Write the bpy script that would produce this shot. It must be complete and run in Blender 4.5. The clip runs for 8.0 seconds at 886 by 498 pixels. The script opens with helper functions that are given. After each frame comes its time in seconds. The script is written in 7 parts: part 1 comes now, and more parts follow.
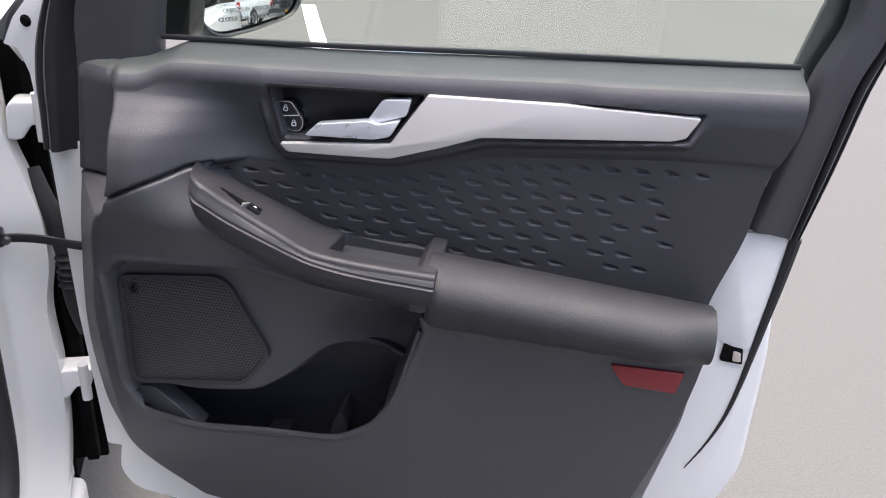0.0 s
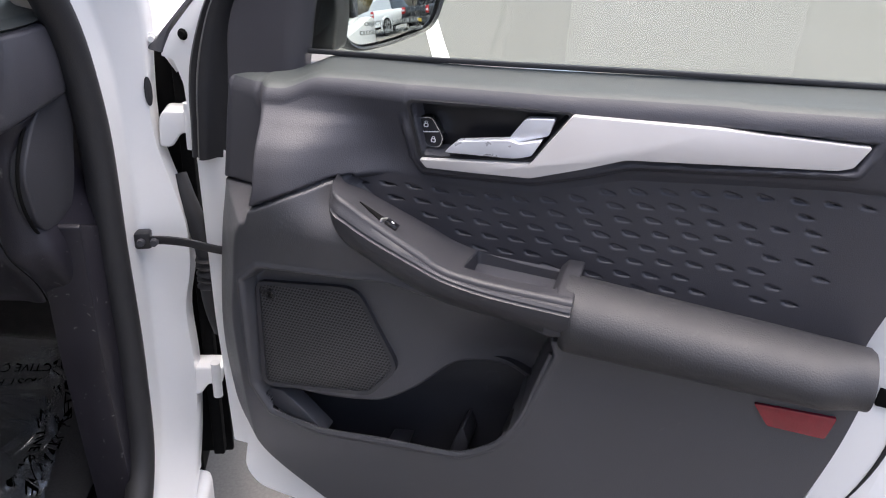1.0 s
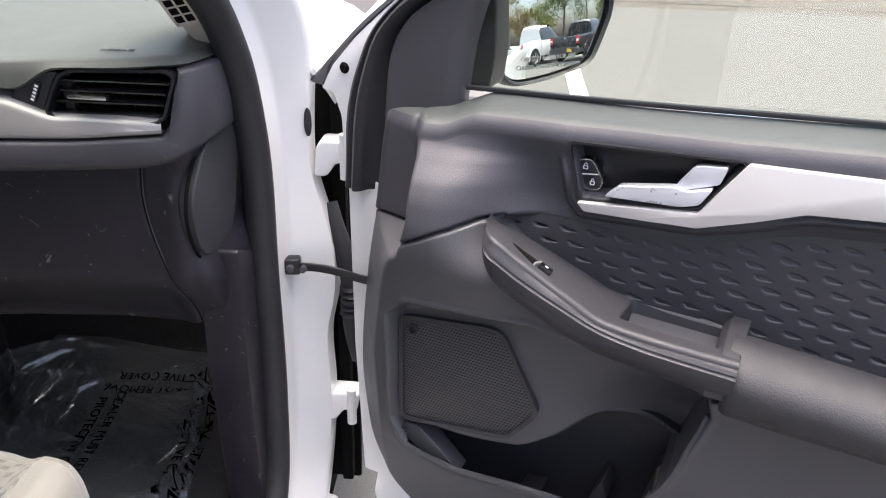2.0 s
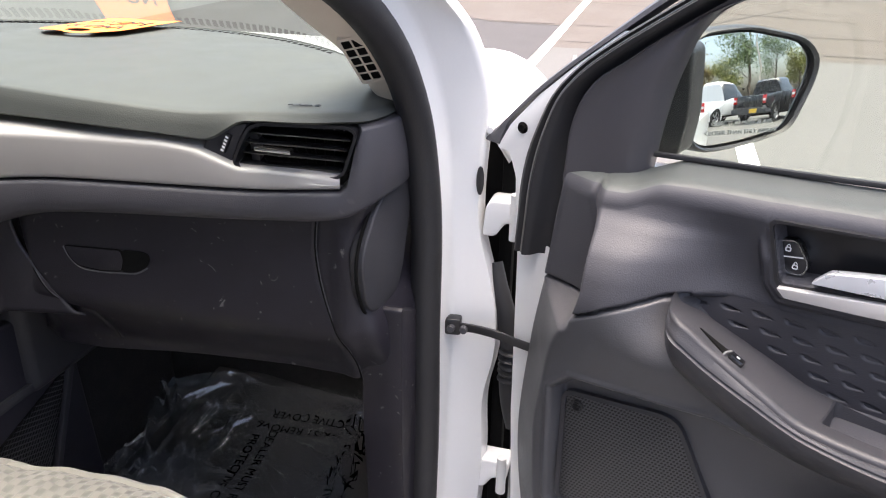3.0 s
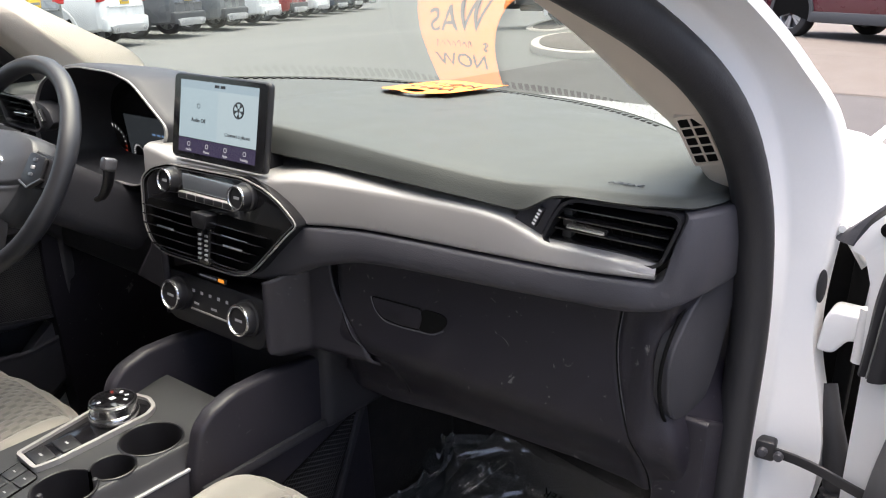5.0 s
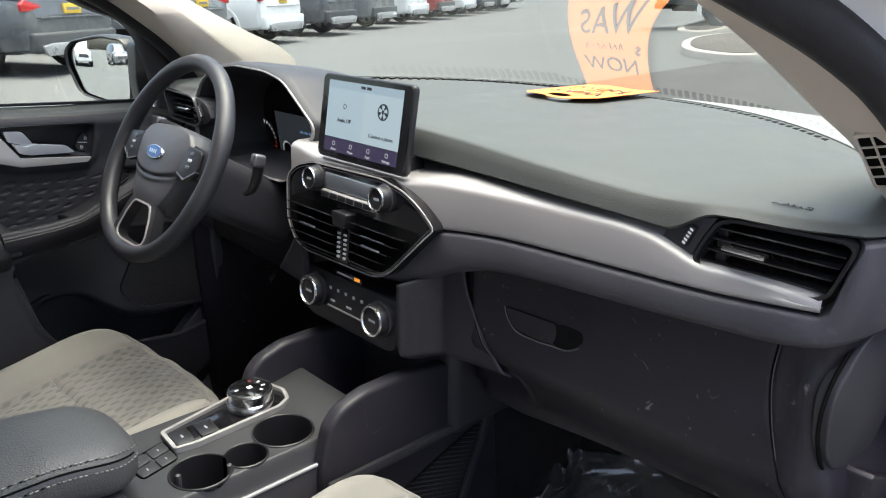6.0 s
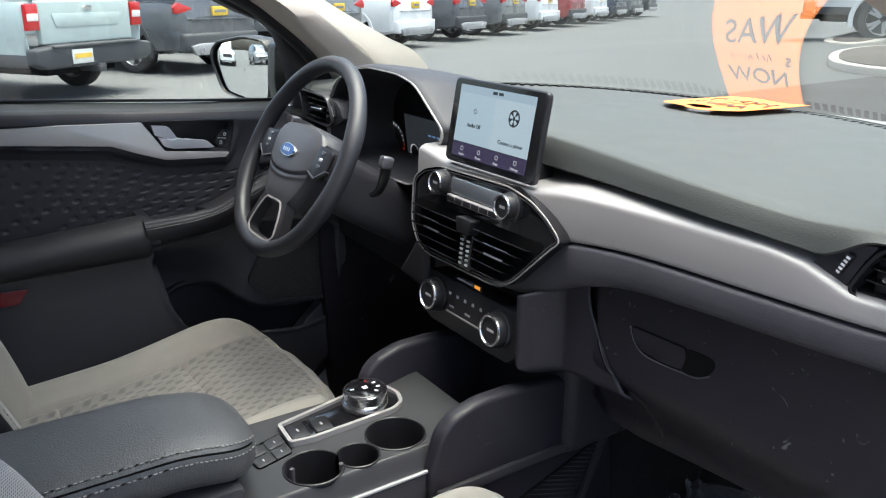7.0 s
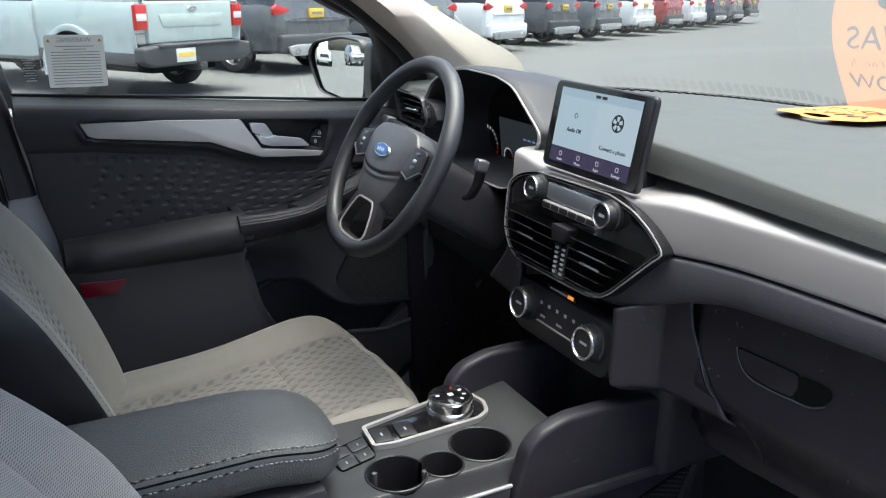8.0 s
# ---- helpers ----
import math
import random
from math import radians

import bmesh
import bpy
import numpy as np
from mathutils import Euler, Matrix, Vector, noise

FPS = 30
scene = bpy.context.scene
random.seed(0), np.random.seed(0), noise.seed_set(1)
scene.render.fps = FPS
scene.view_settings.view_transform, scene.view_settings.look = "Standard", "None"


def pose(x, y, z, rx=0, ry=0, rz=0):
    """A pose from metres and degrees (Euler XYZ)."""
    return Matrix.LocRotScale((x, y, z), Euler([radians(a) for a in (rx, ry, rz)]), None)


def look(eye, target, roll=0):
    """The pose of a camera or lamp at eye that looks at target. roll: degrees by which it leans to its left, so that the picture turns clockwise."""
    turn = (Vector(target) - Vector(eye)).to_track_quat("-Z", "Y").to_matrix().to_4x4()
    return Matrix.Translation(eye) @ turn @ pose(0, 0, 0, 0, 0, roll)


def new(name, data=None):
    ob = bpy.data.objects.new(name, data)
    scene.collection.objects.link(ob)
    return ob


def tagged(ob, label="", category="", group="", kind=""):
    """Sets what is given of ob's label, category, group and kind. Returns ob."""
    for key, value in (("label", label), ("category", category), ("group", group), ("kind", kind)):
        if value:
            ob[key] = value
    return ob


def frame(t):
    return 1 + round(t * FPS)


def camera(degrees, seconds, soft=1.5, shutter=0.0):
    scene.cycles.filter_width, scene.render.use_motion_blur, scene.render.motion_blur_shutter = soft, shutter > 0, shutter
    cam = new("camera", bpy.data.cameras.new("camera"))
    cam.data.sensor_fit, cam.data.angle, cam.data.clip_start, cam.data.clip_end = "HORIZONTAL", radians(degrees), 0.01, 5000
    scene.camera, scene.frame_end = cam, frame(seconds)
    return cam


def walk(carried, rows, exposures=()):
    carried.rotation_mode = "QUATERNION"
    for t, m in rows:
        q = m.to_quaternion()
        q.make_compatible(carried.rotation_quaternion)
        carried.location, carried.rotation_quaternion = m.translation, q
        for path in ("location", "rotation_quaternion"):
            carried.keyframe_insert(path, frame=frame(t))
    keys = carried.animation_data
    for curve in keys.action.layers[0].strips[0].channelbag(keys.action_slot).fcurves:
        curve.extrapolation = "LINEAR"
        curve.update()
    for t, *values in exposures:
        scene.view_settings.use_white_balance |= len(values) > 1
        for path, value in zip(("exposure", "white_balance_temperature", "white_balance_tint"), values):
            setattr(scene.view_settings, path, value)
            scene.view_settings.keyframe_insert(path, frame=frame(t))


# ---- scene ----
# ---- camera ----
cam = camera(58.98, 8.0, soft=1.1)
PATH = [
    (0.0, 1.1425, -1.1809, 1.3148, 63.20, -3.90, -13.54),
    (0.5, 1.1257, -1.1656, 1.3181, 63.06, -3.38, -9.94),
    (1.0, 1.1094, -1.1515, 1.3244, 62.94, -2.68, -5.60),
    (1.5, 1.0915, -1.1360, 1.3287, 63.21, -2.06, -1.20),
    (3.0, 1.0267, -1.0674, 1.3396, 67.12, -0.96, 14.60),
    (3.5, 1.0086, -1.0425, 1.3397, 68.40, -0.45, 20.40),
    (4.0, 1.0018, -1.0253, 1.3398, 69.70, -0.25, 25.52),
    (4.5, 0.9916, -1.0134, 1.3394, 70.67, -0.38, 31.29),
    (6.0, 0.9510, -0.9822, 1.3436, 71.04, -0.26, 47.05),
    (6.5, 0.9449, -0.9763, 1.3428, 71.23, -0.42, 51.79),
    (7.0, 0.9261, -0.9752, 1.3399, 71.40, -0.65, 56.15),
    (7.5, 0.9099, -0.9728, 1.3379, 71.47, -0.87, 59.58),
    (8.0, 0.8925, -0.9733, 1.3326, 71.58, -0.96, 62.58),
]
walk(cam, [(t, pose(*row)) for t, *row in PATH], exposures=[(0.0, 1.68, 6500, 13), (1.0, 1.80, 6500, 13), (1.5, 2.03, 6600, 13), (3.0, 2.15, 6800, 13), (4.5, 2.10, 6850, 13), (6.0, 2.0, 6500, 10), (6.5, 1.95, 6350, 10), (8.0, 1.95, 6250, 10)])
# ---- daylight ----
SUN_EL, SUN_AZ = 84.0, 20.0
world = bpy.data.worlds.new("sky")
scene.world = world
world.use_nodes = True
wn = world.node_tree.nodes
sky = wn.new("ShaderNodeTexSky")
sky.sky_type = "NISHITA"
sky.sun_disc = False
sky.sun_elevation = radians(SUN_EL)
sky.sun_rotation = radians(SUN_AZ)
sky.dust_density = 6.0
sky.air_density = 0.8
world.node_tree.links.new(sky.outputs[0], wn["Background"].inputs[0])
wn["Background"].inputs[1].default_value = 0.15
sun = new("sun", bpy.data.lights.new("sun", "SUN"))
sun.data.energy, sun.data.angle, sun.data.color = 1.6, radians(80), (1.0, 0.98, 0.95)
az, el = radians(SUN_AZ), radians(SUN_EL)
sun.matrix_world = look((0, 0, 0), (-math.sin(az) * math.cos(el), -math.cos(az) * math.cos(el), -math.sin(el)))


# ---- small tools ----
def sm(a, b, x):
    t = np.clip((np.asarray(x, float) - a) / (b - a), 0, 1)
    return t * t * (3 - 2 * t)


def mix(a, b, w):
    return a + (b - a) * w


def spl(*pts):
    """A smooth curve through (x, y) pairs, as a function of x."""
    xs, ys = np.array([p[0] for p in pts], float), np.array([p[1] for p in pts], float)
    h = np.diff(xs)
    d = np.diff(ys) / h
    m = np.concatenate([[d[0]], np.where(d[:-1] * d[1:] > 0, 2 * d[:-1] * d[1:] / (d[:-1] + d[1:] + 1e-12), 0), [d[-1]]])

    def f(x):
        x = np.clip(np.asarray(x, float), xs[0], xs[-1])
        i = np.clip(np.searchsorted(xs, x, "right") - 1, 0, len(h) - 1)
        t = (x - xs[i]) / h[i]
        return ((1 + 2 * t) * (1 - t) ** 2 * ys[i] + t * (1 - t) ** 2 * h[i] * m[i]
                + t * t * (3 - 2 * t) * ys[i + 1] + t * t * (t - 1) * h[i] * m[i + 1])
    return f


def path3(pts, n):
    """n points along a smooth curve through 3D points."""
    p = np.array(pts, float)
    s = np.concatenate([[0], np.cumsum(np.linalg.norm(np.diff(p, axis=0), axis=1))])
    q = np.linspace(0, s[-1], n)
    out = []
    for k in range(p.shape[1]):
        m = np.gradient(p[:, k], s)
        i = np.clip(np.searchsorted(s, q, "right") - 1, 0, len(s) - 2)
        h = s[i + 1] - s[i]
        t = (q - s[i]) / h
        out.append((1 + 2 * t) * (1 - t) ** 2 * p[i, k] + t * (1 - t) ** 2 * h * m[i]
                   + t * t * (3 - 2 * t) * p[i + 1, k] + t * t * (t - 1) * h * m[i + 1])
    return np.array(out).T


def seg_dist(pts, X, Y, closed=True):
    """Distance from (X, Y) to a polyline."""
    best = np.full(np.shape(X), 9.0)
    n = len(pts)
    for i in range(n if closed else n - 1):
        (ax, ay), (bx, by) = pts[i], pts[(i + 1) % n]
        dx, dy = bx - ax, by - ay
        t = np.clip(((X - ax) * dx + (Y - ay) * dy) / (dx * dx + dy * dy + 1e-12), 0, 1)
        best = np.minimum(best, np.hypot(X - ax - t * dx, Y - ay - t * dy))
    return best


def inside(pts, X, Y):
    """Signed distance to a polygon: positive inside."""
    c = np.zeros(np.shape(X), bool)
    n = len(pts)
    for i in range(n):
        (ax, ay), (bx, by) = pts[i], pts[(i + 1) % n]
        if ay != by:
            c ^= ((ay > Y) != (by > Y)) & (X < (bx - ax) * (Y - ay) / (by - ay) + ax)
    d = seg_dist(pts, X, Y)
    return np.where(c, d, -d)


def rounded(pts, r, n=4):
    """A polygon with its corners rounded."""
    out = []
    k = len(pts)
    for i in range(k):
        p, a, b = Vector(pts[i]), Vector(pts[i - 1]), Vector(pts[(i + 1) % k])
        ra = min(r, (a - p).length * 0.45)
        rb = min(r, (b - p).length * 0.45)
        s, e = p + (a - p).normalized() * ra, p + (b - p).normalized() * rb
        for j in range(n + 1):
            t = j / n
            out.append(tuple(s * (1 - t) ** 2 + p * 2 * t * (1 - t) + e * t * t))
    return out


SIDE = [1.0]     # -1 while the driver's door is built: mirrors in x


def part(name, geo, mat, parent=None, label="", smooth=40, flip=False, solid=0.0):
    """Links a bmesh or (verts, faces) as one mesh object under a thing or a part."""
    me = bpy.data.meshes.new(name)
    if isinstance(geo, bmesh.types.BMesh):
        if SIDE[0] < 0:
            for v in geo.verts:
                v.co.x = -v.co.x
            bmesh.ops.reverse_faces(geo, faces=geo.faces)
        geo.to_mesh(me)
        geo.free()
    else:
        V, Fc = geo
        V = np.array(V, float)
        if SIDE[0] < 0:
            V = V * [-1, 1, 1]
            Fc = [tuple(reversed(f)) for f in Fc]
        me.from_pydata(V.tolist(), [], [tuple(int(i) for i in f) for f in Fc])
    for m in (mat if isinstance(mat, (list, tuple)) else [mat]):
        me.materials.append(m)
    if smooth:
        me.shade_smooth()
        me.set_sharp_from_angle(angle=radians(smooth))
    ob = new(name, me)
    if parent:
        ob.parent = parent
    if label:
        tagged(ob, label)
    if solid:
        mod = ob.modifiers.new("thickness", "SOLIDIFY")
        mod.thickness, mod.offset = abs(solid), (1 if solid > 0 else -1)
    return ob


def empty(name, m=None, label="", category="", group="", kind=""):
    ob = new(name)
    ob.empty_display_size = 0.05
    if m is not None:
        ob.matrix_world = m
    return tagged(ob, label, category, group, kind)


def quads(nu, nv, close_u=False, close_v=False):
    F = []
    for i in range(nu if close_u else nu - 1):
        for j in range(nv if close_v else nv - 1):
            a, b = i * nv + j, ((i + 1) % nu) * nv + j
            j2 = (j + 1) % nv
            F.append((a, b, ((i + 1) % nu) * nv + j2, i * nv + j2))
    return F


def sheet(P, close_u=False, close_v=False, caps=False):
    """(nu, nv, 3) points to a mesh."""
    P = np.asarray(P, float)
    nu, nv = P.shape[:2]
    F = quads(nu, nv, close_u, close_v)
    if caps:
        F.append(tuple(range(nv))[::-1])
        F.append(tuple((nu - 1) * nv + j for j in range(nv)))
    return P.reshape(-1, 3), F


def sweep(pts, section, up=(0, 0, 1), scale=None, caps=True):
    """A closed 2D section carried along 3D points; section's first axis is sideways, the second is towards up."""
    p = np.array(pts, float)
    t = np.gradient(p, axis=0)
    t /= np.linalg.norm(t, axis=1)[:, None]
    u = np.array(up, float)
    if u.ndim == 1:
        u = np.repeat(u[None], len(p), 0)
    s = np.cross(t, u)
    s /= np.linalg.norm(s, axis=1)[:, None]
    w = np.cross(s, t)
    sec = np.array(section, float)
    sc = np.ones(len(p)) if scale is None else np.array(scale)
    P = p[:, None] + sc[:, None, None] * (s[:, None] * sec[None, :, :1] + w[:, None] * sec[None, :, 1:2])
    return sheet(P, close_v=True, caps=caps)


def circle(r, n=12, ry=None):
    return [(r * math.cos(2 * math.pi * i / n), (ry or r) * math.sin(2 * math.pi * i / n)) for i in range(n)]


def rrect(w, h, r, n=4):
    return rounded([(-w / 2, -h / 2), (w / 2, -h / 2), (w / 2, h / 2), (-w / 2, h / 2)], r, n)


def prism(pts, d0, d1, bevel=0.0, m=None, seg=2, holes=()):
    """A polygon drawn out from height d0 to d1, with bevelled edges."""
    bm = bmesh.new()
    vs = [bm.verts.new((x, y, d0)) for x, y in pts]
    f = bm.faces.new(vs)
    top = bmesh.ops.extrude_face_region(bm, geom=[f])["geom"]
    bmesh.ops.translate(bm, verts=[g for g in top if isinstance(g, bmesh.types.BMVert)], vec=(0, 0, d1 - d0))
    bmesh.ops.recalc_face_normals(bm, faces=bm.faces)
    if bevel:
        es = [e for e in bm.edges if len(e.link_faces) == 2 and e.calc_face_angle(0) > 0.6]
        bmesh.ops.bevel(bm, geom=es, offset=bevel, segments=seg, profile=0.5, affect="EDGES", clamp_overlap=True)
    if m is not None:
        bmesh.ops.transform(bm, matrix=m, verts=bm.verts)
        if m.determinant() < 0:
            bmesh.ops.reverse_faces(bm, faces=bm.faces)
    return bm


def box(x0, y0, z0, x1, y1, z1, bevel=0.004, seg=2, m=None):
    bm = prism([(x0, y0), (x1, y0), (x1, y1), (x0, y1)], z0, z1, bevel, None, seg)
    if m is not None:
        bmesh.ops.transform(bm, matrix=m, verts=bm.verts)
    return bm


def lathe(profile, n=32, m=None):
    """Turns an (r, z) profile about z."""
    P = np.array([[(r * math.cos(2 * math.pi * i / n), r * math.sin(2 * math.pi * i / n), z) for r, z in profile] for i in range(n)])
    V, F = sheet(P, close_u=True)
    if m is not None:
        V = np.array([m @ Vector(v) for v in V])
    return V, F


def join(*geos):
    V, F, k = [], [], 0
    for v, f in geos:
        V.extend(np.array(v, float).tolist())
        F.extend([tuple(i + k for i in q) for q in f])
        k = len(V)
    return np.array(V), F


def ring(outer, inner, d0, d1, m=None):
    """A flat frame between two outlines with as many points."""
    n = len(outer)
    P = np.zeros((4, n, 3))
    P[0, :, :2], P[0, :, 2] = outer, d0
    P[1, :, :2], P[1, :, 2] = outer, d1
    P[2, :, :2], P[2, :, 2] = inner, d1
    P[3, :, :2], P[3, :, 2] = inner, d0
    V, F = sheet(P, close_u=True, close_v=True)
    if m is not None:
        V = np.array([m @ Vector(v) for v in V])
    return V, F


def shrink(pts, f):
    p = np.array(pts)
    c = p.mean(0)
    return (c + (p - c) * f).tolist()


def inset(pts, d):
    """An outline moved inwards by d (counter-clockwise polygons)."""
    p = np.array(pts, float)
    e1, e2 = p - np.roll(p, 1, 0), np.roll(p, -1, 0) - p
    area = 0.5 * np.sum(p[:, 0] * np.roll(p[:, 1], -1) - np.roll(p[:, 0], -1) * p[:, 1])
    s = 1 if area > 0 else -1
    nrm = lambda e: np.stack([-e[:, 1], e[:, 0]], 1) / (np.linalg.norm(e, axis=1)[:, None] + 1e-9)
    k = nrm(e1) + nrm(e2)
    k /= np.maximum(np.linalg.norm(k, axis=1)[:, None], 0.3)
    return (p + s * d * k).tolist()


def writing(name, text, size, m, mat, parent, mirrored=False, align="CENTER", depth=0.0004):
    """Letters of the built-in font, as a mesh."""
    cu = bpy.data.curves.new(name, "FONT")
    cu.body, cu.size, cu.align_x, cu.align_y, cu.extrude = text, size, align, "CENTER", depth
    tmp = new(name, cu)
    me = bpy.data.meshes.new_from_object(tmp)
    bpy.data.objects.remove(tmp)
    if mirrored:
        m = m @ Matrix.Diagonal((-1, 1, 1, 1))
    me.transform(m)
    me.materials.clear()
    me.materials.append(mat)
    ob = new(name, me)
    ob.parent = parent
    return ob


def axes(o, x, y):
    """A frame at o with the given x and y directions (z completes it)."""
    x = Vector(x).normalized()
    y = Vector(y)
    y = (y - x * y.dot(x)).normalized()
    z = x.cross(y)
    m = Matrix((x, y, z)).transposed().to_4x4()
    m.translation = Vector(o)
    return m


# ---- materials ----
def mat(name, color, rough=0.5, metal=0.0, grain=0.0, grain_size=0.001, vary=0.0, vary_size=0.05, coat=0.0, spec=0.5, sheen=0.0,
        wear=0.0, per_object=0.0, emit=None):
    """A principled material with grain relief, blotchy variation of colour and roughness, and optional faint scratches."""
    ma = bpy.data.materials.new(name)
    ma.use_nodes = True
    nt = ma.node_tree
    N, L = nt.nodes, nt.links
    b = N["Principled BSDF"]
    col = (*color, 1)
    b.inputs["Base Color"].default_value = col
    b.inputs["Roughness"].default_value = rough
    b.inputs["Metallic"].default_value = metal
    b.inputs["Coat Weight"].default_value = coat
    b.inputs["Coat Roughness"].default_value = 0.08
    b.inputs["Specular IOR Level"].default_value = spec
    b.inputs["Sheen Weight"].default_value = sheen
    if emit:
        b.inputs["Emission Color"].default_value = (*emit[0], 1)
        b.inputs["Emission Strength"].default_value = emit[1]
    tc = N.new("ShaderNodeTexCoord")
    if vary or wear:
        n = N.new("ShaderNodeTexNoise")
        n.inputs["Scale"].default_value = 1 / vary_size
        n.inputs["Detail"].default_value = 6
        L.new(tc.outputs["Object"], n.inputs["Vector"])
        mx = N.new("ShaderNodeMix")
        mx.data_type = "RGBA"
        mx.inputs[6].default_value = tuple(c * (1 - vary) for c in color) + (1,)
        mx.inputs[7].default_value = tuple(min(c * (1 + vary), 1) for c in color) + (1,)
        L.new(n.outputs["Fac"], mx.inputs[0])
        out = mx.outputs[2]
        rr = N.new("ShaderNodeMapRange")
        rr.inputs[1].default_value, rr.inputs[2].default_value = 0.3, 0.7
        rr.inputs[3].default_value, rr.inputs[4].default_value = rough * 0.88, min(rough * 1.12, 1)
        L.new(n.outputs["Fac"], rr.inputs[0])
        L.new(rr.outputs[0], b.inputs["Roughness"])
        if wear:
            n2 = N.new("ShaderNodeTexNoise")
            n2.inputs["Scale"].default_value = 38
            n2.inputs["Detail"].default_value = 8
            n2.inputs["Distortion"].default_value = 2.5
            L.new(tc.outputs["Object"], n2.inputs["Vector"])
            r2 = N.new("ShaderNodeMapRange")
            r2.inputs[1].default_value, r2.inputs[2].default_value = 0.66, 0.74
            r2.inputs[4].default_value = wear
            L.new(n2.outputs["Fac"], r2.inputs[0])
            m2 = N.new("ShaderNodeMix")
            m2.data_type = "RGBA"
            m2.inputs[7].default_value = (0.32, 0.31, 0.29, 1)
            L.new(r2.outputs[0], m2.inputs[0])
            L.new(out, m2.inputs[6])
            out = m2.outputs[2]
        if per_object:
            oi = N.new("ShaderNodeObjectInfo")
            hs = N.new("ShaderNodeHueSaturation")
            r3 = N.new("ShaderNodeMapRange")
            r3.inputs[3].default_value, r3.inputs[4].default_value = 1 - per_object, 1 + per_object
            L.new(oi.outputs["Random"], r3.inputs[0])
            L.new(r3.outputs[0], hs.inputs["Value"])
            L.new(out, hs.inputs["Color"])
            out = hs.outputs[0]
        L.new(out, b.inputs["Base Color"])
    if grain:
        g = N.new("ShaderNodeTexNoise")
        g.inputs["Scale"].default_value = 1 / grain_size
        g.inputs["Detail"].default_value = 3
        L.new(tc.outputs["Object"], g.inputs["Vector"])
        bp = N.new("ShaderNodeBump")
        bp.inputs["Strength"].default_value = grain
        bp.inputs["Distance"].default_value = grain_size * 0.4
        L.new(g.outputs["Fac"], bp.inputs["Height"])
        L.new(bp.outputs[0], b.inputs["Normal"])
    return ma


def glass(name, tint, ior=1.5):
    """A thin pane: clear with a tint, and mirror-like gloss that grows at low angles."""
    ma = bpy.data.materials.new(name)
    ma.use_nodes = True
    N, L = ma.node_tree.nodes, ma.node_tree.links
    N.remove(N["Principled BSDF"])
    tr, gl, mx, fr = N.new("ShaderNodeBsdfTransparent"), N.new("ShaderNodeBsdfGlossy"), N.new("ShaderNodeMixShader"), N.new("ShaderNodeFresnel")
    tr.inputs[0].default_value = (*tint, 1)
    gl.inputs["Roughness"].default_value = 0.0
    fr.inputs[0].default_value = ior
    L.new(fr.outputs[0], mx.inputs[0])
    L.new(tr.outputs[0], mx.inputs[1])
    L.new(gl.outputs[0], mx.inputs[2])
    L.new(mx.outputs[0], N["Material Output"].inputs[0])
    return ma


BLACK = mat("black_grained_plastic", (0.034, 0.034, 0.039), 0.5, spec=0.42, wear=0.05, grain=0.55, grain_size=0.0016, vary=0.18, vary_size=0.08)
BLACK_SMOOTH = mat("black_smooth_plastic", (0.014, 0.014, 0.016), 0.38, grain=0.1, grain_size=0.002, vary=0.15, vary_size=0.06)
DARK_GREY = mat("dark_grey_plastic", (0.060, 0.060, 0.067), 0.46, spec=0.55, wear=0.06, grain=0.5, grain_size=0.0017, vary=0.15, vary_size=0.1)
SCUFFED = mat("scuffed_black_plastic", (0.0135, 0.0125, 0.0175), 0.42, spec=0.36, grain=0.5, grain_size=0.0016, vary=0.3, vary_size=0.05, wear=0.4)
DASH_TOP = mat("soft_dash_skin", (0.070, 0.076, 0.070), 0.55, spec=0.35, grain=0.55, grain_size=0.0018, vary=0.12, vary_size=0.12)
DOOR_SOFT = mat("soft_door_skin", (0.047, 0.047, 0.055), 0.54, spec=0.45, grain=0.55, grain_size=0.0017, vary=0.15, vary_size=0.1)
DOOR_INSERT = mat("dimpled_door_insert", (0.037, 0.036, 0.042), 0.5, wear=0.04, grain=0.55, grain_size=0.0015, vary=0.15, vary_size=0.06)
# lighter copy of the scuffed black, for faces turned to the light
SCUFFED_LIT = mat("lit_scuffed_black_plastic", (0.021, 0.020, 0.026), 0.48, spec=.42, grain=0.5, grain_size=0.0016, vary=0.2, vary_size=0.05, wear=0.1)
PAD_GREY = mat("grey_padded_dash_skin", (0.050, 0.049, 0.057), 0.48, spec=0.45, wear=0.08, grain=0.6, grain_size=0.0017, vary=0.15, vary_size=0.08)
LID_LEATHER = mat("grey_black_lid_leather", (0.072, 0.076, 0.078), 0.46, spec=0.6, grain=0.9, grain_size=0.0024, vary=0.18, vary_size=0.04)
WHEEL_LEATHER = mat("smooth_black_wheel_leather", (0.024, 0.025, 0.029), 0.40, spec=0.6, grain=0.35, grain_size=0.0014, vary=0.2, vary_size=0.05)
PIANO = mat("piano_black", (0.008, 0.008, 0.009), 0.12, vary=0.1, vary_size=0.05, coat=0.6)
SILVER = mat("satin_silver_trim", (0.40, 0.388, 0.375), 0.45, metal=0.4, grain=0.12, grain_size=0.0008, vary=0.05, vary_size=0.1)
PALE_SILVER = mat("pale_silver_trim", (0.60, 0.58, 0.565), 0.42, metal=0.35, grain=0.12, grain_size=0.0008, vary=0.05, vary_size=0.1)
CHROME = mat("satin_chrome", (0.72, 0.72, 0.73), 0.2, metal=1.0, vary=0.04, vary_size=0.02)
WHITE = mat("white_car_paint", (0.78, 0.78, 0.77), 0.32, vary=0.03, vary_size=0.15, coat=0.6, grain=0.05, grain_size=0.006)
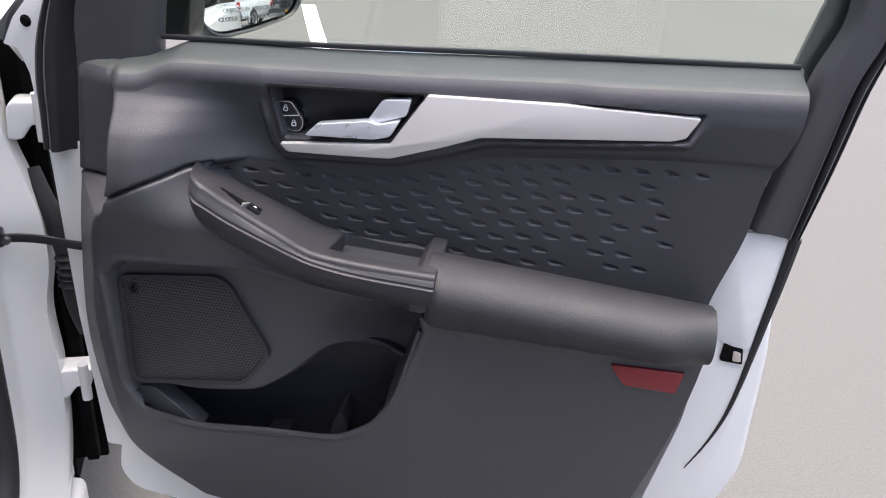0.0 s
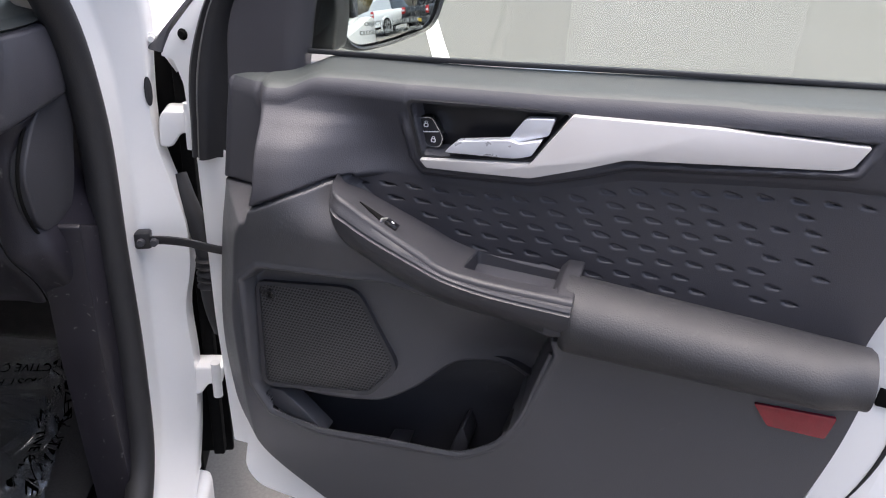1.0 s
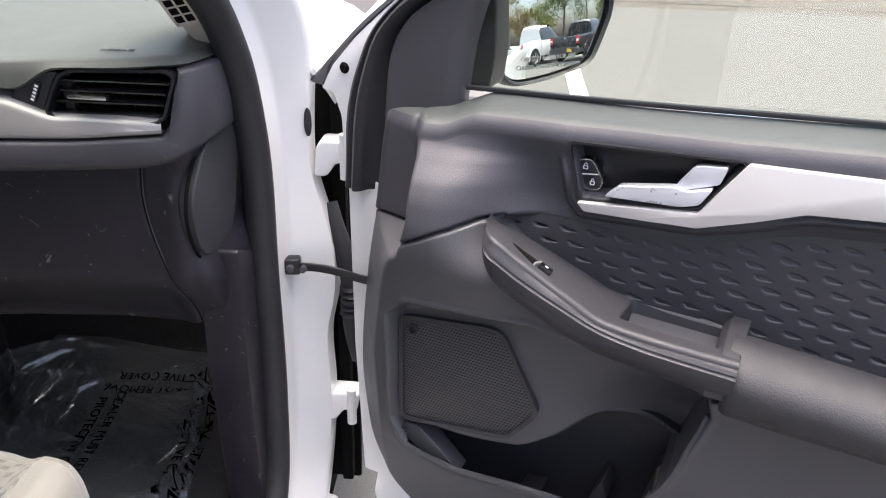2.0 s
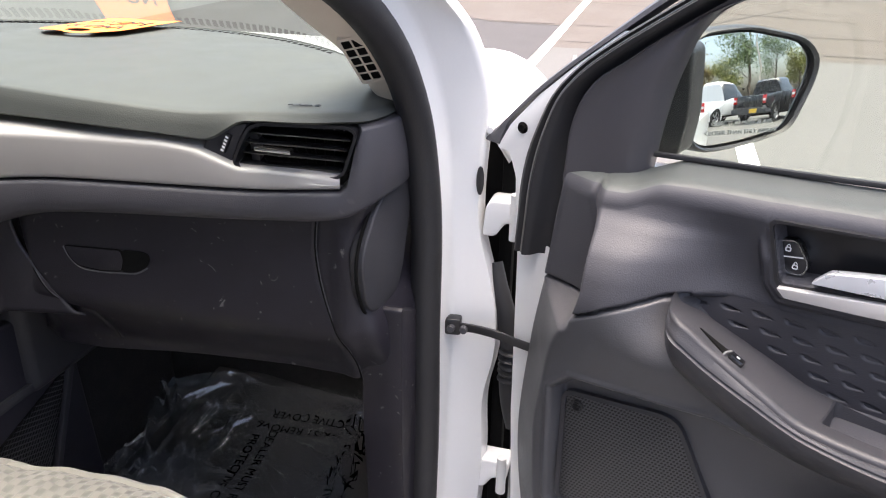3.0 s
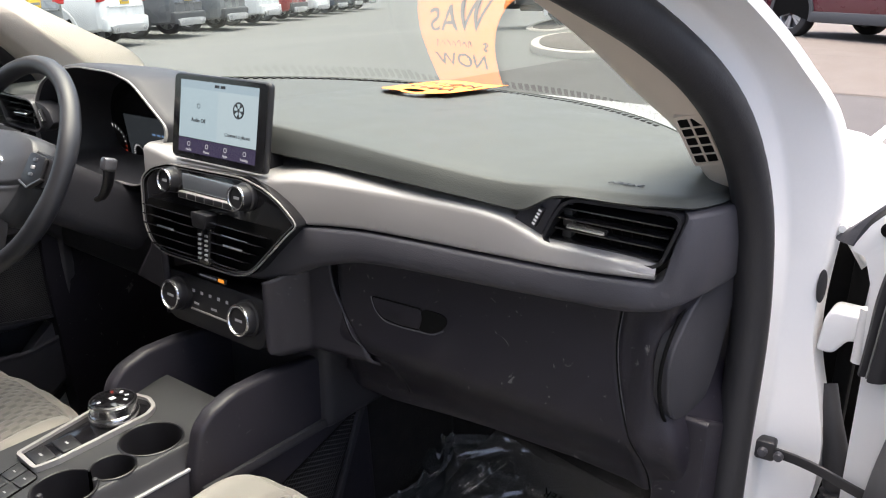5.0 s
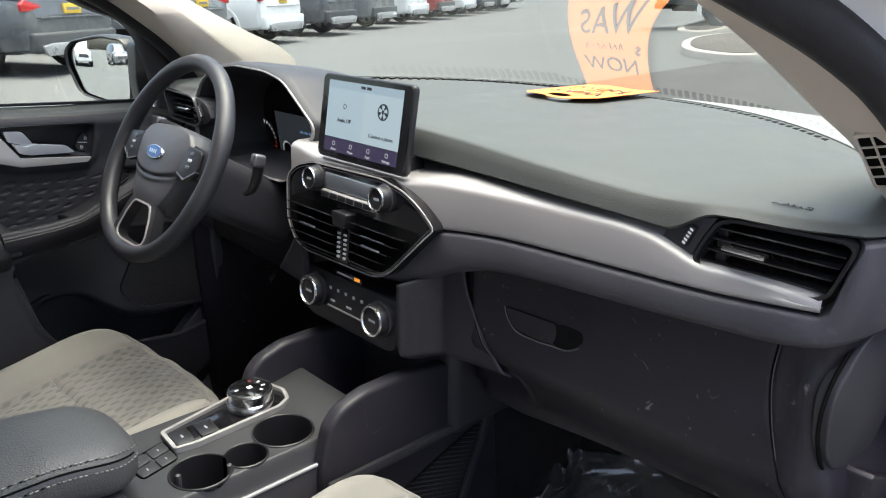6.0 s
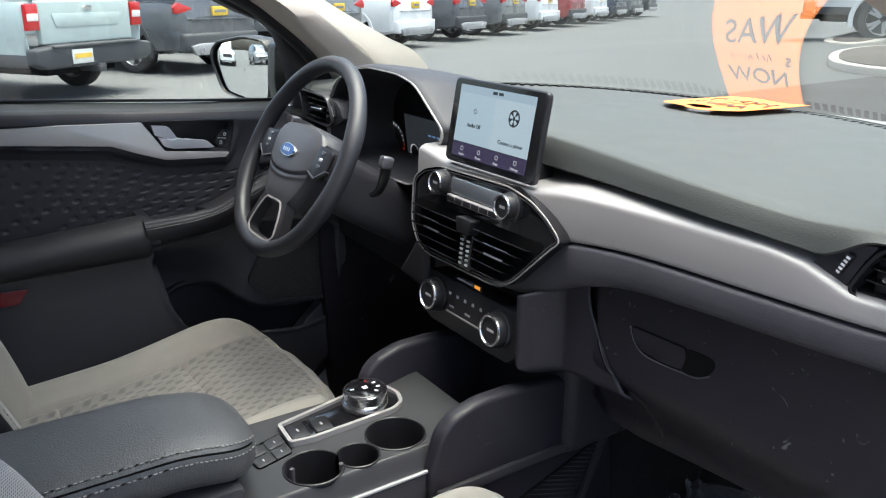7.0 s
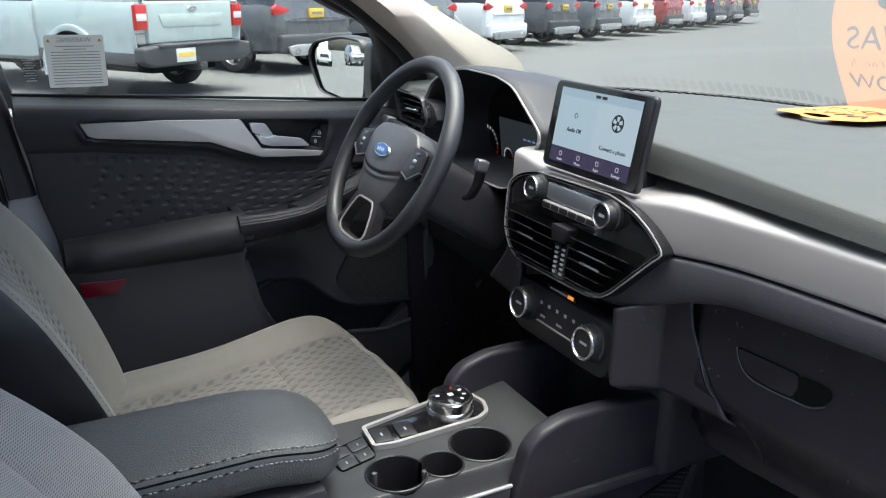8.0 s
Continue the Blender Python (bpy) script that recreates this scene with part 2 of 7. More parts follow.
WHITE_DULL = mat("white_primer_paint", (0.70, 0.70, 0.69), 0.5, vary=0.08, vary_size=0.03, grain=0.15, grain_size=0.004)
RUBBER = mat("black_rubber_seal", (0.016, 0.016, 0.018), 0.6, vary=0.25, vary_size=0.03, grain=0.3, grain_size=0.002)
# near-black colour that stands in for deep shade in gaps, slots and hollows
SHADE_BLACK = mat("shade_black", (0.005, 0.005, 0.005), 0.9, spec=0.08, vary=0.2, vary_size=0.02)
BEIGE = mat("beige_pillar_trim", (0.62, 0.56, 0.49), 0.75, grain=0.4, grain_size=0.0015, vary=0.05, vary_size=0.06)
CARPET = mat("black_carpet", (0.009, 0.009, 0.010), 0.95, grain=0.9, grain_size=0.004, vary=0.4, vary_size=0.02)
LEATHER = mat("black_leather", (0.027, 0.027, 0.030), 0.56, wear=0.05, grain=0.55, grain_size=0.0020, vary=0.15, vary_size=0.05)
FRAME_PLASTIC = mat("black_frame_plastic", (0.050, 0.048, 0.054), 0.5, grain=0.4, grain_size=0.0016, vary=0.12, vary_size=0.1)
PALE_THREAD = mat("pale_thread", (0.33, 0.33, 0.31), 0.8, vary=0.1, vary_size=0.01)
THREAD = mat("grey_thread", (0.20, 0.20, 0.19), 0.8, vary=0.1, vary_size=0.01)
RED = mat("red_reflector", (0.24, 0.008, 0.020), 0.18, vary=0.15, vary_size=0.01, coat=0.5, grain=0.5, grain_size=0.003)
GLASS_SIDE = glass("green_side_glass", (0.89, 0.93, 0.89))
SILVER_DARK = mat("satin_grey_trim", (0.16, 0.16, 0.17), 0.35, metal=0.7, vary=0.05, vary_size=0.03)
PRIVACY = glass("dark_rear_glass", (0.16, 0.17, 0.165))
# door skin in a paler, greener tone: sky light painted in
SHELF_LIT = mat("sky_lit_shelf_skin", (0.085, 0.093, 0.087), 0.46, grain=0.5, grain_size=0.0016, vary=0.1, vary_size=0.1)
GLASS_FRONT = glass("green_windshield_glass", (0.71, 0.78, 0.72), 1.65)
MIRROR = mat("mirror_glass", (0.86, 0.88, 0.88), 0.0, metal=1.0)
INK = mat("grey_ink", (0.22, 0.23, 0.23), 0.7, vary=0.1, vary_size=0.01)
WHITE_INK = mat("white_ink", (0.75, 0.75, 0.75), 0.6, vary=0.05, vary_size=0.01)
HEADLINER = mat("grey_headliner", (0.42, 0.40, 0.37), 0.95, grain=0.4, grain_size=0.003, vary=0.05, vary_size=0.1)
# ---- front doors (the passenger's stands open, the driver's is shut) ----
HX, OPEN = 0.84, 66.87
POCKET = [(.185, .791), (.213, .818), (.39, .836), (.478, .821), (.575, .812), (.606, .800), (.613, .778), (.578, .656),
          (.545, .605), (.501, .573), (.283, .547), (.207, .562), (.183, .608)]
BEZEL = [(.401, 1.056), (.595, 1.066), (.553, 1.008), (.418, .992)]
STRIP = [(.596, 1.068), (.751, 1.075), (.899, 1.077), (.887, 1.053), (.873, 1.048), (.756, 1.036), (.66, 1.026), (.615, 1.008),
         (.555, .987), (.492, .983), (.428, .980), (.418, .990), (.554, 1.005)]
TRIM_RIM = [(.393, 1.060), (.45, 1.064), (.596, 1.072), (.751, 1.079), (.905, 1.081), (.89, 1.047), (.756, 1.030), (.665, 1.020), (.62, 1.001),
            (.555, .980), (.492, .976), (.42, .972), (.408, .985)]
panel_front = spl((.36, .30), (.375, .24), (.395, .19), (.43, .14), (.52, .102), (.645, .090), (.80, .102), (.92, .121), (1.0, .131), (1.075, .142), (1.2, .15))
panel_rear = spl((.36, .86), (.52, .905), (.73, .95), (.84, .962), (.94, .984), (1.0, .99), (1.085, 1.005), (1.14, 1.0))
panel_top = spl((.10, 1.062), (.2, 1.066), (.25, 1.084), (.44, 1.092), (.68, 1.107), (1.0, 1.127))
panel_bottom = spl((.08, .42), (.2, .385), (.35, .37), (.6, .362), (1.0, .36))
# depth of the panel from the cabin, for the front lobe and for the rest, by height
lobe_u = spl((.36, .745), (.50, .722), (.70, .704), (.80, .695), (.93, .664), (.965, .671), (.99, .684), (1.015, .713), (1.032, .734), (1.05, .742), (1.07, .744), (1.1, .75))
rest_u = spl((.36, .735), (.50, .716), (.75, .698), (.83, .695), (.87, .735), (.90, .756), (.97, .760), (1.02, .752), (1.05, .743), (1.08, .735), (1.14, .735))
chamfer = spl((.36, .30), (.5, .165), (.70, .155), (.807, .169), (.866, .186), (.935, .229), (.984, .246), (1.038, .239), (1.084, .222), (1.15, .22))
fold = spl((.88, .186), (.905, .196), (.95, .207), (.985, .205), (1.03, .193), (1.055, .178), (1.066, .160), (1.08, .148), (1.2, .145))
LEDGE = spl((.17, .60), (.27, .598), (.37, .612), (.42, .64), (.48, .680), (.53, .670), (.58, .64), (.64, .61))


def panel_u(A, Z):
    w = 1 - sm(.245, .41, A)
    w_low = 1 - sm(.30, .62, A)
    w = np.where(Z > .95, w, mix(w_low, w, sm(.88, .95, Z)))
    U = mix(rest_u(Z), lobe_u(Z), w)
    # dark hollow in front of the handle
    U = U + .016 * np.exp(-((A - .345) / .045) ** 2 - ((Z - .985) / .045) ** 2)
    # front chamfer
    f, c = panel_front(Z), chamfer(Z)
    x = 1 - (A - f) / (c - f + .004)
    x = .5 * (x + np.sqrt(x * x + .0016)) - .5 * (np.sqrt(1 + .0016) - 1)
    U = U + (np.maximum(U, .782) - U) * np.clip(x, 0, 1)
    # the flat front facet and the fold up to the lobe, above the seam
    g = fold(Z)
    facet = mix(.778, .752, np.clip((A - f) / np.maximum(g - f, .01), 0, 1)) - .0022 * np.exp(-((A - f - .003) / .003) ** 2)
    high = mix(facet, mix(rest_u(Z), lobe_u(Z), w), sm(g - .003, g + .022, A)) + .004 * np.exp(-((A - g) / .006) ** 2)
    U = mix(U, high, sm(.889, .904, Z) * (1 - sm(.245, .30, A)))
    # sunk middle for the dimpled insert
    ins = sm(.0, .02, inside(INSERT, A, Z))
    U = mix(U, .762, ins)
    # raised rim round the handle trim, and the handle's hollow
    U = U - .013 * (1 - sm(-.055, -.025, Z - panel_top(A) + .022)) * sm(-.013, -.003, inside(TRIM_RIM, A, Z)) * (1 - .4 * sm(.0, .004, inside(TRIM_RIM, A, Z)))
    U = mix(U, .743, sm(.000, .003, inside(TRIM_RIM, A, Z)))
    U = mix(U, .778, sm(.000, .006, inside(BEZEL, A, Z)))
    # speaker field and map pocket
    p = inside(POCKET, A, Z)
    back = mix(.722, .756, sm(.36, .56, A)) + .050 * sm(.40, .58, A) * (1 - sm(.70, .80, Z))
    deep = back + .045 * sm(-.012, .016, LEDGE(A) - Z)
    open_ = sm(.020, .034, LEDGE(A) - Z)
    U = mix(U, deep, sm(-.001, .0085, p) * (1 - open_))
    U = U - .003 * np.exp(-((p + .005) / .004) ** 2)
    # seams
    for line in SEAMS:
        U = U + .010 * np.exp(-(seg_dist(line, A, Z, False) / .0023) ** 2)
    return U


INSERT = [(.318, .957), (.37, .962), (.46, .958), (.555, .966), (.61, .983), (.66, 1.004), (.76, 1.016), (.88, 1.028), (1.06, 1.034), (1.06, .812), (.63, .812), (.60, .845), (.50, .848), (.445, .862), (.39, .886), (.345, .912), (.322, .935)]
SEAMS = [[(.09, .898), (.109, .899), (.173, .903), (.194, .900), (.215, .9125), (.263, .937), (.309, .954), (.33, .955)], [(.60, .80), (.75, .822), (.955, .832)]]


def DM(u):
    """Door frame: a point (along, height, towards the cabin) at lateral place u."""
    return Matrix(((0, 0, -1, u - HX), (-1, 0, 0, 0), (0, 1, 0, 0), (0, 0, 0, 1)))


def D(u, a, z):
    return np.stack(np.broadcast_arrays(np.asarray(u, float) - HX, -np.asarray(a, float), np.asarray(z, float)), -1)


def door_panel(door):
    nu, nv = (430, 340) if SIDE[0] > 0 else (200, 150)
    s = np.linspace(0, 1, nu)[:, None]
    v = np.linspace(0, 1, nv)[None, :]
    # along at mid height picks top and bottom, then the row's own ends
    a0 = mix(.10, 1.0, s)
    zb, zt = panel_bottom(a0), panel_top(a0) - .034
    Z = zb + (zt - zb) * v
    A = mix(panel_front(Z), panel_rear(Z), s)
    U = panel_u(A, Z)
    P = D(U, A, Z)
    # roll over the top, then a sloping shelf to the window
    rows = []
    for k in range(1, 15):
        th = min(k / 9, 1) * math.pi / 2
        q = max(k - 9, 0) / 5
        u = U[:, -1] + .026 * (1 - math.cos(th)) + q * np.maximum(.808 - U[:, -1] - .026, .01)
        z = zt[:, 0] + .024 * math.sin(th) + .010 * q
        rows.append(D(u, A[:, -1], z))
    P = np.concatenate([P, np.stack(rows, 1)], 1)
    # turned-back edges
    e0, e1 = P[:1].copy(), P[-1:].copy()
    e0[..., 0], e1[..., 0] = np.maximum(e0[..., 0], .80 - HX), np.maximum(e1[..., 0], .80 - HX)
    e1[..., 1] -= .004
    P = np.concatenate([e0, P, e1], 0)
    V, F = sheet(P)
    C = np.array([V[f[0]] for f in F])
    a, z = -C[:, 1], C[:, 2]
    # the map pocket opens behind its ledge
    cut = (inside(POCKET, a, z) > .0005) & (LEDGE(a) - z > .012)
    F = [f for f, c in zip(F, cut) if not c]
    ob = part("trim_panel", (V, F), [DOOR_SOFT, DARK_GREY, SHELF_LIT], door, "black grained plastic door card", smooth=60)
    a, z = a[~cut], z[~cut]
    # the lower card is a harder, greyer moulding
    low = z < np.interp(a, [.1, .173, .194, .215, .263, .309, .36, .60, .96], [.899, .903, .900, .9125, .937, .954, .92, .80, .832])
    # the top shelf takes the paler skin, its sky sheen put into the colour
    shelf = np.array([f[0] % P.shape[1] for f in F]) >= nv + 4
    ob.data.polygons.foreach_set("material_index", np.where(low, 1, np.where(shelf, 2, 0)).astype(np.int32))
    # the pocket's bin, reaching down behind its front wall
    H = np.array(rounded([(.176, .605), (.30, .612), (.37, .618), (.43, .66), (.48, .695), (.54, .69), (.592, .665), (.586, .652), (.552, .600), (.506, .567), (.283, .541), (.203, .555), (.176, .60)], .012, 3))
    rows = []
    for u, dz in ((.722, 0), (.735, .10), (.78, .13), (.815, .13), (.82, .12)):
        B = H.copy()
        B[:, 1] = np.where(B[:, 1] < .60, B[:, 1] - dz, B[:, 1])
        rows.append(D(np.where(H[:, 1] < .603, u, max(u, .79)), B[:, 0], B[:, 1]))
    rows.append(D(.821, np.full(len(H), .40), np.full(len(H), .58)))
    part("pocket_bin", sheet(np.array(rows), close_v=True), BLACK, door, "deep map pocket", smooth=40)
    lip = path3([(.181, .600), (.186, .583), (.207, .560), (.283, .545), (.39, .5575), (.501, .571), (.547, .604), (.579, .656), (.598, .725), (.611, .775)], 90)
    part("pocket_lip", sweep(D(panel_u(lip[:, 0] + .0, lip[:, 1] - .004) + .0035, lip[:, 0], lip[:, 1]), circle(.0042, 8), up=(-1, 0, 0)), DARK_GREY, door)
    part("bottle_rib", prism(rounded([(.462, .47), (.486, .475), (.500, .545), (.490, .575), (.478, .55)], .006), 0, .05, .004, DM(.815)), BLACK, door)
    part("bottle_rib", prism(rounded([(.362, .47), (.392, .472), (.400, .503), (.366, .496)], .004), 0, .045, .004, DM(.815)), BLACK, door)
    part("pocket_fillet", prism(rounded([(.186, .590), (.218, .590), (.252, .562), (.288, .528), (.270, .522), (.225, .545), (.19, .565)], .006), 0, .03, .008, DM(.760), 3), DARK_GREY, door)


dimple_row = spl((.33, .941), (.45, .943), (.55, .948), (.614, .962), (.655, .977), (.70, .984), (.781, .995), (.95, 1.006))


def door_insert(door):
    """Soft insert with rows of short leaf-shaped dimples that thin out to the rear."""
    nu, nv = (440, 130) if SIDE[0] > 0 else (160, 50)
    s, v = np.linspace(0, 1, nu)[:, None], np.linspace(0, 1, nv)[None, :]
    A = mix(.333, .975, s) + 0 * v
    lo = np.interp(A, [.32, .36, .50, .62, .64, .975], [.910, .895, .830, .825, .815, .815])
    hi = np.interp(A, [.32, .37, .46, .555, .61, .66, .76, .88, .975], [.954, .957, .953, .960, .977, .998, 1.010, 1.022, 1.024])
    Z = mix(lo, hi, v)
    A = mix(.333, panel_rear(Z) - .002, s)
    U = .7565 + .004 * np.sin((A - .3) * 5) - .008 * (1 - sm(.32, .40, A))
    rng = random.Random(5)
    for r in range(8):
        for k in range(18):
            a = .337 + (.0455 * r if r < 4 else .1365 + .022 * (r - 3)) + k * .0342
            if a > .93:
                continue
            z = float(dimple_row(a)) - .0182 * r
            fade = 1.0 if a < .66 else max(.12, 1 - (a - .66) * 3.0)
            if rng.random() > fade * 1.5:
                continue
            da, dz = A - a, (Z - z) + .22 * (A - a)
            U = U + .0095 * fade ** .4 * np.exp(-np.abs(da / .0074) ** 3) * np.where(dz > 0, np.exp(-(dz / .0011) ** 2), np.exp(-(dz / (.0019 * np.clip(1 - da / .010, .25, 1.6))) ** 2))
    part("dimpled_insert", sheet(D(U, A, Z)), DOOR_INSERT, door, "soft black insert with rows of leaf-shaped dimples", smooth=70)


arm_out = spl((.312, .935), (.332, .934), (.377, .919), (.429, .899), (.481, .879), (.56, .868), (.64, .866))
arm_ridge = spl((.312, .962), (.343, .962), (.386, .942), (.439, .915), (.492, .892), (.55, .887), (.64, .885))
arm_split = spl((.312, .948), (.330, .950), (.348, .945), (.387, .925), (.434, .905), (.494, .884), (.548, .877), (.64, .873))
arm_low = spl((.312, .93), (.322, .918), (.348, .895), (.39, .872), (.445, .848), (.487, .837), (.543, .832), (.613, .823), (.64, .82))


def door_armrest(door):
    n, rows = 170, []
    for a in np.linspace(.3165, .632, n):
        p = math.sqrt(max(1 - max((.356 - a) / .0396, 0) ** 2, 0.0))
        t, c, e, b = float(arm_out(a)), float(arm_ridge(a)), float(arm_split(a)), float(arm_low(a))
        cup = sm(.497, .503, a) * (1 - sm(.602, .607, a))
        sec = [(.768, t - .016), (.748, t - .014), (.7462, t - .003)]
        for q in np.linspace(0, 1, 26):       # upper plate, with the pull cup sunk in
            hollow = cup * sm(.02, .07, q) * (1 - sm(.70, .76, q))
            sec.append((mix(.745, .652, q), mix(t, c, q) - .060 * hollow))
        for th in np.linspace(0, 1, 5)[1:]:
            sec.append((.652 - .007 * math.sin(th * math.pi / 2), c - .006 * (1 - math.cos(th * math.pi / 2))))
        sec += [(.641, mix(c, e, .6)), (.6385, e + .0012), (.6405, e), (.6395, e - .0014), (.6365, e - .003)]
        for q in np.linspace(0, 1, 9)[1:]:
            sec.append((mix(.6365, .668, q ** 2), mix(e - .003, b, q)))
        sec += [(.70, b - .004), (.77, b + .006)]
        rows.append([(.765 + (u - .765) * p, a, z) for u, z in sec])
    R = np.array(rows)
    part("armrest", sheet(D(R[..., 0], R[..., 1], R[..., 2]), caps=True), BLACK, door, "sloping black armrest with a pull cup", smooth=35)
    # soft elbow pad
    rows = []
    for a in np.linspace(.620, .955, 60):
        f = (a - .62) / .335
        e = math.sqrt(max(1 - max((.634 - a) / .0145, 0) ** 2, 0)) * .2 + .8
        zt, zb, ui = mix(.862, .838, f), mix(.797, .795, f), .640 + .016 * sm(.90, .955, a)
        crest = mix(.889, .866, f)
        sec = [(.770, zt - .004), (.757, zt - .002), (.748, zt + .004), (.72, mix(zt, crest, .72)), (.695, crest)]
        for th in np.linspace(0, 1, 12)[1:]:
            g = th * math.pi / 2
            sec.append((.695 - (.695 - ui) * math.sin(g), crest - .036 + .036 * math.cos(g)))
        for th in np.linspace(0, 1, 9)[1:]:
            g = th * math.pi / 2
            sec.append((ui + .055 * (1 - math.cos(g)), zb + (crest - .036 - zb) * (1 - math.sin(g))))
        sec += [(.705, zb - .001), (.77, zb + .004)]
        rows.append([(.72 + (u - .72) * e if u < .72 else u, a, z) for u, z in sec])
    R = np.array(rows)
    part("elbow_pad", sheet(D(R[..., 0], R[..., 1], R[..., 2]), caps=True), LEATHER, door, "padded black elbow rest", smooth=50)
    part("cup_post", prism(rounded([(.603, .835), (.624, .835), (.632, .884), (.612, .884), (.603, .872)], .003), 0, .105, .003, DM(.752)), BLACK, door)
    # window switch in its notch
    def plate(a, u):
        return mix(float(arm_out(a)), float(arm_ridge(a)), (.745 - u) / .093)
    m = axes((.672 - HX, -.388, plate(.388, .672) + .001), (0, -.043, plate(.43, .672) - plate(.387, .672)), (1, 0, plate(.388, .70) * 10 - plate(.388, .60) * 10))
    part("switch_notch", prism(rounded([(-.026, .006), (.009, -.010), (.013, .006)], .002), -.004, .0012, .0005, m), SHADE_BLACK, door)
    part("window_switch", prism(rrect(.017, .015, .003), -.003, .004, .0015, m @ Matrix.Translation((.0225, -.002, 0))), PIANO, door, "small black window switch")
    part("switch_edge", prism([(.0085, -.0115), (.0105, -.0115), (.0145, .005), (.0125, .005)], -.003, .0035, .0004, m), SILVER, door)
    part("switch_mark", prism(rrect(.004, .004, .0015), 0, .0043, 0, m @ Matrix.Translation((.0225, -.003, 0))), WHITE_INK, door)


def door_handle_group(door):
    part("handle_bezel", prism(rounded(inset(BEZEL, -.001), .008), 0, .004, .001, DM(.776)), BLACK_SMOOTH, door)
    part("silver_strip", prism(rounded(STRIP, .0025, 2), 0, .011, .0018, DM(.7435)), PALE_SILVER, door, "satin silver trim strip")
    rim = [(.399, 1.058), (.597, 1.0685), (.555, 1.005), (.417, .989)]
    part("bezel_rim", ring(rounded(inset(rim, -.002), .009, 6), rounded(inset(rim, .003), .008, 6), 0, .030, DM(.770)), BLACK_SMOOTH, door)
    lev = [(.4497, 1.0036), (.4652, 1.0195), (.50, 1.0255), (.5268, 1.0303), (.5391, 1.027), (.5657, 1.035), (.5544, 1.0144), (.5342, 1.0084)]
    part("door_lever", prism(rounded(lev, .004), 0, .014, .004, DM(.746), 3), LEVER, door, "satin silver pull lever")
    up = [(.5253, 1.0295), (.5414, 1.054), (.546, 1.0560), (.5766, 1.0594), (.5709, 1.0386), (.5376, 1.027)]
    part("lever_root", prism(rounded(up, .003), 0, .012, .003, DM(.752), 3), LEVER, door)
    sw = [(.4043, 1.0327), (.4251, 1.0365), (.4411, 1.0122), (.4373, .9988), (.4192, .9973)]
    part("lock_switch", prism(rounded(sw, .006), -.008, .006, .002, DM(.766)), BLACK_SMOOTH, door, "rocker lock switch with two padlock marks")
    o = rounded(sw, .006)
    part("switch_ring", ring(o, inset(o, .0015), -.008, .0075, DM(.766)), CHROME, door)
    part("switch_split", prism([(.413, 1.0150), (.434, 1.0178), (.4338, 1.0190), (.4128, 1.0162)], 0, .0068, 0, DM(.766)), WHITE_INK, door)
    for a, z in ((.4175, 1.0245), (.4275, 1.0065)):
        part("lock_mark", join(ring(rrect(.006, .005, .001, 1), rrect(.0036, .003, .0006, 1), 0, .0066, DM(.766) @ Matrix.Translation((a, z, 0))),
                               ring(rrect(.004, .004, .0015, 1), rrect(.0026, .0026, .001, 1), 0, .0066, DM(.766) @ Matrix.Translation((a, z + .0036, 0)))), WHITE_INK, door)


def door_speaker(door):
    G = [(.197, .778), (.330, .796), (.346, .790), (.397, .695), (.396, .684), (.364, .640), (.352, .635), (.206, .612), (.199, .618)]
    o = rounded(G, .012)
    part("speaker_grille", prism(o, 0, .007, .002, DM(.7245)), GRILLE, door, "perforated black speaker grille")
    part("grille_rim", ring(inset(o, -.005), inset(o, .001), 0, .0095, DM(.7245)), BLACK, door)
    m = DM(.7180) @ Matrix.Translation((.214, .764, 0))
    part("grille_badge", lathe([(.0085, 0), (.0085, .0025), (.0072, .0032), (.006, .0028), (.0055, .0005), (0, .0005)], 28, m), BLACK_SMOOTH, door)


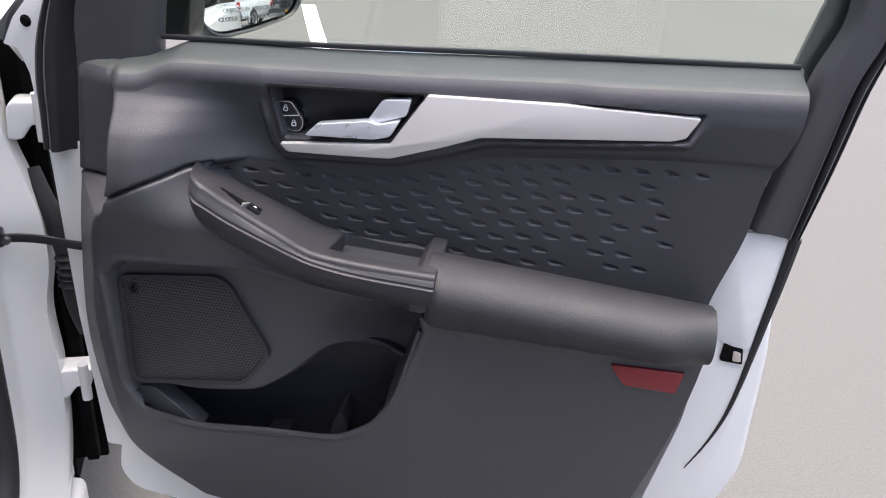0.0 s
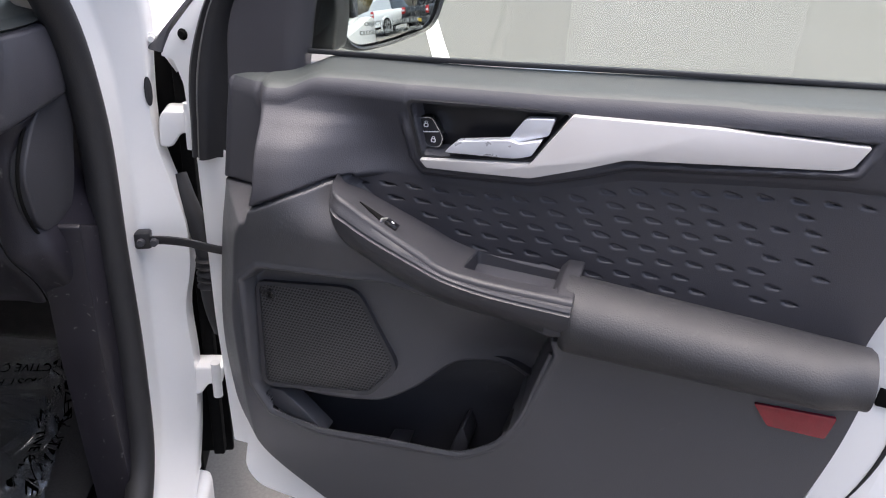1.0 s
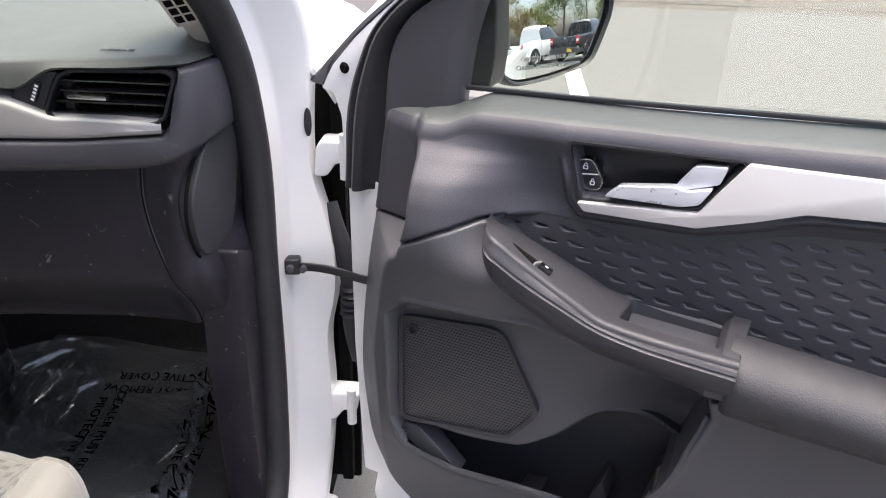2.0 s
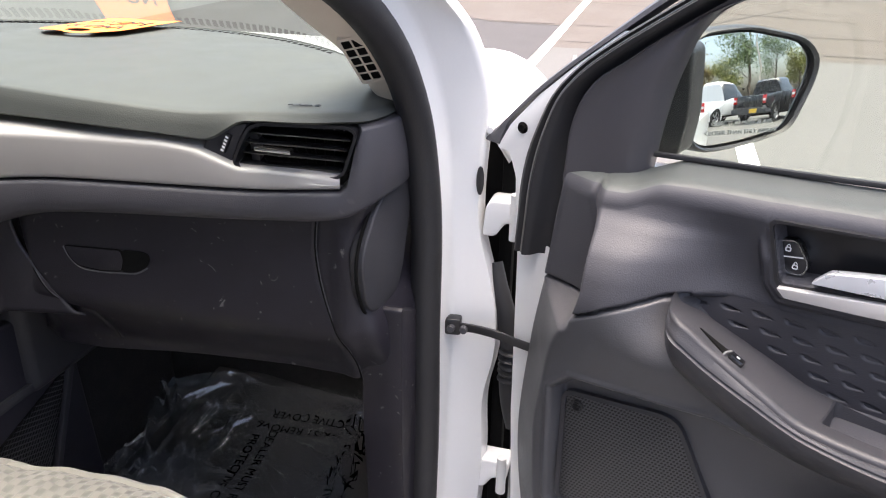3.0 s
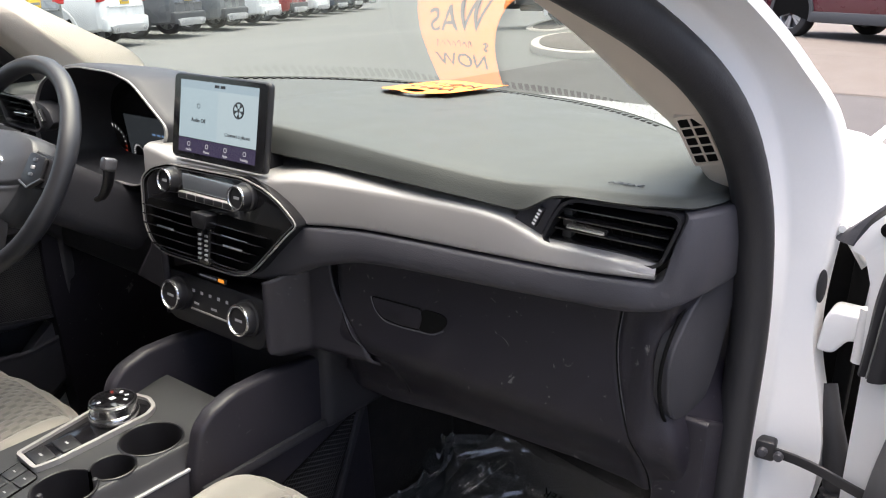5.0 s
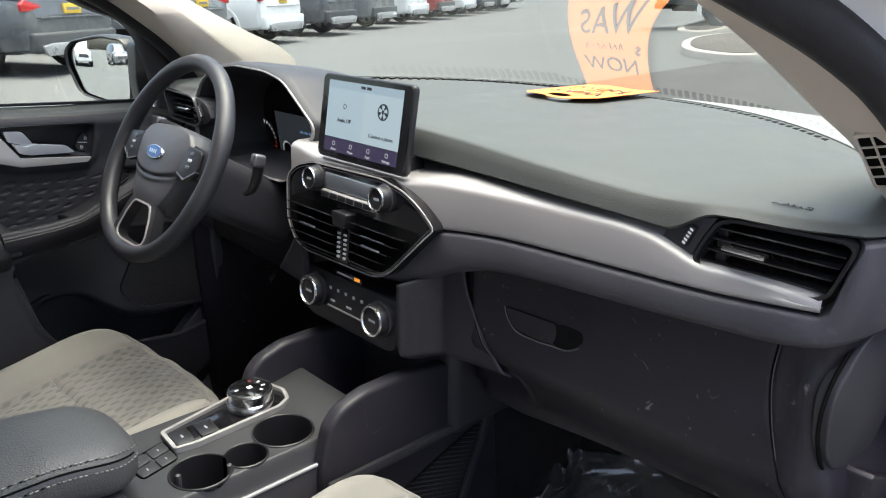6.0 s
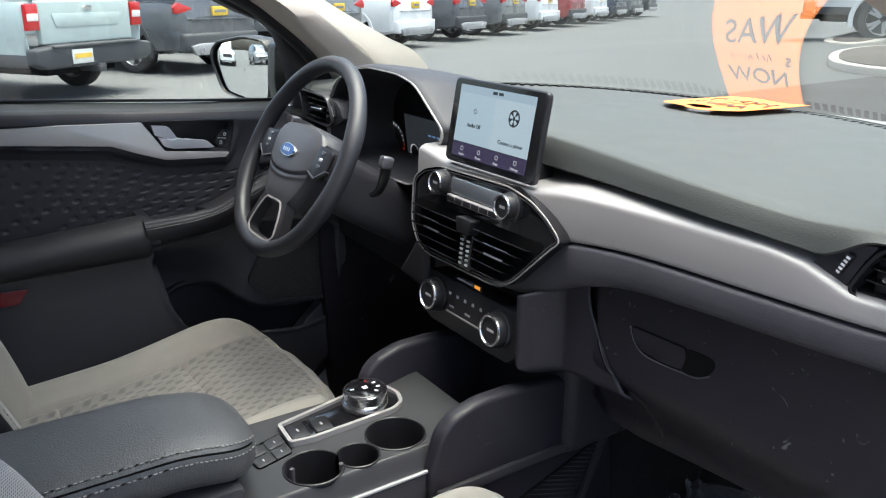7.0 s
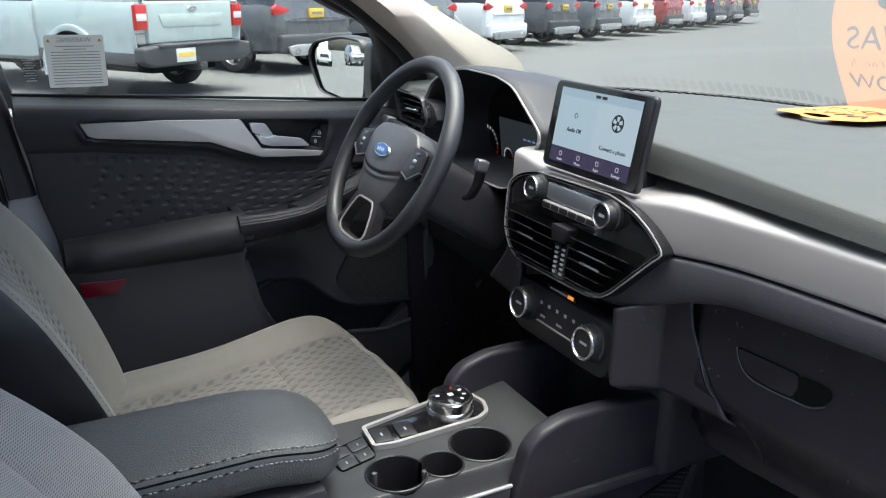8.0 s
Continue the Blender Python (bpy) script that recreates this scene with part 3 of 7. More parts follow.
def door_shell(door):
    """White pressed steel behind the card, with hem, weatherstrip and latch."""
    inner = [(.12, .45), (.105, .36), (.13, .325), (.35, .30), (.93, .30), (.99, .40), (1.03, .62), (1.048, .87), (1.05, .96), (1.02, 1.09), (.90, 1.10), (.30, 1.06), (.19, 1.03), (.17, .92)]
    o = rounded(inner, .02)
    part("door_shell", ring(o, shrink(o, .86), -.07, .0, DM(.785)), WHITE, door, "white painted steel door shell", smooth=30)
    outer = [(.08, .42), (.10, .31), (.35, .27), (.97, .27), (1.05, .36), (1.095, .50), (1.085, .71), (1.072, .80), (1.055, .87), (1.045, .94), (1.04, 1.08), (.90, 1.09), (.12, 1.04), (.08, .95)]
    part("outer_skin", prism(rounded(outer, .03), -.05, .0, .010, DM(.865), 3), WHITE, door)
    seal = path3([(1.047, .93), (1.044, .87), (1.041, .829), (1.036, .76), (1.032, .71), (1.024, .654), (1.008, .60), (.990, .557)], 40)
    part("weatherstrip", sweep(D(.784, seal[:, 0], seal[:, 1]), circle(.0072, 8), up=(1, 0, 0), scale=np.linspace(1.05, .10, 40)), RUBBER, door)
    part("edge_cover", prism(rounded([(.972, .931), (1.036, .933), (1.031, .772), (1.024, .765), (.998, .773), (.955, .80)], .004), 0, .004, .001, DM(.785)), WHITE_DULL, door, "pale protective film on the door edge")
    part("latch_slot", prism(rounded([(.998, .7711), (1.0225, .7687), (1.0265, .7445), (.997, .7461)], .003), 0, .005, .001, DM(.785)), SHADE_BLACK, door)
    part("latch_claw", prism(rounded([(1.010, .765), (1.0205, .764), (1.0235, .749), (1.012, .749)], .003), 0, .007, .001, DM(.785)), CHROME, door)
    part("flange_bolt", lathe([(0, .006), (.005, .006), (.006, .003), (.008, .002), (.008, -.004)], 12, DM(.7995) @ Matrix.Translation((.059, 1.088, 0))), SHADE_BLACK, door)


# outlines of the window frame, as (along, height): outer lip of the seal, its inner lip, edge of the trim, edge of the glass
SEAL_OUT = [(.062, .921), (.0645, .97), (.0665, 1.02), (.0735, 1.06), (.087, 1.10), (.107, 1.143), (.135, 1.176), (.182, 1.214), (.223, 1.242), (.255, 1.263), (.34, 1.318), (.50, 1.400),
            (.72, 1.462), (.90, 1.472), (1.0, 1.42), (1.075, 1.27), (1.090, 1.19), (1.077, 1.10), (1.068, 1.027), (1.050, .915)]
SEAL_IN = [(.098, .921), (.102, .96), (.108, 1.01), (.115, 1.06), (.123, 1.10), (.138, 1.141), (.158, 1.166), (.200, 1.2005), (.238, 1.227), (.269, 1.248), (.35, 1.30), (.505, 1.382),
           (.72, 1.444), (.89, 1.454), (.98, 1.405), (1.060, 1.26), (1.078, 1.19), (1.060, 1.12), (1.050, 1.04), (1.039, .932)]
TRIM_EDGE = [(.128, 1.035), (.130, 1.06), (.134, 1.105), (.145, 1.139), (.160, 1.162), (.201, 1.1935), (.239, 1.221), (.271, 1.243), (.352, 1.295), (.507, 1.377), (.72, 1.439), (.888, 1.449), (.977, 1.40),
             (1.057, 1.26), (1.075, 1.19), (1.058, 1.12), (1.049, 1.04), (1.038, .934)]
TRIM_GLASS = [(.236, 1.035), (.238, 1.065), (.242, 1.10), (.247, 1.135), (.253, 1.165), (.262, 1.195), (.273, 1.225), (.292, 1.250), (.362, 1.282), (.515, 1.358), (.72, 1.418), (.87, 1.426), (.945, 1.38),
              (1.022, 1.26), (1.036, 1.19), (1.017, 1.1235), (1.008, 1.07), (.984, .938)]
STRIP_OUT = [(-.004, 1.062), (.032, 1.098), (.075, 1.142), (.129, 1.188), (.174, 1.223), (.214, 1.2545), (.247, 1.280), (.34, 1.338), (.50, 1.418), (.72, 1.480), (.90, 1.490), (1.01, 1.43), (1.085, 1.28)]
STRIP_IN = [(.030, 1.060), (.040, 1.092), (.080, 1.134), (.131, 1.178), (.178, 1.214), (.218, 1.244), (.251, 1.268), (.34, 1.322), (.50, 1.404), (.72, 1.466), (.90, 1.476), (1.0, 1.42), (1.075, 1.275)]


def between(first, last, prof, n=150, near=0.0):
    """A strip from one outline to the other; prof: pairs of share across and lateral place; near: how far its rear end comes forward."""
    a, b = path3(first, n), path3(last, n)
    return sheet(np.array([D(u - near * sm(.75, .95, mix(a[:, 0], b[:, 0], w)), mix(a[:, 0], b[:, 0], w), mix(a[:, 1], b[:, 1], w)) for w, u in prof]))


def door_window(door):
    """Frame, corner cover, seals and pane."""
    part("frame_seal", between(SEAL_OUT, SEAL_IN, ((-.12, .83), (-.02, .805), (.0, .793), (.08, .783), (.20, .779), (.32, .782), (.38, .789), (.42, .789), (.48, .778), (.56, .774), (.72, .775), (.86, .781), (1.0, .794), (1.3, .799), (1.55, .803))),
         RUBBER, door, "double-lipped black window frame seal", smooth=55)
    lip = path3(SEAL_OUT, 150) * .60 + path3(SEAL_IN, 150) * .40
    part("seal_lip", sweep(D(.7815, lip[:, 0], lip[:, 1]), circle(.0011, 6), up=(-1, 0, 0)), THREAD, door)
    part("frame_trim", between(TRIM_EDGE, TRIM_GLASS, ((-.01, .83), (.0, .798), (.012, .787), (.035, .7825), (.07, .7815), (.12, .7845), (.45, .787), (.72, .785), (.80, .787), (.90, .793), (.97, .803), (1.0, .815)), near=.014),
         FRAME_PLASTIC, door, "black window frame trim with the mirror corner cover", smooth=50)
    part("outer_strip", between(STRIP_OUT, STRIP_IN, ((-.06, .83), (.0, .803), (.3, .797), (.8, .796), (1.0, .803), (1.05, .82))), DARK_GREY, door, "grey rubber strip on the window frame")
    part("frame_flange", prism(rounded([(.020, 1.055), (.040, 1.090), (.078, 1.132), (.130, 1.178), (.19, 1.225), (.21, 1.22), (.16, 1.17), (.105, 1.10), (.095, 1.0), (.098, .94), (.125, .92), (.12, .40), (.08, .40), (.066, .65), (.0615, .91), (.056, .95), (.052, 1.02), (.040, 1.052)], .004, 2), 0, .004, .001, DM(.8015)), WHITE, door, "white painted door frame flange", smooth=30)
    pane = [(.23, 1.08), (.25, 1.16), (.27, 1.23), (.34, 1.29), (.50, 1.370), (.72, 1.43), (.88, 1.437), (.96, 1.395), (1.035, 1.26), (1.045, 1.20), (1.022, 1.12)]
    g = part("pane", prism(pane, -.004, .0, 0, DM(.812)), GLASS_SIDE, door, "green-tinted side window", smooth=0)
    g.visible_shadow = False
    part("glass_channel", prism([(1.003, 1.10), (1.004, 1.13), (1.020, 1.205), (1.03, 1.27), (.96, 1.40), (.98, 1.41), (1.06, 1.27), (1.05, 1.10)], 0, .012, .002, DM(.835)), DARK_GREY, door)
    sill = path3([(.24, 1.085), (.44, 1.095), (.68, 1.110), (1.005, 1.128)], 30)
    part("sill_seal", sweep(D(.806, sill[:, 0], sill[:, 1]), rrect(.006, .008, .002, 2), up=(-1, 0, 0)), RUBBER, door)


def door_mirror(door, words):
    """Outside mirror on its foot; the glass is turned towards the driver."""
    turn = 36.0
    c = Vector((1.030 - HX, -.262, 1.132))
    n = Vector((-math.sin(radians(turn)), -math.cos(radians(turn)), .125)).normalized()
    if SIDE[0] < 0:
        n = Vector((-math.sin(radians(24)), -math.cos(radians(24)), .02)).normalized()
    side = n.cross(Vector((0, 0, 1))).normalized()        # towards the car
    if side.x > 0:
        side = -side
    yv = n.cross(-side)
    m = axes(c, -side, yv if yv.z > 0 else -yv)
    out = m.to_3x3() @ Vector((0, 0, 1))
    sgn = 1 if out.dot(n) > 0 else -1
    shape = [(-.090, .050), (-.074, .073), (.0, .080), (.090, .064), (.116, .040), (.112, .010), (.078, -.058), (.0, -.074), (-.060, -.080), (-.084, -.062)]
    o = rounded([(x * 1.0, y * 1.03) for x, y in shape], .02, 3)
    # slightly domed glass
    io = np.array(inset(o, .006))
    rings = [[tuple(m @ Vector((x * f, y * f, sgn * (.002 - ((x * f) ** 2 + (y * f) ** 2) / (2 * DOME))))) for x, y in io] for f in np.linspace(.02, 1, 12)]
    g = part("mirror_glass", sheet(np.array(rings), close_v=True), MIRROR, door, "mirror reflecting the parking lot", smooth=80)
    rows = []
    for f, d in ((.965, .004), (1.0, .010), (1.035, .004), (1.05, -.015), (1.04, -.04), (.96, -.075), (.80, -.10), (.5, -.118), (.15, -.124)):
        rows.append([m @ Vector((x * f, y * f, d * sgn)) for x, y in o])
    part("mirror_housing", sheet(np.array([[tuple(v) for v in r] for r in rows]), close_v=True), [BLACK_SMOOTH], door, "black mirror housing")
    foot = rounded([(.165, 1.062), (.246, 1.068), (.252, 1.12), (.246, 1.205), (.19, 1.215)], .012)
    part("mirror_foot", prism(foot, -.045, .0, .010, DM(.868), 3), BLACK_SMOOTH, door, "black mirror foot")
    if words:
        for k, t in enumerate(("OBJECTS IN MIRROR ARE", "CLOSER THAN THEY APPEAR")):
            writing("lettering", t, .0088, m @ Matrix.Translation((.004, -.046 - k * .0125, .0013 * sgn)), INK, door, mirrored=sgn < 0)


def build_door(name, m, side, label, words):
    SIDE[0] = side
    door = empty(name, m, label, "car door", "front doors", "thing")
    door_shell(door)
    door_panel(door)
    door_insert(door)
    door_armrest(door)
    door_handle_group(door)
    door_speaker(door)
    o = rounded([(.849, .772), (.938, .775), (.932, .744), (.869, .745)], .003)
    part("reflector", prism(o, 0, .006, .002, DM(.6985)), RED, door, "red plastic reflector")
    door_window(door)
    door_mirror(door, words)
    SIDE[0] = 1.0
    return door


DOME = 1.5
LEVER = mat("satin_silver_lever", (0.66, 0.68, 0.72), 0.3, metal=0.55, vary=0.04, vary_size=0.02)


def perforated(name, pitch):
    """Black plastic with a regular field of small dark holes."""
    ma = mat(name, (0.024, 0.024, 0.026), 0.45)
    N, L = ma.node_tree.nodes, ma.node_tree.links
    b = N["Principled BSDF"]
    tc, sp, cb, sh, vo, mr, mx, bp = (N.new("ShaderNodeTexCoord"), N.new("ShaderNodeSeparateXYZ"), N.new("ShaderNodeCombineXYZ"), N.new("ShaderNodeMath"), N.new("ShaderNodeTexVoronoi"),
                                      N.new("ShaderNodeMapRange"), N.new("ShaderNodeMix"), N.new("ShaderNodeBump"))
    sh.operation = "MULTIPLY_ADD"
    sh.inputs[1].default_value = 0.55
    vo.voronoi_dimensions = "2D"
    vo.inputs["Scale"].default_value = 1 / pitch
    vo.inputs["Randomness"].default_value = 0.0
    mr.inputs[1].default_value, mr.inputs[2].default_value = 0.30, 0.42
    mx.data_type = "RGBA"
    mx.inputs[6].default_value, mx.inputs[7].default_value = (0.003, 0.003, 0.003, 1), (0.06, 0.06, 0.063, 1)
    bp.inputs["Strength"].default_value, bp.inputs["Distance"].default_value = 0.8, 0.001
    L.new(tc.outputs["Object"], sp.inputs[0])
    L.new(sp.outputs[2], sh.inputs[0])
    L.new(sp.outputs[1], sh.inputs[2])
    L.new(sh.outputs[0], cb.inputs[0])
    L.new(sp.outputs[2], cb.inputs[1])
    L.new(cb.outputs[0], vo.inputs["Vector"])
    L.new(vo.outputs["Distance"], mr.inputs[0])
    L.new(mr.outputs[0], mx.inputs[0])
    L.new(mx.outputs[2], b.inputs["Base Color"])
    L.new(mr.outputs[0], bp.inputs["Height"])
    L.new(bp.outputs[0], b.inputs["Normal"])
    return ma


GRILLE = perforated("perforated_plastic", .0046)
pd = build_door("car_door", pose(HX, 0, 0, 0, 0, OPEN), 1, "open front door with black inner panel and silver trim", True)
dd = build_door("car_door", pose(-HX, 0, 0), -1, "closed front door with black inner panel and silver trim", False)
# ---- car body ----
SEAL = [(.775, -.95, .335), (.775, -.45, .335), (.775, -.26, .365), (.775, -.175, .44), (.775, -.142, .60), (.773, -.136, .80), (.771, -.138, 1.02), (.764, -.158, 1.117),
        (.757, -.19, 1.176), (.749, -.238, 1.225), (.735, -.295, 1.268), (.713, -.355, 1.305), (.690, -.42, 1.335), (.655, -.54, 1.38), (.61, -.80, 1.44), (.59, -1.0, 1.465)]
OUTER = [(.835, -.95, .30), (.835, -.45, .30), (.83, -.20, .30), (.825, -.06, .34), (.838, -.045, .54), (.836, -.045, .655), (.851, -.05, .735), (.850, -.05, .81), (.838, -.045, .86), (.821, -.045, .93), (.821, -.045, 1.04), (.826, -.045, 1.105),
         (.815, -.10, 1.20), (.795, -.20, 1.268), (.772, -.34, 1.335), (.735, -.52, 1.405), (.69, -.75, 1.472), (.66, -1.0, 1.50)]


def body_side(body):
    """White door surround with its rubber seal, on both sides of the car."""
    n = 120
    a, b = path3(SEAL, n), path3(OUTER, n)
    rows = []
    for w in np.linspace(0, 1, 18):
        k = np.clip((1.20 - a[:, 2:3]) / .15, 0, 1)
        p0 = a + np.array([.004, .012, .0])
        pm = a + np.array([[.011, .075, 0]]) * k + np.array([[.014, .030, .030]]) * (1 - k)
        q = mix(mix(p0, pm, w), mix(pm, b, w), w)              # soft corner
        hard = p0 + (pm - p0) * min(w / .4, 1) + (b - pm) * max((w - .4) / .6, 0)
        rows.append(q * .35 + hard * .65)
    back = b + np.array([.004, .03, 0])
    rows += [back, back + np.array([-.03, .06, 0])]
    R = np.array(rows)
    for s in (1, -1):
        SIDE[0] = s
        part("door_surround", sheet(R), WHITE, body, "white painted door surround", smooth=50)
        part("door_seal", sweep(a + np.array([-.004, -.006, 0]), circle(.021, 14), up=(1, 0, 0)), RUBBER, body, "thick black rubber door seal")
    SIDE[0] = 1


def pillar_trim(body):
    """Beige cover of the windscreen pillar."""
    inner = path3([(.70, -.085, 1.10), (.69, -.122, 1.137), (.675, -.187, 1.195), (.655, -.238, 1.232), (.625, -.30, 1.283), (.60, -.391, 1.335), (.56, -.52, 1.40), (.52, -.70, 1.47)], 50)
    outer = path3([(.757, -.138, 1.06), (.754, -.152, 1.115), (.746, -.190, 1.172), (.734, -.240, 1.221), (.716, -.300, 1.264), (.694, -.360, 1.302), (.665, -.43, 1.338), (.61, -.60, 1.40), (.57, -.80, 1.455)], 50)
    rows = []
    for w in np.linspace(0, 1, 9):
        p = inner + (outer - inner) * w
        p = p + np.array([-.004, -.010, -.004]) * math.sin(w * math.pi)
        rows.append(p)
    ahead = path3([(.70, .09, 1.12), (.69, .07, 1.15), (.665, .02, 1.19), (.66, -.07, 1.232), (.66, -.17, 1.283), (.65, -.27, 1.335), (.62, -.42, 1.40), (.57, -.58, 1.47)], 50)
    rows = [ahead, mix(ahead, inner, .5)] + rows
    for s in (1, -1):
        SIDE[0] = s
        part("pillar_trim", sheet(np.array(rows)), BEIGE, body, "beige pillar trim with a slotted vent", smooth=60)
    SIDE[0] = 1
    # slotted vent near the foot of the passenger pillar
    c = Vector((.7107, -.2118, 1.192))
    m = axes(c, (.0200, .0016, .0045), (-.0170, -.0513, .0478))
    if (m.to_3x3() @ Vector((0, 0, 1))).y > 0:
        m = m @ Matrix.Diagonal((1, 1, -1, 1))
    part("vent_frame", ring(rrect(.029, .083, .004), rrect(.0235, .074, .003), -.004, .005, m), BEIGE, body)
    # flat black plate paints the shade behind the bars
    part("vent_hollow", prism(rrect(.0236, .0742, .003), .0005, .0035, 0, m), SHADE_BLACK, body)
    for k in range(1, 5):
        part("vent_bar", box(-.0118, -.037 + k * .0148 - .0008, .002, .0118, -.037 + k * .0148 + .0008, .0049, 0, m=m), BEIGE, body)
    part("vent_bar", box(-.0010, -.037, .002, .0010, .037, .0048, 0, m=m), BEIGE, body)


def windshield_base(x):
    return .39 - .40 * np.abs(np.asarray(x) / .68) ** 2.6


def windshield(body):
    s = np.linspace(-1, 1, 41)[:, None]
    v = np.linspace(0, 1, 21)[None, :]
    xb, xt = .735 * s, .575 * s
    yb, zb = windshield_base(np.clip(xb, -.71, .71)) + .02, 1.118 + 0 * xb
    yt, zt = -.56 - .07 * s ** 2, 1.555 - .035 * s ** 2
    X, Y, Z = mix(xb, xt, v), mix(yb, yt, v), mix(zb, zt, v) + .016 * np.sin(v * math.pi)
    g = part("windshield", sheet(np.stack(np.broadcast_arrays(X, Y, Z), -1)), GLASS_FRONT, body, "raked windscreen with a green tint", smooth=60)
    g.visible_shadow = False
    xs = np.linspace(-.70, .70, 60)
    part("glass_gasket", sweep(np.stack([xs, windshield_base(xs) + .004, 1.127 + 0 * xs], 1), circle(.0016, 8), up=(0, 0, 1)), DASH_TOP, body)
    yb = windshield_base(xs)
    part("cowl_strip", sheet(np.array([np.stack([xs, yb + .003, 1.095 + 0 * xs], 1), np.stack([xs, yb + .006, 1.127 + 0 * xs], 1), np.stack([xs, yb + .10, 1.085 + 0 * xs], 1)])), DASH_TOP, body)


def join_boxes(list_of):
    bm = bmesh.new()
    for x0, y0, z0, x1, y1, z1 in list_of:
        r = bmesh.ops.create_cube(bm, size=1.0)
        for v in r["verts"]:
            v.co = Vector((mix(x0, x1, v.co.x + .5), mix(y0, y1, v.co.y + .5), mix(z0, z1, v.co.z + .5)))
    bmesh.ops.bevel(bm, geom=list(bm.edges), offset=.015, segments=2, affect="EDGES")
    return bm


def body_outer(body):
    # bonnet and wings
    s, v = np.linspace(-1, 1, 41)[:, None], np.linspace(0, 1, 31)[None, :]
    X = s * (.86 - .10 * v ** 3)
    Y = mix(windshield_base(np.clip(s * .72, -.72, .72)) + .06, 1.30 - .22 * s ** 2, v)
    Z = 1.075 - .02 * v - .10 * v ** 3 - .05 * np.abs(s) ** 14 + .024 * np.exp(-((np.abs(s) - .84) / .14) ** 2)
    part("bonnet", sheet(np.stack(np.broadcast_arrays(X, Y, Z), -1)), WHITE, body, "white bonnet", smooth=60, solid=-.01)
    for sgn in (1, -1):
        SIDE[0] = sgn
        r = []
        for z in np.linspace(1.03, .32, 16):
            r.append([(.862 + .035 * math.sin((1.05 - z) * 3.2) - .04 * k ** 3, .055 + 1.22 * k, z - .05 * k * k * (z > .9)) for k in np.linspace(0, 1, 20)])
        part("front_wing", sheet(np.array(r)), WHITE, body, smooth=60, solid=-.01)
        # black box painting the shade between wing and pillar, and the hinge pillar behind the surround
        part("wing_liner", box(.80, .038, .28, .872, .05, 1.05, .004), SHADE_BLACK, body)
        part("hinge_pillar", prism([(.775, -.02), (.805, -.02), (.812, .03), (.80, .05), (.775, .05)], .25, 1.10, .006), WHITE_DULL, body)
        # unseen black side wall, added to keep outside light from the footwell
        part("inner_wing", box(.80, .045, .22, .812, .44, .98, .003), SHADE_BLACK, body)
        part("rocker", box(.70, -1.1, .16, .845, -.02, .30, .02, 3), WHITE, body)
        part("scuff_plate", box(.63, -1.05, .285, .775, -.22, .325, .008), BLACK, body)
        # rear of the cabin, closed
        part("rear_side", box(.70, -2.9, .30, .86, -1.16, 1.06, .03), WHITE, body)
        part("middle_pillar", box(.66, -1.22, 1.07, .80, -1.12, 1.47, .02), BEIGE, body)
        part("pillar_foot", box(.66, -1.22, .30, .80, -1.10, 1.066, .02), BLACK, body)
        part("rear_side_pane", box(.70, -2.86, 1.055, .704, -1.21, 1.49, 0), PRIVACY, body, smooth=0)
    SIDE[0] = 1
    part("roof", join_boxes([(-.84, -1.06, 1.495, .72, -.58, 1.56), (-.86, -2.95, 1.49, .86, -1.04, 1.57)]), [WHITE], body, "white roof")
    part("headlining", box(-.64, -2.7, 1.475, .64, -.62, 1.499, .005), HEADLINER, body)
    part("cabin_floor", box(-.78, -2.9, .24, .78, .30, .30, .01), CARPET, body)
    part("tailgate", box(-.80, -2.95, .35, .80, -2.86, 1.10, .02), WHITE, body)
    part("rear_window", box(-.70, -2.90, 1.09, .70, -2.896, 1.50, 0), PRIVACY, body, smooth=0)
    part("rear_bench", box(-.60, -2.1, .30, .60, -1.75, .95, .06, 4), CLOTH, body)
    # unseen black wall added to block light leaking in below the windscreen
    part("bulkhead", box(-.80, .43, .24, .80, .45, 1.02, .004), SHADE_BLACK, body)
    # firewall and toe board
    s, v = np.linspace(-.78, .78, 20)[:, None], np.linspace(0, 1, 20)[None, :]
    Y = .02 + .33 * sm(0, .55, v) + .05 * v
    Z = .31 + .67 * sm(.25, 1, v) ** .8
    part("toe_board", sheet(np.stack(np.broadcast_arrays(s, Y + .02 * np.sin(s * 9), Z), -1)), CARPET, body, "black carpet over the toe board")
    # kick panel and end of the dash
    for sgn in (1, -1):
        SIDE[0] = sgn
        part("kick_panel", prism(rounded([(-.19, .30), (-.21, .50), (-.225, .70), (-.222, .884), (-.05, .80), (.24, .78), (.24, .30)], .01), 0, .056, .006,
                                 axes((.705, 0, 0), (0, 1, 0), (0, 0, 1))), SCUFFED, body, "black kick panel")
    SIDE[0] = 1


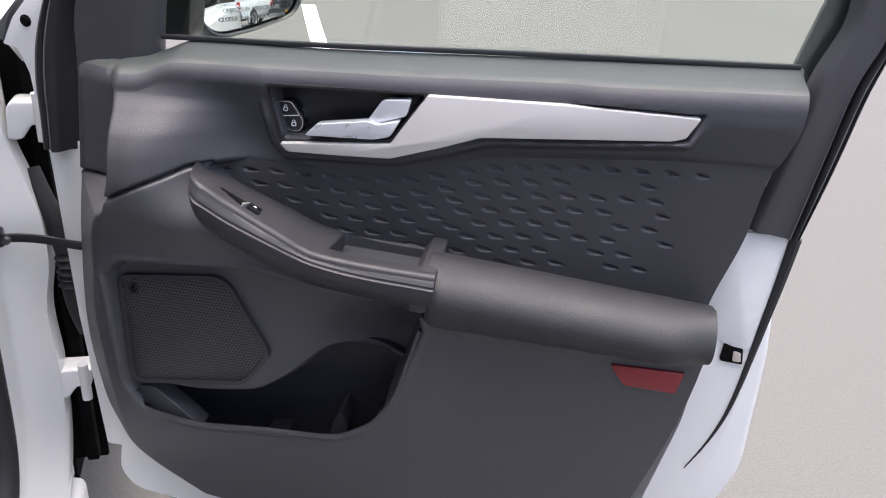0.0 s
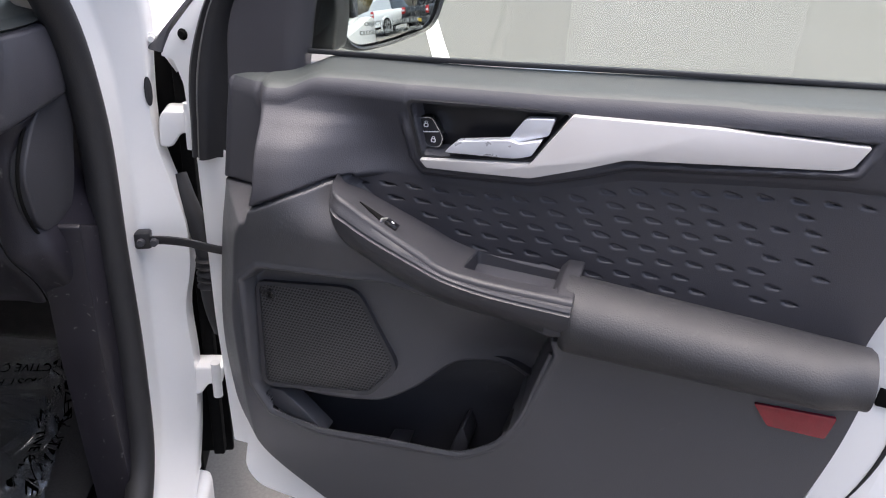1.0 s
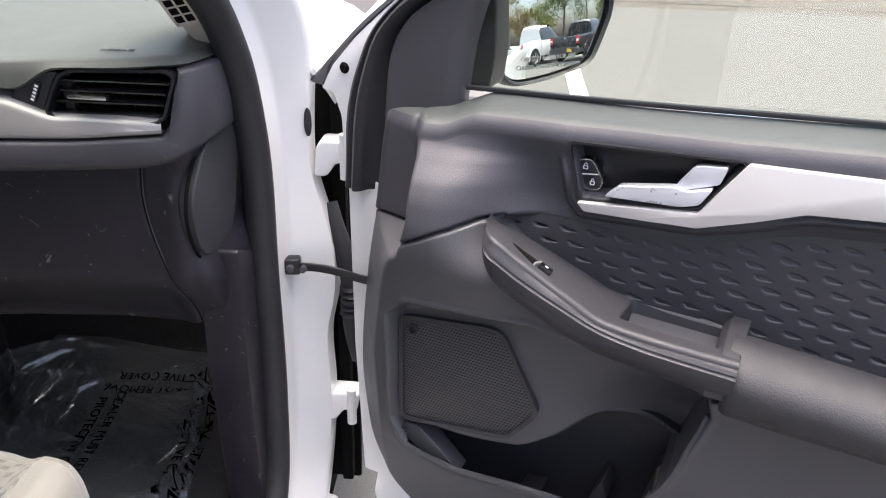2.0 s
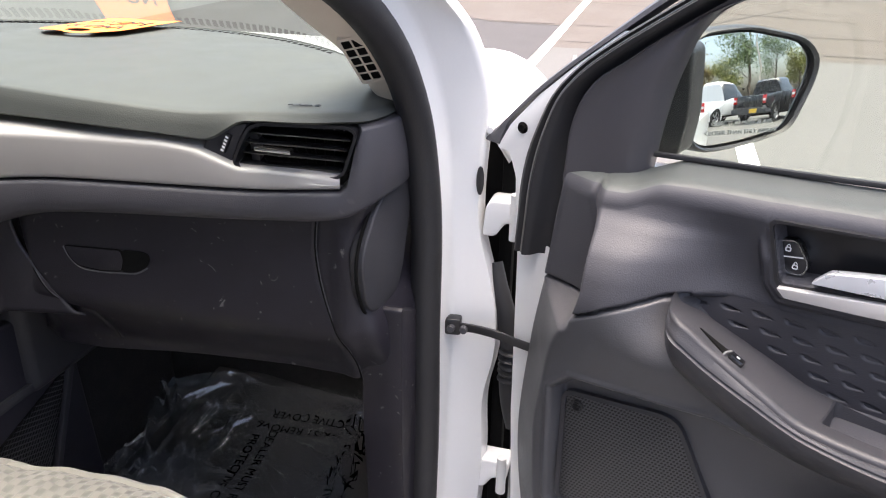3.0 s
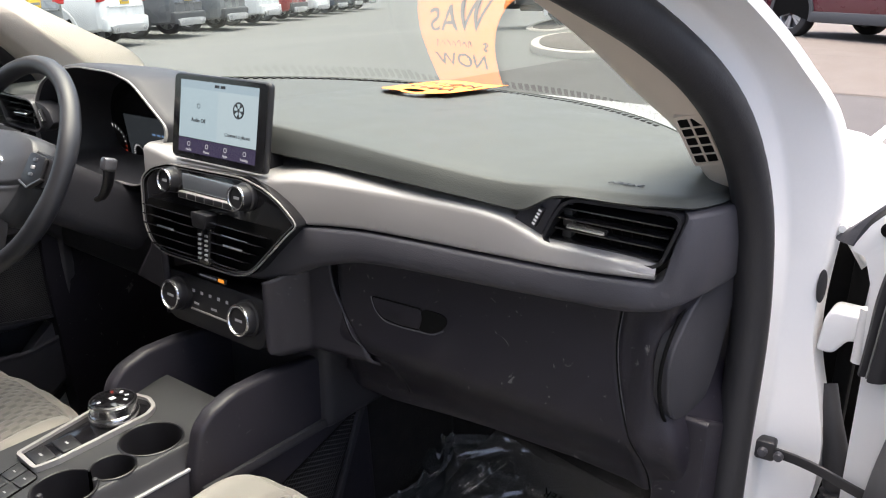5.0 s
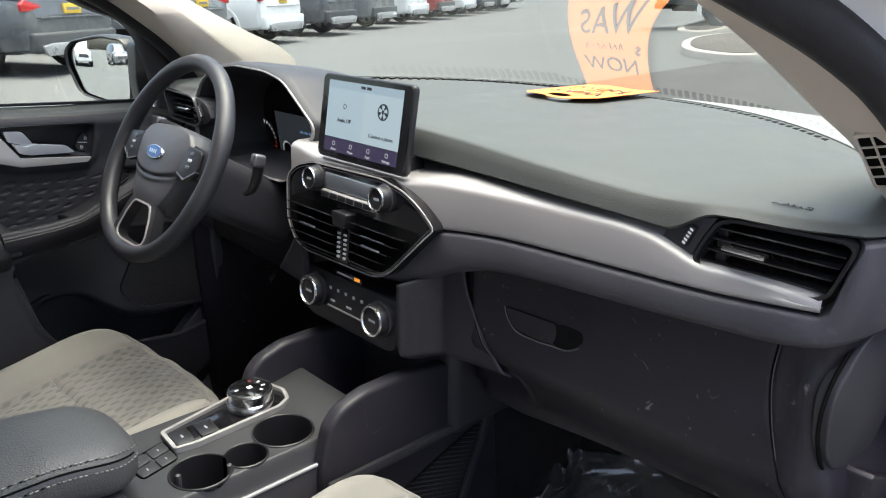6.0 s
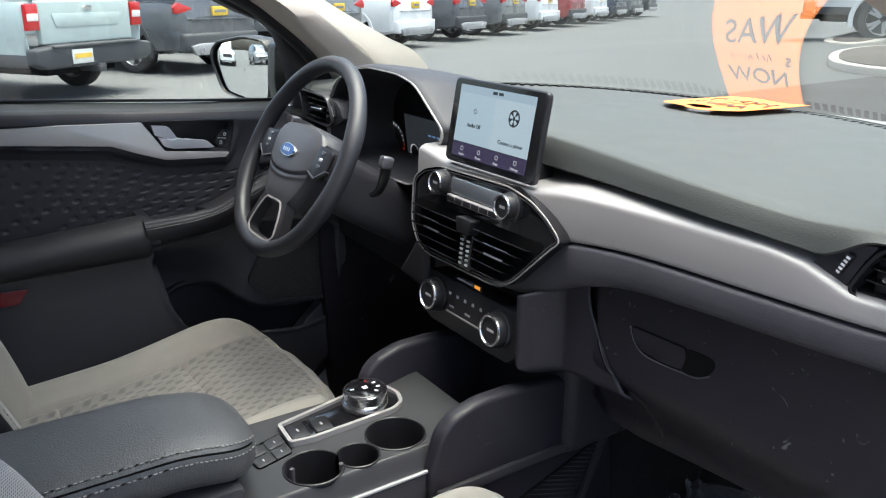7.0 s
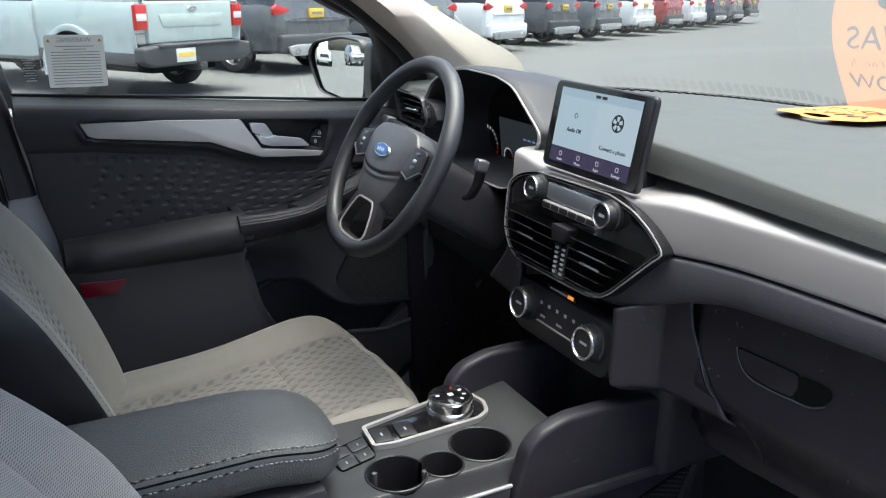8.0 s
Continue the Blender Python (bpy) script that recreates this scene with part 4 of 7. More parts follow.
def hinges(body):
    for z in (.945, .50):
        out = rounded([(.824, z - .024), (.843, z - .024), (.857, z - .003), (.880, z - .003), (.884, z + .030), (.835, z + .031), (.828, z + .02)], .006)
        m = axes((0, -.030, 0), (1, 0, 0), (0, 0, 1))
        part("hinge", prism(out, -.03, .012, .005, m, 3), WHITE, body, "white painted steel hinge")
        part("hinge_pin", lathe([(0, -.024), (.008, -.024), (.008, .044), (0, .044)], 14, Matrix.Translation((.872, -.045, z))), WHITE_DULL, body)
    # check strap
    strap = path3([(.800, -.082, .791), (.83, -.083, .791), (.858, -.083, .787), (.892, -.082, .777), (.94, -.08, .765)], 20)
    part("check_strap", sweep(strap, rrect(.005, .013, .002, 2), up=(0, 0, 1)), BLACK_SMOOTH, body, "black door check strap")
    part("strap_bracket", prism(rrect(.024, .026, .005), -.01, .010, .003, axes((.794, -.076, .790), (1, .12, 0), (0, 0, 1))), BLACK_SMOOTH, body)
    for x in (.793, .812):
        part("strap_bolt", lathe([(0, .005), (.005, .005), (.006, 0), (.006, -.01)], 12, axes((x, -.088, .790), (1, 0, 0), (0, 0, 1))), DARK_GREY, body)
    # ribbed cable boot
    boot = path3([(.840, -.012, .868), (.850, -.025, .838), (.866, -.035, .79), (.875, -.038, .74), (.874, -.038, .69), (.877, -.036, .64), (.884, -.034, .60)], 90)
    sc = .75 + .4 * np.sin(np.linspace(.1, .95, 90) * math.pi) + np.where((np.arange(90) > 42) & (np.arange(90) < 62), .25 * np.sin(np.arange(90) * 1.7), 0)
    part("cable_boot", sweep(boot, circle(.014, 12), up=(0, -1, 0), scale=sc), RUBBER, body, "ribbed black rubber cable boot")
    part("jamb_plug", prism(circle(.0055, 18, .021), 0, .004, .001, axes((.819, -.046, 1.005), (1, .8, 0), (0, 0, 1))), RUBBER, body)
    part("jamb_bolt", lathe([(0, .004), (.0045, .004), (.005, 0), (.008, -.001), (.008, -.004)], 12, axes((.830, -.035, 1.075), (1, 0, 0), (0, 0, 1))), WHITE_DULL, body)
    # top corner: fender brackets and rubber flap
    part("wing_bracket", prism(rounded([(-.016, -.06), (.018, -.055), (.024, .035), (.010, .062), (-.012, .055)], .012), 0, .008, .003,
                               axes((.878, .012, 1.02), (1, -.2, 0), (0, 0, 1))), WHITE_DULL, body)
    # black box put in as the shade of the gap beside the hinges
    part("gap_shade", box(.842, .006, .30, .862, .03, 1.04, .003), SHADE_BLACK, body)


CLOTH = mat("grey_beige_seat_cloth", (0.265, 0.252, 0.225), 0.9, grain=0.7, grain_size=0.0012, vary=0.10, vary_size=0.03, sheen=0.25)
car = empty("car", None, "white family car with its front passenger door open", "car")


def car_wheels(body):
    rub = mat("car_tyre", (0.02, 0.02, 0.021), 0.85, grain=0.5, grain_size=0.01, vary=0.2, vary_size=0.05)
    for sgn in (1, -1):
        SIDE[0] = sgn
        for y in (.86, -1.84):
            m = axes((.69, y, .345), (0, 1, 0), (0, 0, 1))
            w = part("wheel", lathe([(.21, .0), (.30, -.005), (.335, .015), (.345, .05), (.345, .16), (.335, .195), (.30, .21), (.22, .20)], 48, m), rub, body, "black tyre on an alloy rim")
            part("rim", lathe([(.225, .195), (.21, .185), (.19, .15), (.08, .165), (.06, .185), (0, .187)], 40, m), SILVER, w)
    SIDE[0] = 1


car_wheels(car)
body_side(car)
pillar_trim(car)
windshield(car)
body_outer(car)
hinges(car)


# ---- dashboard ----
crease_z = spl((0, 1.148), (.119, 1.143), (.376, 1.127), (.50, 1.121), (.58, 1.126), (.72, 1.132), (.80, 1.132))
lip_z = spl((0, 1.106), (.119, 1.104), (.28, 1.101), (.45, 1.095), (.525, 1.092), (.58, 1.117), (.64, 1.120), (.72, 1.124), (.80, 1.124))
top_z = spl((0, 1.066), (.09, 1.066), (.185, 1.077), (.278, 1.081), (.38, 1.083), (.46, 1.083), (.51, 1.0785), (.54, 1.069), (.572, 1.0595), (.62, 1.0605), (.70, 1.0585), (.80, 1.0585))
low_z = spl((0, 1.005), (.131, 1.003), (.16, 1.008), (.232, 1.019), (.304, 1.026), (.469, 1.032), (.588, 1.0365), (.694, 1.046), (.80, 1.047))
pad_z = spl((0, .90), (.079, .906), (.12, .915), (.215, .957), (.29, .977), (.369, .984), (.543, .994), (.645, 1.002), (.703, 1.011), (.74, 1.03), (.80, 1.04))
FRONT = path3([(-.748, -.06), (-.744, -.15), (-.738, -.21), (-.724, -.243), (-.69, -.256), (-.60, -.258), (-.35, -.262), (-.22, -.266), (-.1, -.270), (0, -.271), (.1, -.270), (.22, -.266), (.35, -.262),
               (.60, -.258), (.69, -.256), (.724, -.243), (.738, -.21), (.744, -.15), (.748, -.06)], 220)


def face(offset, height, keep=None):
    """Points along the dash front, moved towards the cabin by offset and at a height."""
    p = FRONT
    t = np.gradient(p, axis=0)
    n = np.stack([t[:, 1], -t[:, 0]], 1) / np.linalg.norm(t, axis=1)[:, None]
    q = p + n * np.broadcast_to(offset, len(p))[:, None]
    r = np.stack([q[:, 0], q[:, 1], np.broadcast_to(height, len(p))], 1)
    return r if keep is None else r[keep]


def band(rows, keep=None):
    return sheet(np.array([face(o, z, keep) for o, z in rows]))


def dash_top(d):
    ax = np.abs(FRONT[:, 0])
    c, l = crease_z(ax), lip_z(ax)
    k0 = -.042 * (1 - sm(.10, .40, ax)) - .19 * sm(.105, .150, -FRONT[:, 0]) * (1 - sm(.60, .66, -FRONT[:, 0]))
    clear = (FRONT[:, 0] > -.20)
    c, l = c + .25 * k0, l + .25 * k0
    rows = [face(k0 - .05, l - .002), face(k0 - .005, l - .001), face(k0 - .001, l + .002), face(k0 - .004, mix(l, c, .5)), face(k0 - .008, c - .0015), face(k0 - .010, c + .0008)]
    f = face(k0 - .014, c + .0022)
    xb = np.clip(FRONT[:, 0], -.69, .69)
    yb = windshield_base(xb)
    side = sm(.70, .752, ax)
    base = np.stack([xb, mix(yb, FRONT[:, 1] + .09, side * .4), 1.131 + 0 * xb], 1)
    for w in np.linspace(0, 1, 26):
        p = f + (base - f) * w
        p[:, 2] += .006 * math.sin(math.pi * min(w * 1.15, 1)) * (1 - .6 * side)
        # a slight fall to the glass
        p[:, 2] -= .004 * float(sm(.90, .97, w))
        rows.append(p)
    part("top_pad", sheet(np.array(rows)), DASH_TOP, d, "soft grey-black dash top", smooth=50)
    # slotted outlet along the glass
    k = 64
    xs = np.linspace(-.52, .52, k)
    for i in range(k - 1):
        x = xs[i]
        y = float(windshield_base(x)) - .018
        part("outlet_slot", box(-.005, -.012, -.003, .005, .012, .0004, 0, m=pose(x, y - .002, 1.1270, 0, 0, 0)), SHADE_BLACK, d)
    part("recess", sheet(np.array([face(k0 - .012, l + .002), face(k0 - .05, l - .006), face(k0 - .055, top_z(ax)), face(k0 - .04, top_z(ax) + .002)])), BLACK_SMOOTH, d)
    keep = (ax < .702) & clear
    t, w = top_z(ax), low_z(ax)
    part("silver_band", band([(k0 - .050, (t + .010)), (-.012, t + .005), (-.004, t + .002), (.0, t - .001), (.0012, t - .0035), (.002, t - .007), (.003, mix(t, w, .5)), (.004, w + .006), (.0035, w + .0025), (.0, w), (-.02, w - .001)], keep), SILVER, d,
         "satin silver band across the dash", smooth=50)
    b = pad_z(ax)
    up = np.where(ax < .700, w - .003, mix(w - .003, l - .002, sm(.700, .722, ax)))
    part("front_pad", band([(-.03, up), (.002, up), (.006, up - .0015), (.0075, up - .005), (.010, mix(up, b, .5)), (.0095, b + .010), (.007, b + .005), (.002, b + .001), (-.006, b - .002), (-.05, b)], clear), PAD_GREY, d,
         "dark grey padded lower lip", smooth=50)
    writing("lettering", "AIRBAG", .0115, axes((.642, -.222, 1.1348), (1, 0, .02), (0, 1, .03)), DARK_GREY, d)


cheek_x = spl((.74, .744), (.79, .740), (.858, .729), (.90, .713), (.955, .705), (1.013, .717), (1.06, .725))


def dash_lower(d):
    """Glovebox, its surround and the end cap, one moulding with deep seams."""
    nx, nz = 300, 210
    s, v = np.linspace(0, 1, nx)[:, None], np.linspace(0, 1, nz)[None, :]
    X = mix(.175, .752, s) + 0 * v
    zt = pad_z(X) + .004
    zb = np.interp(X, [.17, .30, .47, .60, .70, .75], [.748, .748, .765, .772, .768, .765])
    Z = mix(zt, zb, v)
    out = X - cheek_x(Z)
    Y = -.252 + .012 * np.sin((Z - .8) * 9) + 2.0 * (out + np.sqrt(out ** 2 + .00003))
    Y = Y + .05 * (1 - sm(.76, .86, Z)) + .03 * (1 - sm(.175, .24, X))
    for line in GLOVE_SEAMS:
        Y = Y + .013 * np.exp(-(seg_dist(line, X, Z, False) / .0024) ** 2)
    Y = Y - .006 * np.exp(-((X - .695) / .014) ** 2) * (1 - sm(.96, 1.0, Z))
    part("lower_dash", sheet(np.stack([X, Y, Z], -1)), SCUFFED, d, "scuffed black lower dash with the glovebox", smooth=60, solid=-.008)
    m = axes((0, -.2508, 0), (1, 0, 0), (0, 0, 1))
    latch = rounded([(.292, .926), (.381, .929), (.384, .914), (.378, .897), (.345, .894), (.310, .897), (.298, .908)], .006)
    part("glovebox_latch", prism(inset(latch, .0015), -.006, .0012, .001, m), SCUFFED, d, "black glovebox latch")
    part("latch_gap", prism(latch, -.006, .0004, 0, m), SHADE_BLACK, d)
    # thin black sheet on the surface, painting the shaded finger recess
    part("latch_hollow", prism(rounded([(.380, .9285), (.408, .9300), (.421, .928), (.4235, .918), (.414, .905), (.397, .898), (.376, .897), (.383, .914)], .008), -.006, .0008, 0, m), SHADE_BLACK, d)
    lip = path3([(.291, .924, 0), (.298, .908, 0), (.310, .8965, 0), (.345, .8925, 0), (.376, .8945, 0), (.400, .897, 0), (.418, .907, 0)], 24)
    part("latch_lip", sweep([tuple(m @ Vector(p)) for p in lip], circle(.0011, 6), up=(0, -1, 0)), DARK_GREY, d)
    for line in GLOVE_SEAMS[:2]:
        p = path3([(x, z) for x, z in line], 60)
        x, z = p[:, 0], p[:, 1]
        out = x - cheek_x(z)
        y = -.2605 + .012 * np.sin((z - .8) * 9) + 2.0 * (out + np.sqrt(out ** 2 + .00003)) + .05 * (1 - sm(.76, .86, z)) + .03 * (1 - sm(.175, .24, x)) - .006 * np.exp(-((x - .695) / .014) ** 2)
        part("seam", sweep(np.stack([x, y + .0012, z], 1), circle(.0013, 6), up=(0, -1, 0)), SHADE_BLACK, d)
        # paler line beside the seam paints the light caught on its edge
        part("seam_edge", sweep(np.stack([x + .0018, y + .0012, z], 1), circle(.0007, 6), up=(0, -1, 0)), DARK_GREY, d)
    part("underside", box(.16, -.17, .752, .74, .10, .768, .006), BLACK, d)
    part("driver_lower_dash", prism(rounded([(-.74, .77), (-.17, .76), (-.16, .95), (-.74, 1.0)], .03), 0, .05, .02, axes((0, -.13, 0), (1, 0, 0), (0, 0, 1)), 3), BLACK_SMOOTH, d)
    cap = [(.117, 1.062), (.078, 1.050), (.036, 1.014), (.010, .975), (.004, .955), (.010, .905), (.024, .881), (.050, .880), (.085, .892), (.100, .927), (.117, 1.0)]
    m = axes((.714, -.262, 0), (.243, .97, 0), (0, 0, 1))
    for sgn in (1, -1):
        SIDE[0] = sgn
        part("end_cap", prism(rounded(cap, .010), -.012, .009, .007, m, 3), BLACK, d, "black end cap of the dash")
        line = path3([(x, z, .0015) for x, z in inset(cap, -.003)[:8]], 60)
        part("cap_gap", sweep([tuple(m @ Vector(p)) for p in line], circle(.0022, 6), up=(1, 0, 0)), SHADE_BLACK, d)
    SIDE[0] = 1


GLOVE_SEAMS = [[(.218, .96), (.222, .925), (.234, .887), (.279, .835), (.318, .828), (.330, .772)], [(.661, 1.01), (.657, .96), (.662, .92), (.683, .856), (.695, .834), (.702, .77)],
               [(.175, .80), (.30, .832)]]


def side_vent(d, s):
    """Black air vent at the end of the dash, with slats, a chrome-tipped tab and a thumb wheel."""
    SIDE[0] = s
    m = axes((0, -.247, 0), (1, 0, 0), (0, 0, 1))
    o = rounded([(.562, 1.066), (.574, 1.092), (.585, 1.109), (.600, 1.1140), (.708, 1.118), (.7155, 1.112), (.699, 1.066), (.690, 1.060), (.580, 1.056)], .005)
    # black backing sheet paints the depth shade of the vent
    part("vent_hollow", prism(o, -.030, -.026, 0, m), SHADE_BLACK, d)
    part("vent_frame", ring(inset(o, -.0035), o, -.03, .008, m), BLACK_SMOOTH if s > 0 else SILVER_DARK, d, "smooth vent frame")
    part("wheel_panel", prism(rounded([(.517, 1.077), (.530, 1.099), (.545, 1.108), (.580, 1.1135), (.568, 1.094), (.553, 1.061), (.540, 1.064)], .004), -.03, .003, .002, m), BLACK, d)
    for k, z in enumerate((1.068, 1.081, 1.094, 1.106)):
        x0, x1 = .566 + (z - 1.068) * .35, .696 + (z - 1.068) * .33
        part("slat", prism([(-.010, -.0012), (.010, -.0012), (.010, .0012), (-.010, .0012)], x0, x1, .0006,
                           axes((0, -.240, z), (0, .97, .25), (0, -.25, .97))), PIANO, d)
    part("vent_flap", box(.578, -.243, 1.060, .590, -.232, 1.108, .002), BLACK_SMOOTH, d)
    for x in np.linspace(.602, .69, 8):
        part("vane", box(x - .0008, -.222, 1.067, x + .0008, -.214, 1.113, 0), BLACK_SMOOTH, d)
    part("vent_tab", prism(rrect(.046, .005, .002), 0, .012, .0015, m @ Matrix.Translation((.617, 1.088, .006)) @ Matrix.Rotation(-.02, 4, "Z")), CHROME, d, "chrome-tipped vent tab")
    part("thumb_wheel", prism(rrect(.007, .026, .002), 0, .007, .002, m @ Matrix.Translation((.552, 1.089, .002)) @ Matrix.Rotation(-.45, 4, "Z")), BLACK_SMOOTH, d)
    for k in range(5):
        part("wheel_mark", box(-.002, -.0012, .0072, .002, .0012, .0078, 0, m=m @ Matrix.Translation((.552, 1.089, .002)) @ Matrix.Rotation(-.45, 4, "Z") @ Matrix.Translation((0, -.009 + k * .0045, 0))), WHITE_INK, d)
    SIDE[0] = 1


def screen(parent):
    m = axes((0, -.262, 1.139), (1, 0, 0), (0, .17, 1))
    ob = empty("touch_screen", None, "lit tablet-style touch screen standing on the dash", "screen")
    part("housing", prism(rrect(.222, .132, .010), -.011, .0, .004, m, 3), BLACK_SMOOTH, ob)
    part("screen_glass", prism(rrect(.216, .126, .008), .0, .0012, 0, m), PIANO, ob)
    part("display", box(-.092, -.032, .0012, .090, .056, .0016, 0, m=m), SCREEN_LIGHT, ob, "pale blue lit display")
    part("title_bar", box(-.092, .0440, .0016, .090, .056, .0019, 0, m=m), SCREEN_BAR, ob)
    part("menu_bar", box(-.092, -.055, .0012, .090, -.033, .0017, 0, m=m), SCREEN_PURPLE, ob)
    part("tile_split", box(.0, -.032, .0016, .090, .0435, .0018, 0, m=m), SCREEN_TILE, ob)
    wm = m @ Matrix.Translation((.048, .020, 0))
    part("wheel_icon", lathe([(.0125, .0018), (.0125, .0022), (.0, .0022)], 24, wm), SCREEN_INK, ob)
    for k in range(5):
        g = wm @ Matrix.Rotation(k * 2 * math.pi / 5, 4, "Z")
        part("icon_gap", prism([(-.0016, .003), (.0016, .003), (.0032, .0098), (-.0032, .0098)], .0022, .0024, 0, g), SCREEN_TILE, ob)
    writing("lettering", "Audio Off", .0085, m @ Matrix.Translation((-.045, -.004, .0019)), SCREEN_INK, ob)
    writing("lettering", "Connect a phone", .0082, m @ Matrix.Translation((.048, -.018, .0020)), SCREEN_INK, ob)
    part("audio_icon", ring(circle(.004, 14), circle(.0031, 14), .0016, .0019, m @ Matrix.Translation((-.046, .018, 0))), SCREEN_INK, ob)
    for x in (-.004, .010):
        part("clock_bar", box(x - .0055, .0482, .0019, x + .0055, .0525, .0021, 0, m=m), SCREEN_INK, ob)
    for x, t in ((-.066, "Audio"), (-.022, "Phone"), (.022, "Apps"), (.066, "Settings")):
        writing("lettering", t, .0058, m @ Matrix.Translation((x, -.0505, .0019)), SCREEN_WHITE, ob)
        part("menu_icon", ring(rrect(.007, .007, .002, 2), rrect(.0045, .0045, .001, 2), .0017, .0020, m @ Matrix.Translation((x, -.0415, 0))), SCREEN_WHITE, ob)
    part("screen_foot", box(-.08, -.022, .0, .08, .02, .05, .006, m=pose(0, -.226, 1.045)), BLACK_SMOOTH, ob)


def glow(name, c, s):
    return mat(name, (0.02, 0.02, 0.02), 0.25, emit=(c, s * 0.26))


SCREEN_LIGHT = glow("screen_pale_blue", (0.42, 0.55, 0.62), 0.85)
SCREEN_TILE = glow("screen_tile", (0.46, 0.58, 0.64), 0.85)
SCREEN_BAR = glow("screen_title", (0.36, 0.48, 0.56), 0.85)
SCREEN_PURPLE = glow("screen_menu", (0.035, 0.025, 0.075), 0.8)
SCREEN_INK = glow("screen_ink", (0.03, 0.04, 0.06), 0.3)
SCREEN_WHITE = glow("screen_white", (0.7, 0.7, 0.75), 0.6)
AMBER = glow("amber_lamp", (1.0, 0.35, 0.04), 0.9)


def knob(parent, x, z, y, r, m, label):
    k = m @ Matrix.Translation((x, z, 0))
    b = part("knob", lathe([(r * 1.12, 0), (r * 1.10, .006), (r, .008), (r * .97, .020), (r * .90, .0225), (r * .78, .0228), (r * .74, .0205), (0, .0205)], 36, k), BLACK_SMOOTH, parent, label)
    part("knob_ring", lathe([(r * .93, .0215), (r * .90, .0238), (r * .80, .0240), (r * .765, .0222)], 36, k), CHROME, b)
    part("knob_mark", box(-r * .3, -.002, .0206, r * .3, .002, .0210, 0, m=k), INK_PALE, b)
    return b


INK_PALE = mat("pale_grey_ink", (0.40, 0.40, 0.41), 0.6, vary=0.1, vary_size=0.01)


def centre_stack(d):
    m = axes((0, -.300, 0), (1, 0, 0), (0, .10, 1))
    o = rounded([(-.177, 1.030), (-.150, 1.050), (-.105, 1.062), (.075, 1.066), (.125, 1.056), (.160, 1.040), (.192, 1.017), (.178, 1.006), (.108, .937), (.088, .923), (.060, .917),
                 (-.115, .915), (-.150, .926), (-.172, .958)], .012, 3)
    # heights run along the tilted plane
    o = [(x, z * 1.005) for x, z in o]
    st = axes((0, -.282 - .1045, 0), (1, 0, 0), (0, .10, 1))
    part("stack_bezel", prism(inset(o, .004), -.02, .004, .002, st), PIANO, d, "gloss black centre panel")
    part("bezel_wall", ring(inset(o, -.0025), inset(o, .005), -.03, .0055, st), PIANO, d)
    part("bezel_edge", ring(inset(o, -.0022), inset(o, -.0004), .005, .0075, st), SILVER, d, "thin silver edge of the centre panel")
    part("bezel_line", ring(inset(o, .0028), inset(o, .0040), .005, .0066, st), SILVER_DARK, d)
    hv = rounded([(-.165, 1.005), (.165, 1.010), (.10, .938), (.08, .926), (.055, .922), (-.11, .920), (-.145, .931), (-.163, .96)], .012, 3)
    # black sheet on the panel face, shade of the vent put in as colour
    part("vent_hollow", prism(hv, .0041, .0050, 0, st), SHADE_BLACK, d)
    for s in (-1, 1):
        for k in range(5):
            z = .992 - k * .0150
            lo = -.150 + max(0, k - 2) * .012 if s < 0 else .022
            hi = -.020 if s < 0 else .142 - k * .0142
            part("slat", prism([(-.010, -.0012), (.010, -.0010), (.010, .0010), (-.010, .0012)], -hi, -lo, .0006,
                                    axes((0, -.3005 + .1 * (z - 1.0), z), (0, -.94, .34), (0, .34, .94))), PIANO, d)
        part("slat_edge", prism(rrect(.044, .0036, .0015), 0, .004, .001, st @ Matrix.Translation((s * .082 - .004, .970, .022))), CHROME, d, "chrome-tipped vent tab")
        part("slat_edge", prism(rrect(.060, .0022, .0010), 0, .003, .0008, st @ Matrix.Translation((s * .09 - .012, .9835, .020))), CHROME, d)
    part("centre_tab", prism(rounded([(-.021, 1.008), (.018, 1.008), (.013, .985), (-.016, .985)], .004), .004, .026, .003, st), BLACK_SMOOTH, d)
    part("centre_post", prism(rounded([(-.019, .985), (.016, .985), (.014, .926), (-.017, .926)], .003), .004, .016, .002, st), PIANO, d)
    for x in (-.010, .006):
        for k in range(6):
            part("wheel_mark", box(x - .003, .9335 + k * .0075, .016, x + .003, .9365 + k * .0075, .0180, 0, m=st), INK_PALE, d)
    # radio row
    knob(d, -.086, 1.046, 0, .0195, st @ Matrix.Translation((0, 0, .004)), "black knob with a chrome ring")
    knob(d, .086, 1.046, 0, .0195, st @ Matrix.Translation((0, 0, .004)), "black knob with a chrome ring")
    part("radio_panel", prism(rounded([(-.066, 1.060), (.066, 1.060), (.066, 1.034), (-.066, 1.034)], .004), .004, .009, .002, st), SILVER_GLOSS, d, "glossy radio display strip")
    part("button_row", prism(rounded([(-.068, 1.0325), (.066, 1.0325), (.066, 1.0205), (-.068, 1.0205)], .003), .004, .014, .003, st), SILVER, d)
    for k in range(6):
        part("button", prism(rrect(.0195, .0085, .001, 1), .014, .0152, .0006, st @ Matrix.Translation((-.055 + k * .0215, 1.0265, 0))), BLACK_SMOOTH, d)
    # climate row below
    ct = axes((0, -.312, 0), (1, 0, 0), (0, .12, 1))
    ct.translation = Vector((-.003, -.297 - .1025, 0))
    face_o = rounded([(-.128, .893), (.125, .893), (.122, .822), (.105, .808), (-.105, .808), (-.126, .822)], .014)
    part("climate_panel", prism(face_o, -.05, .0, .004, ct), BLACK_SMOOTH, d, "black climate control panel")
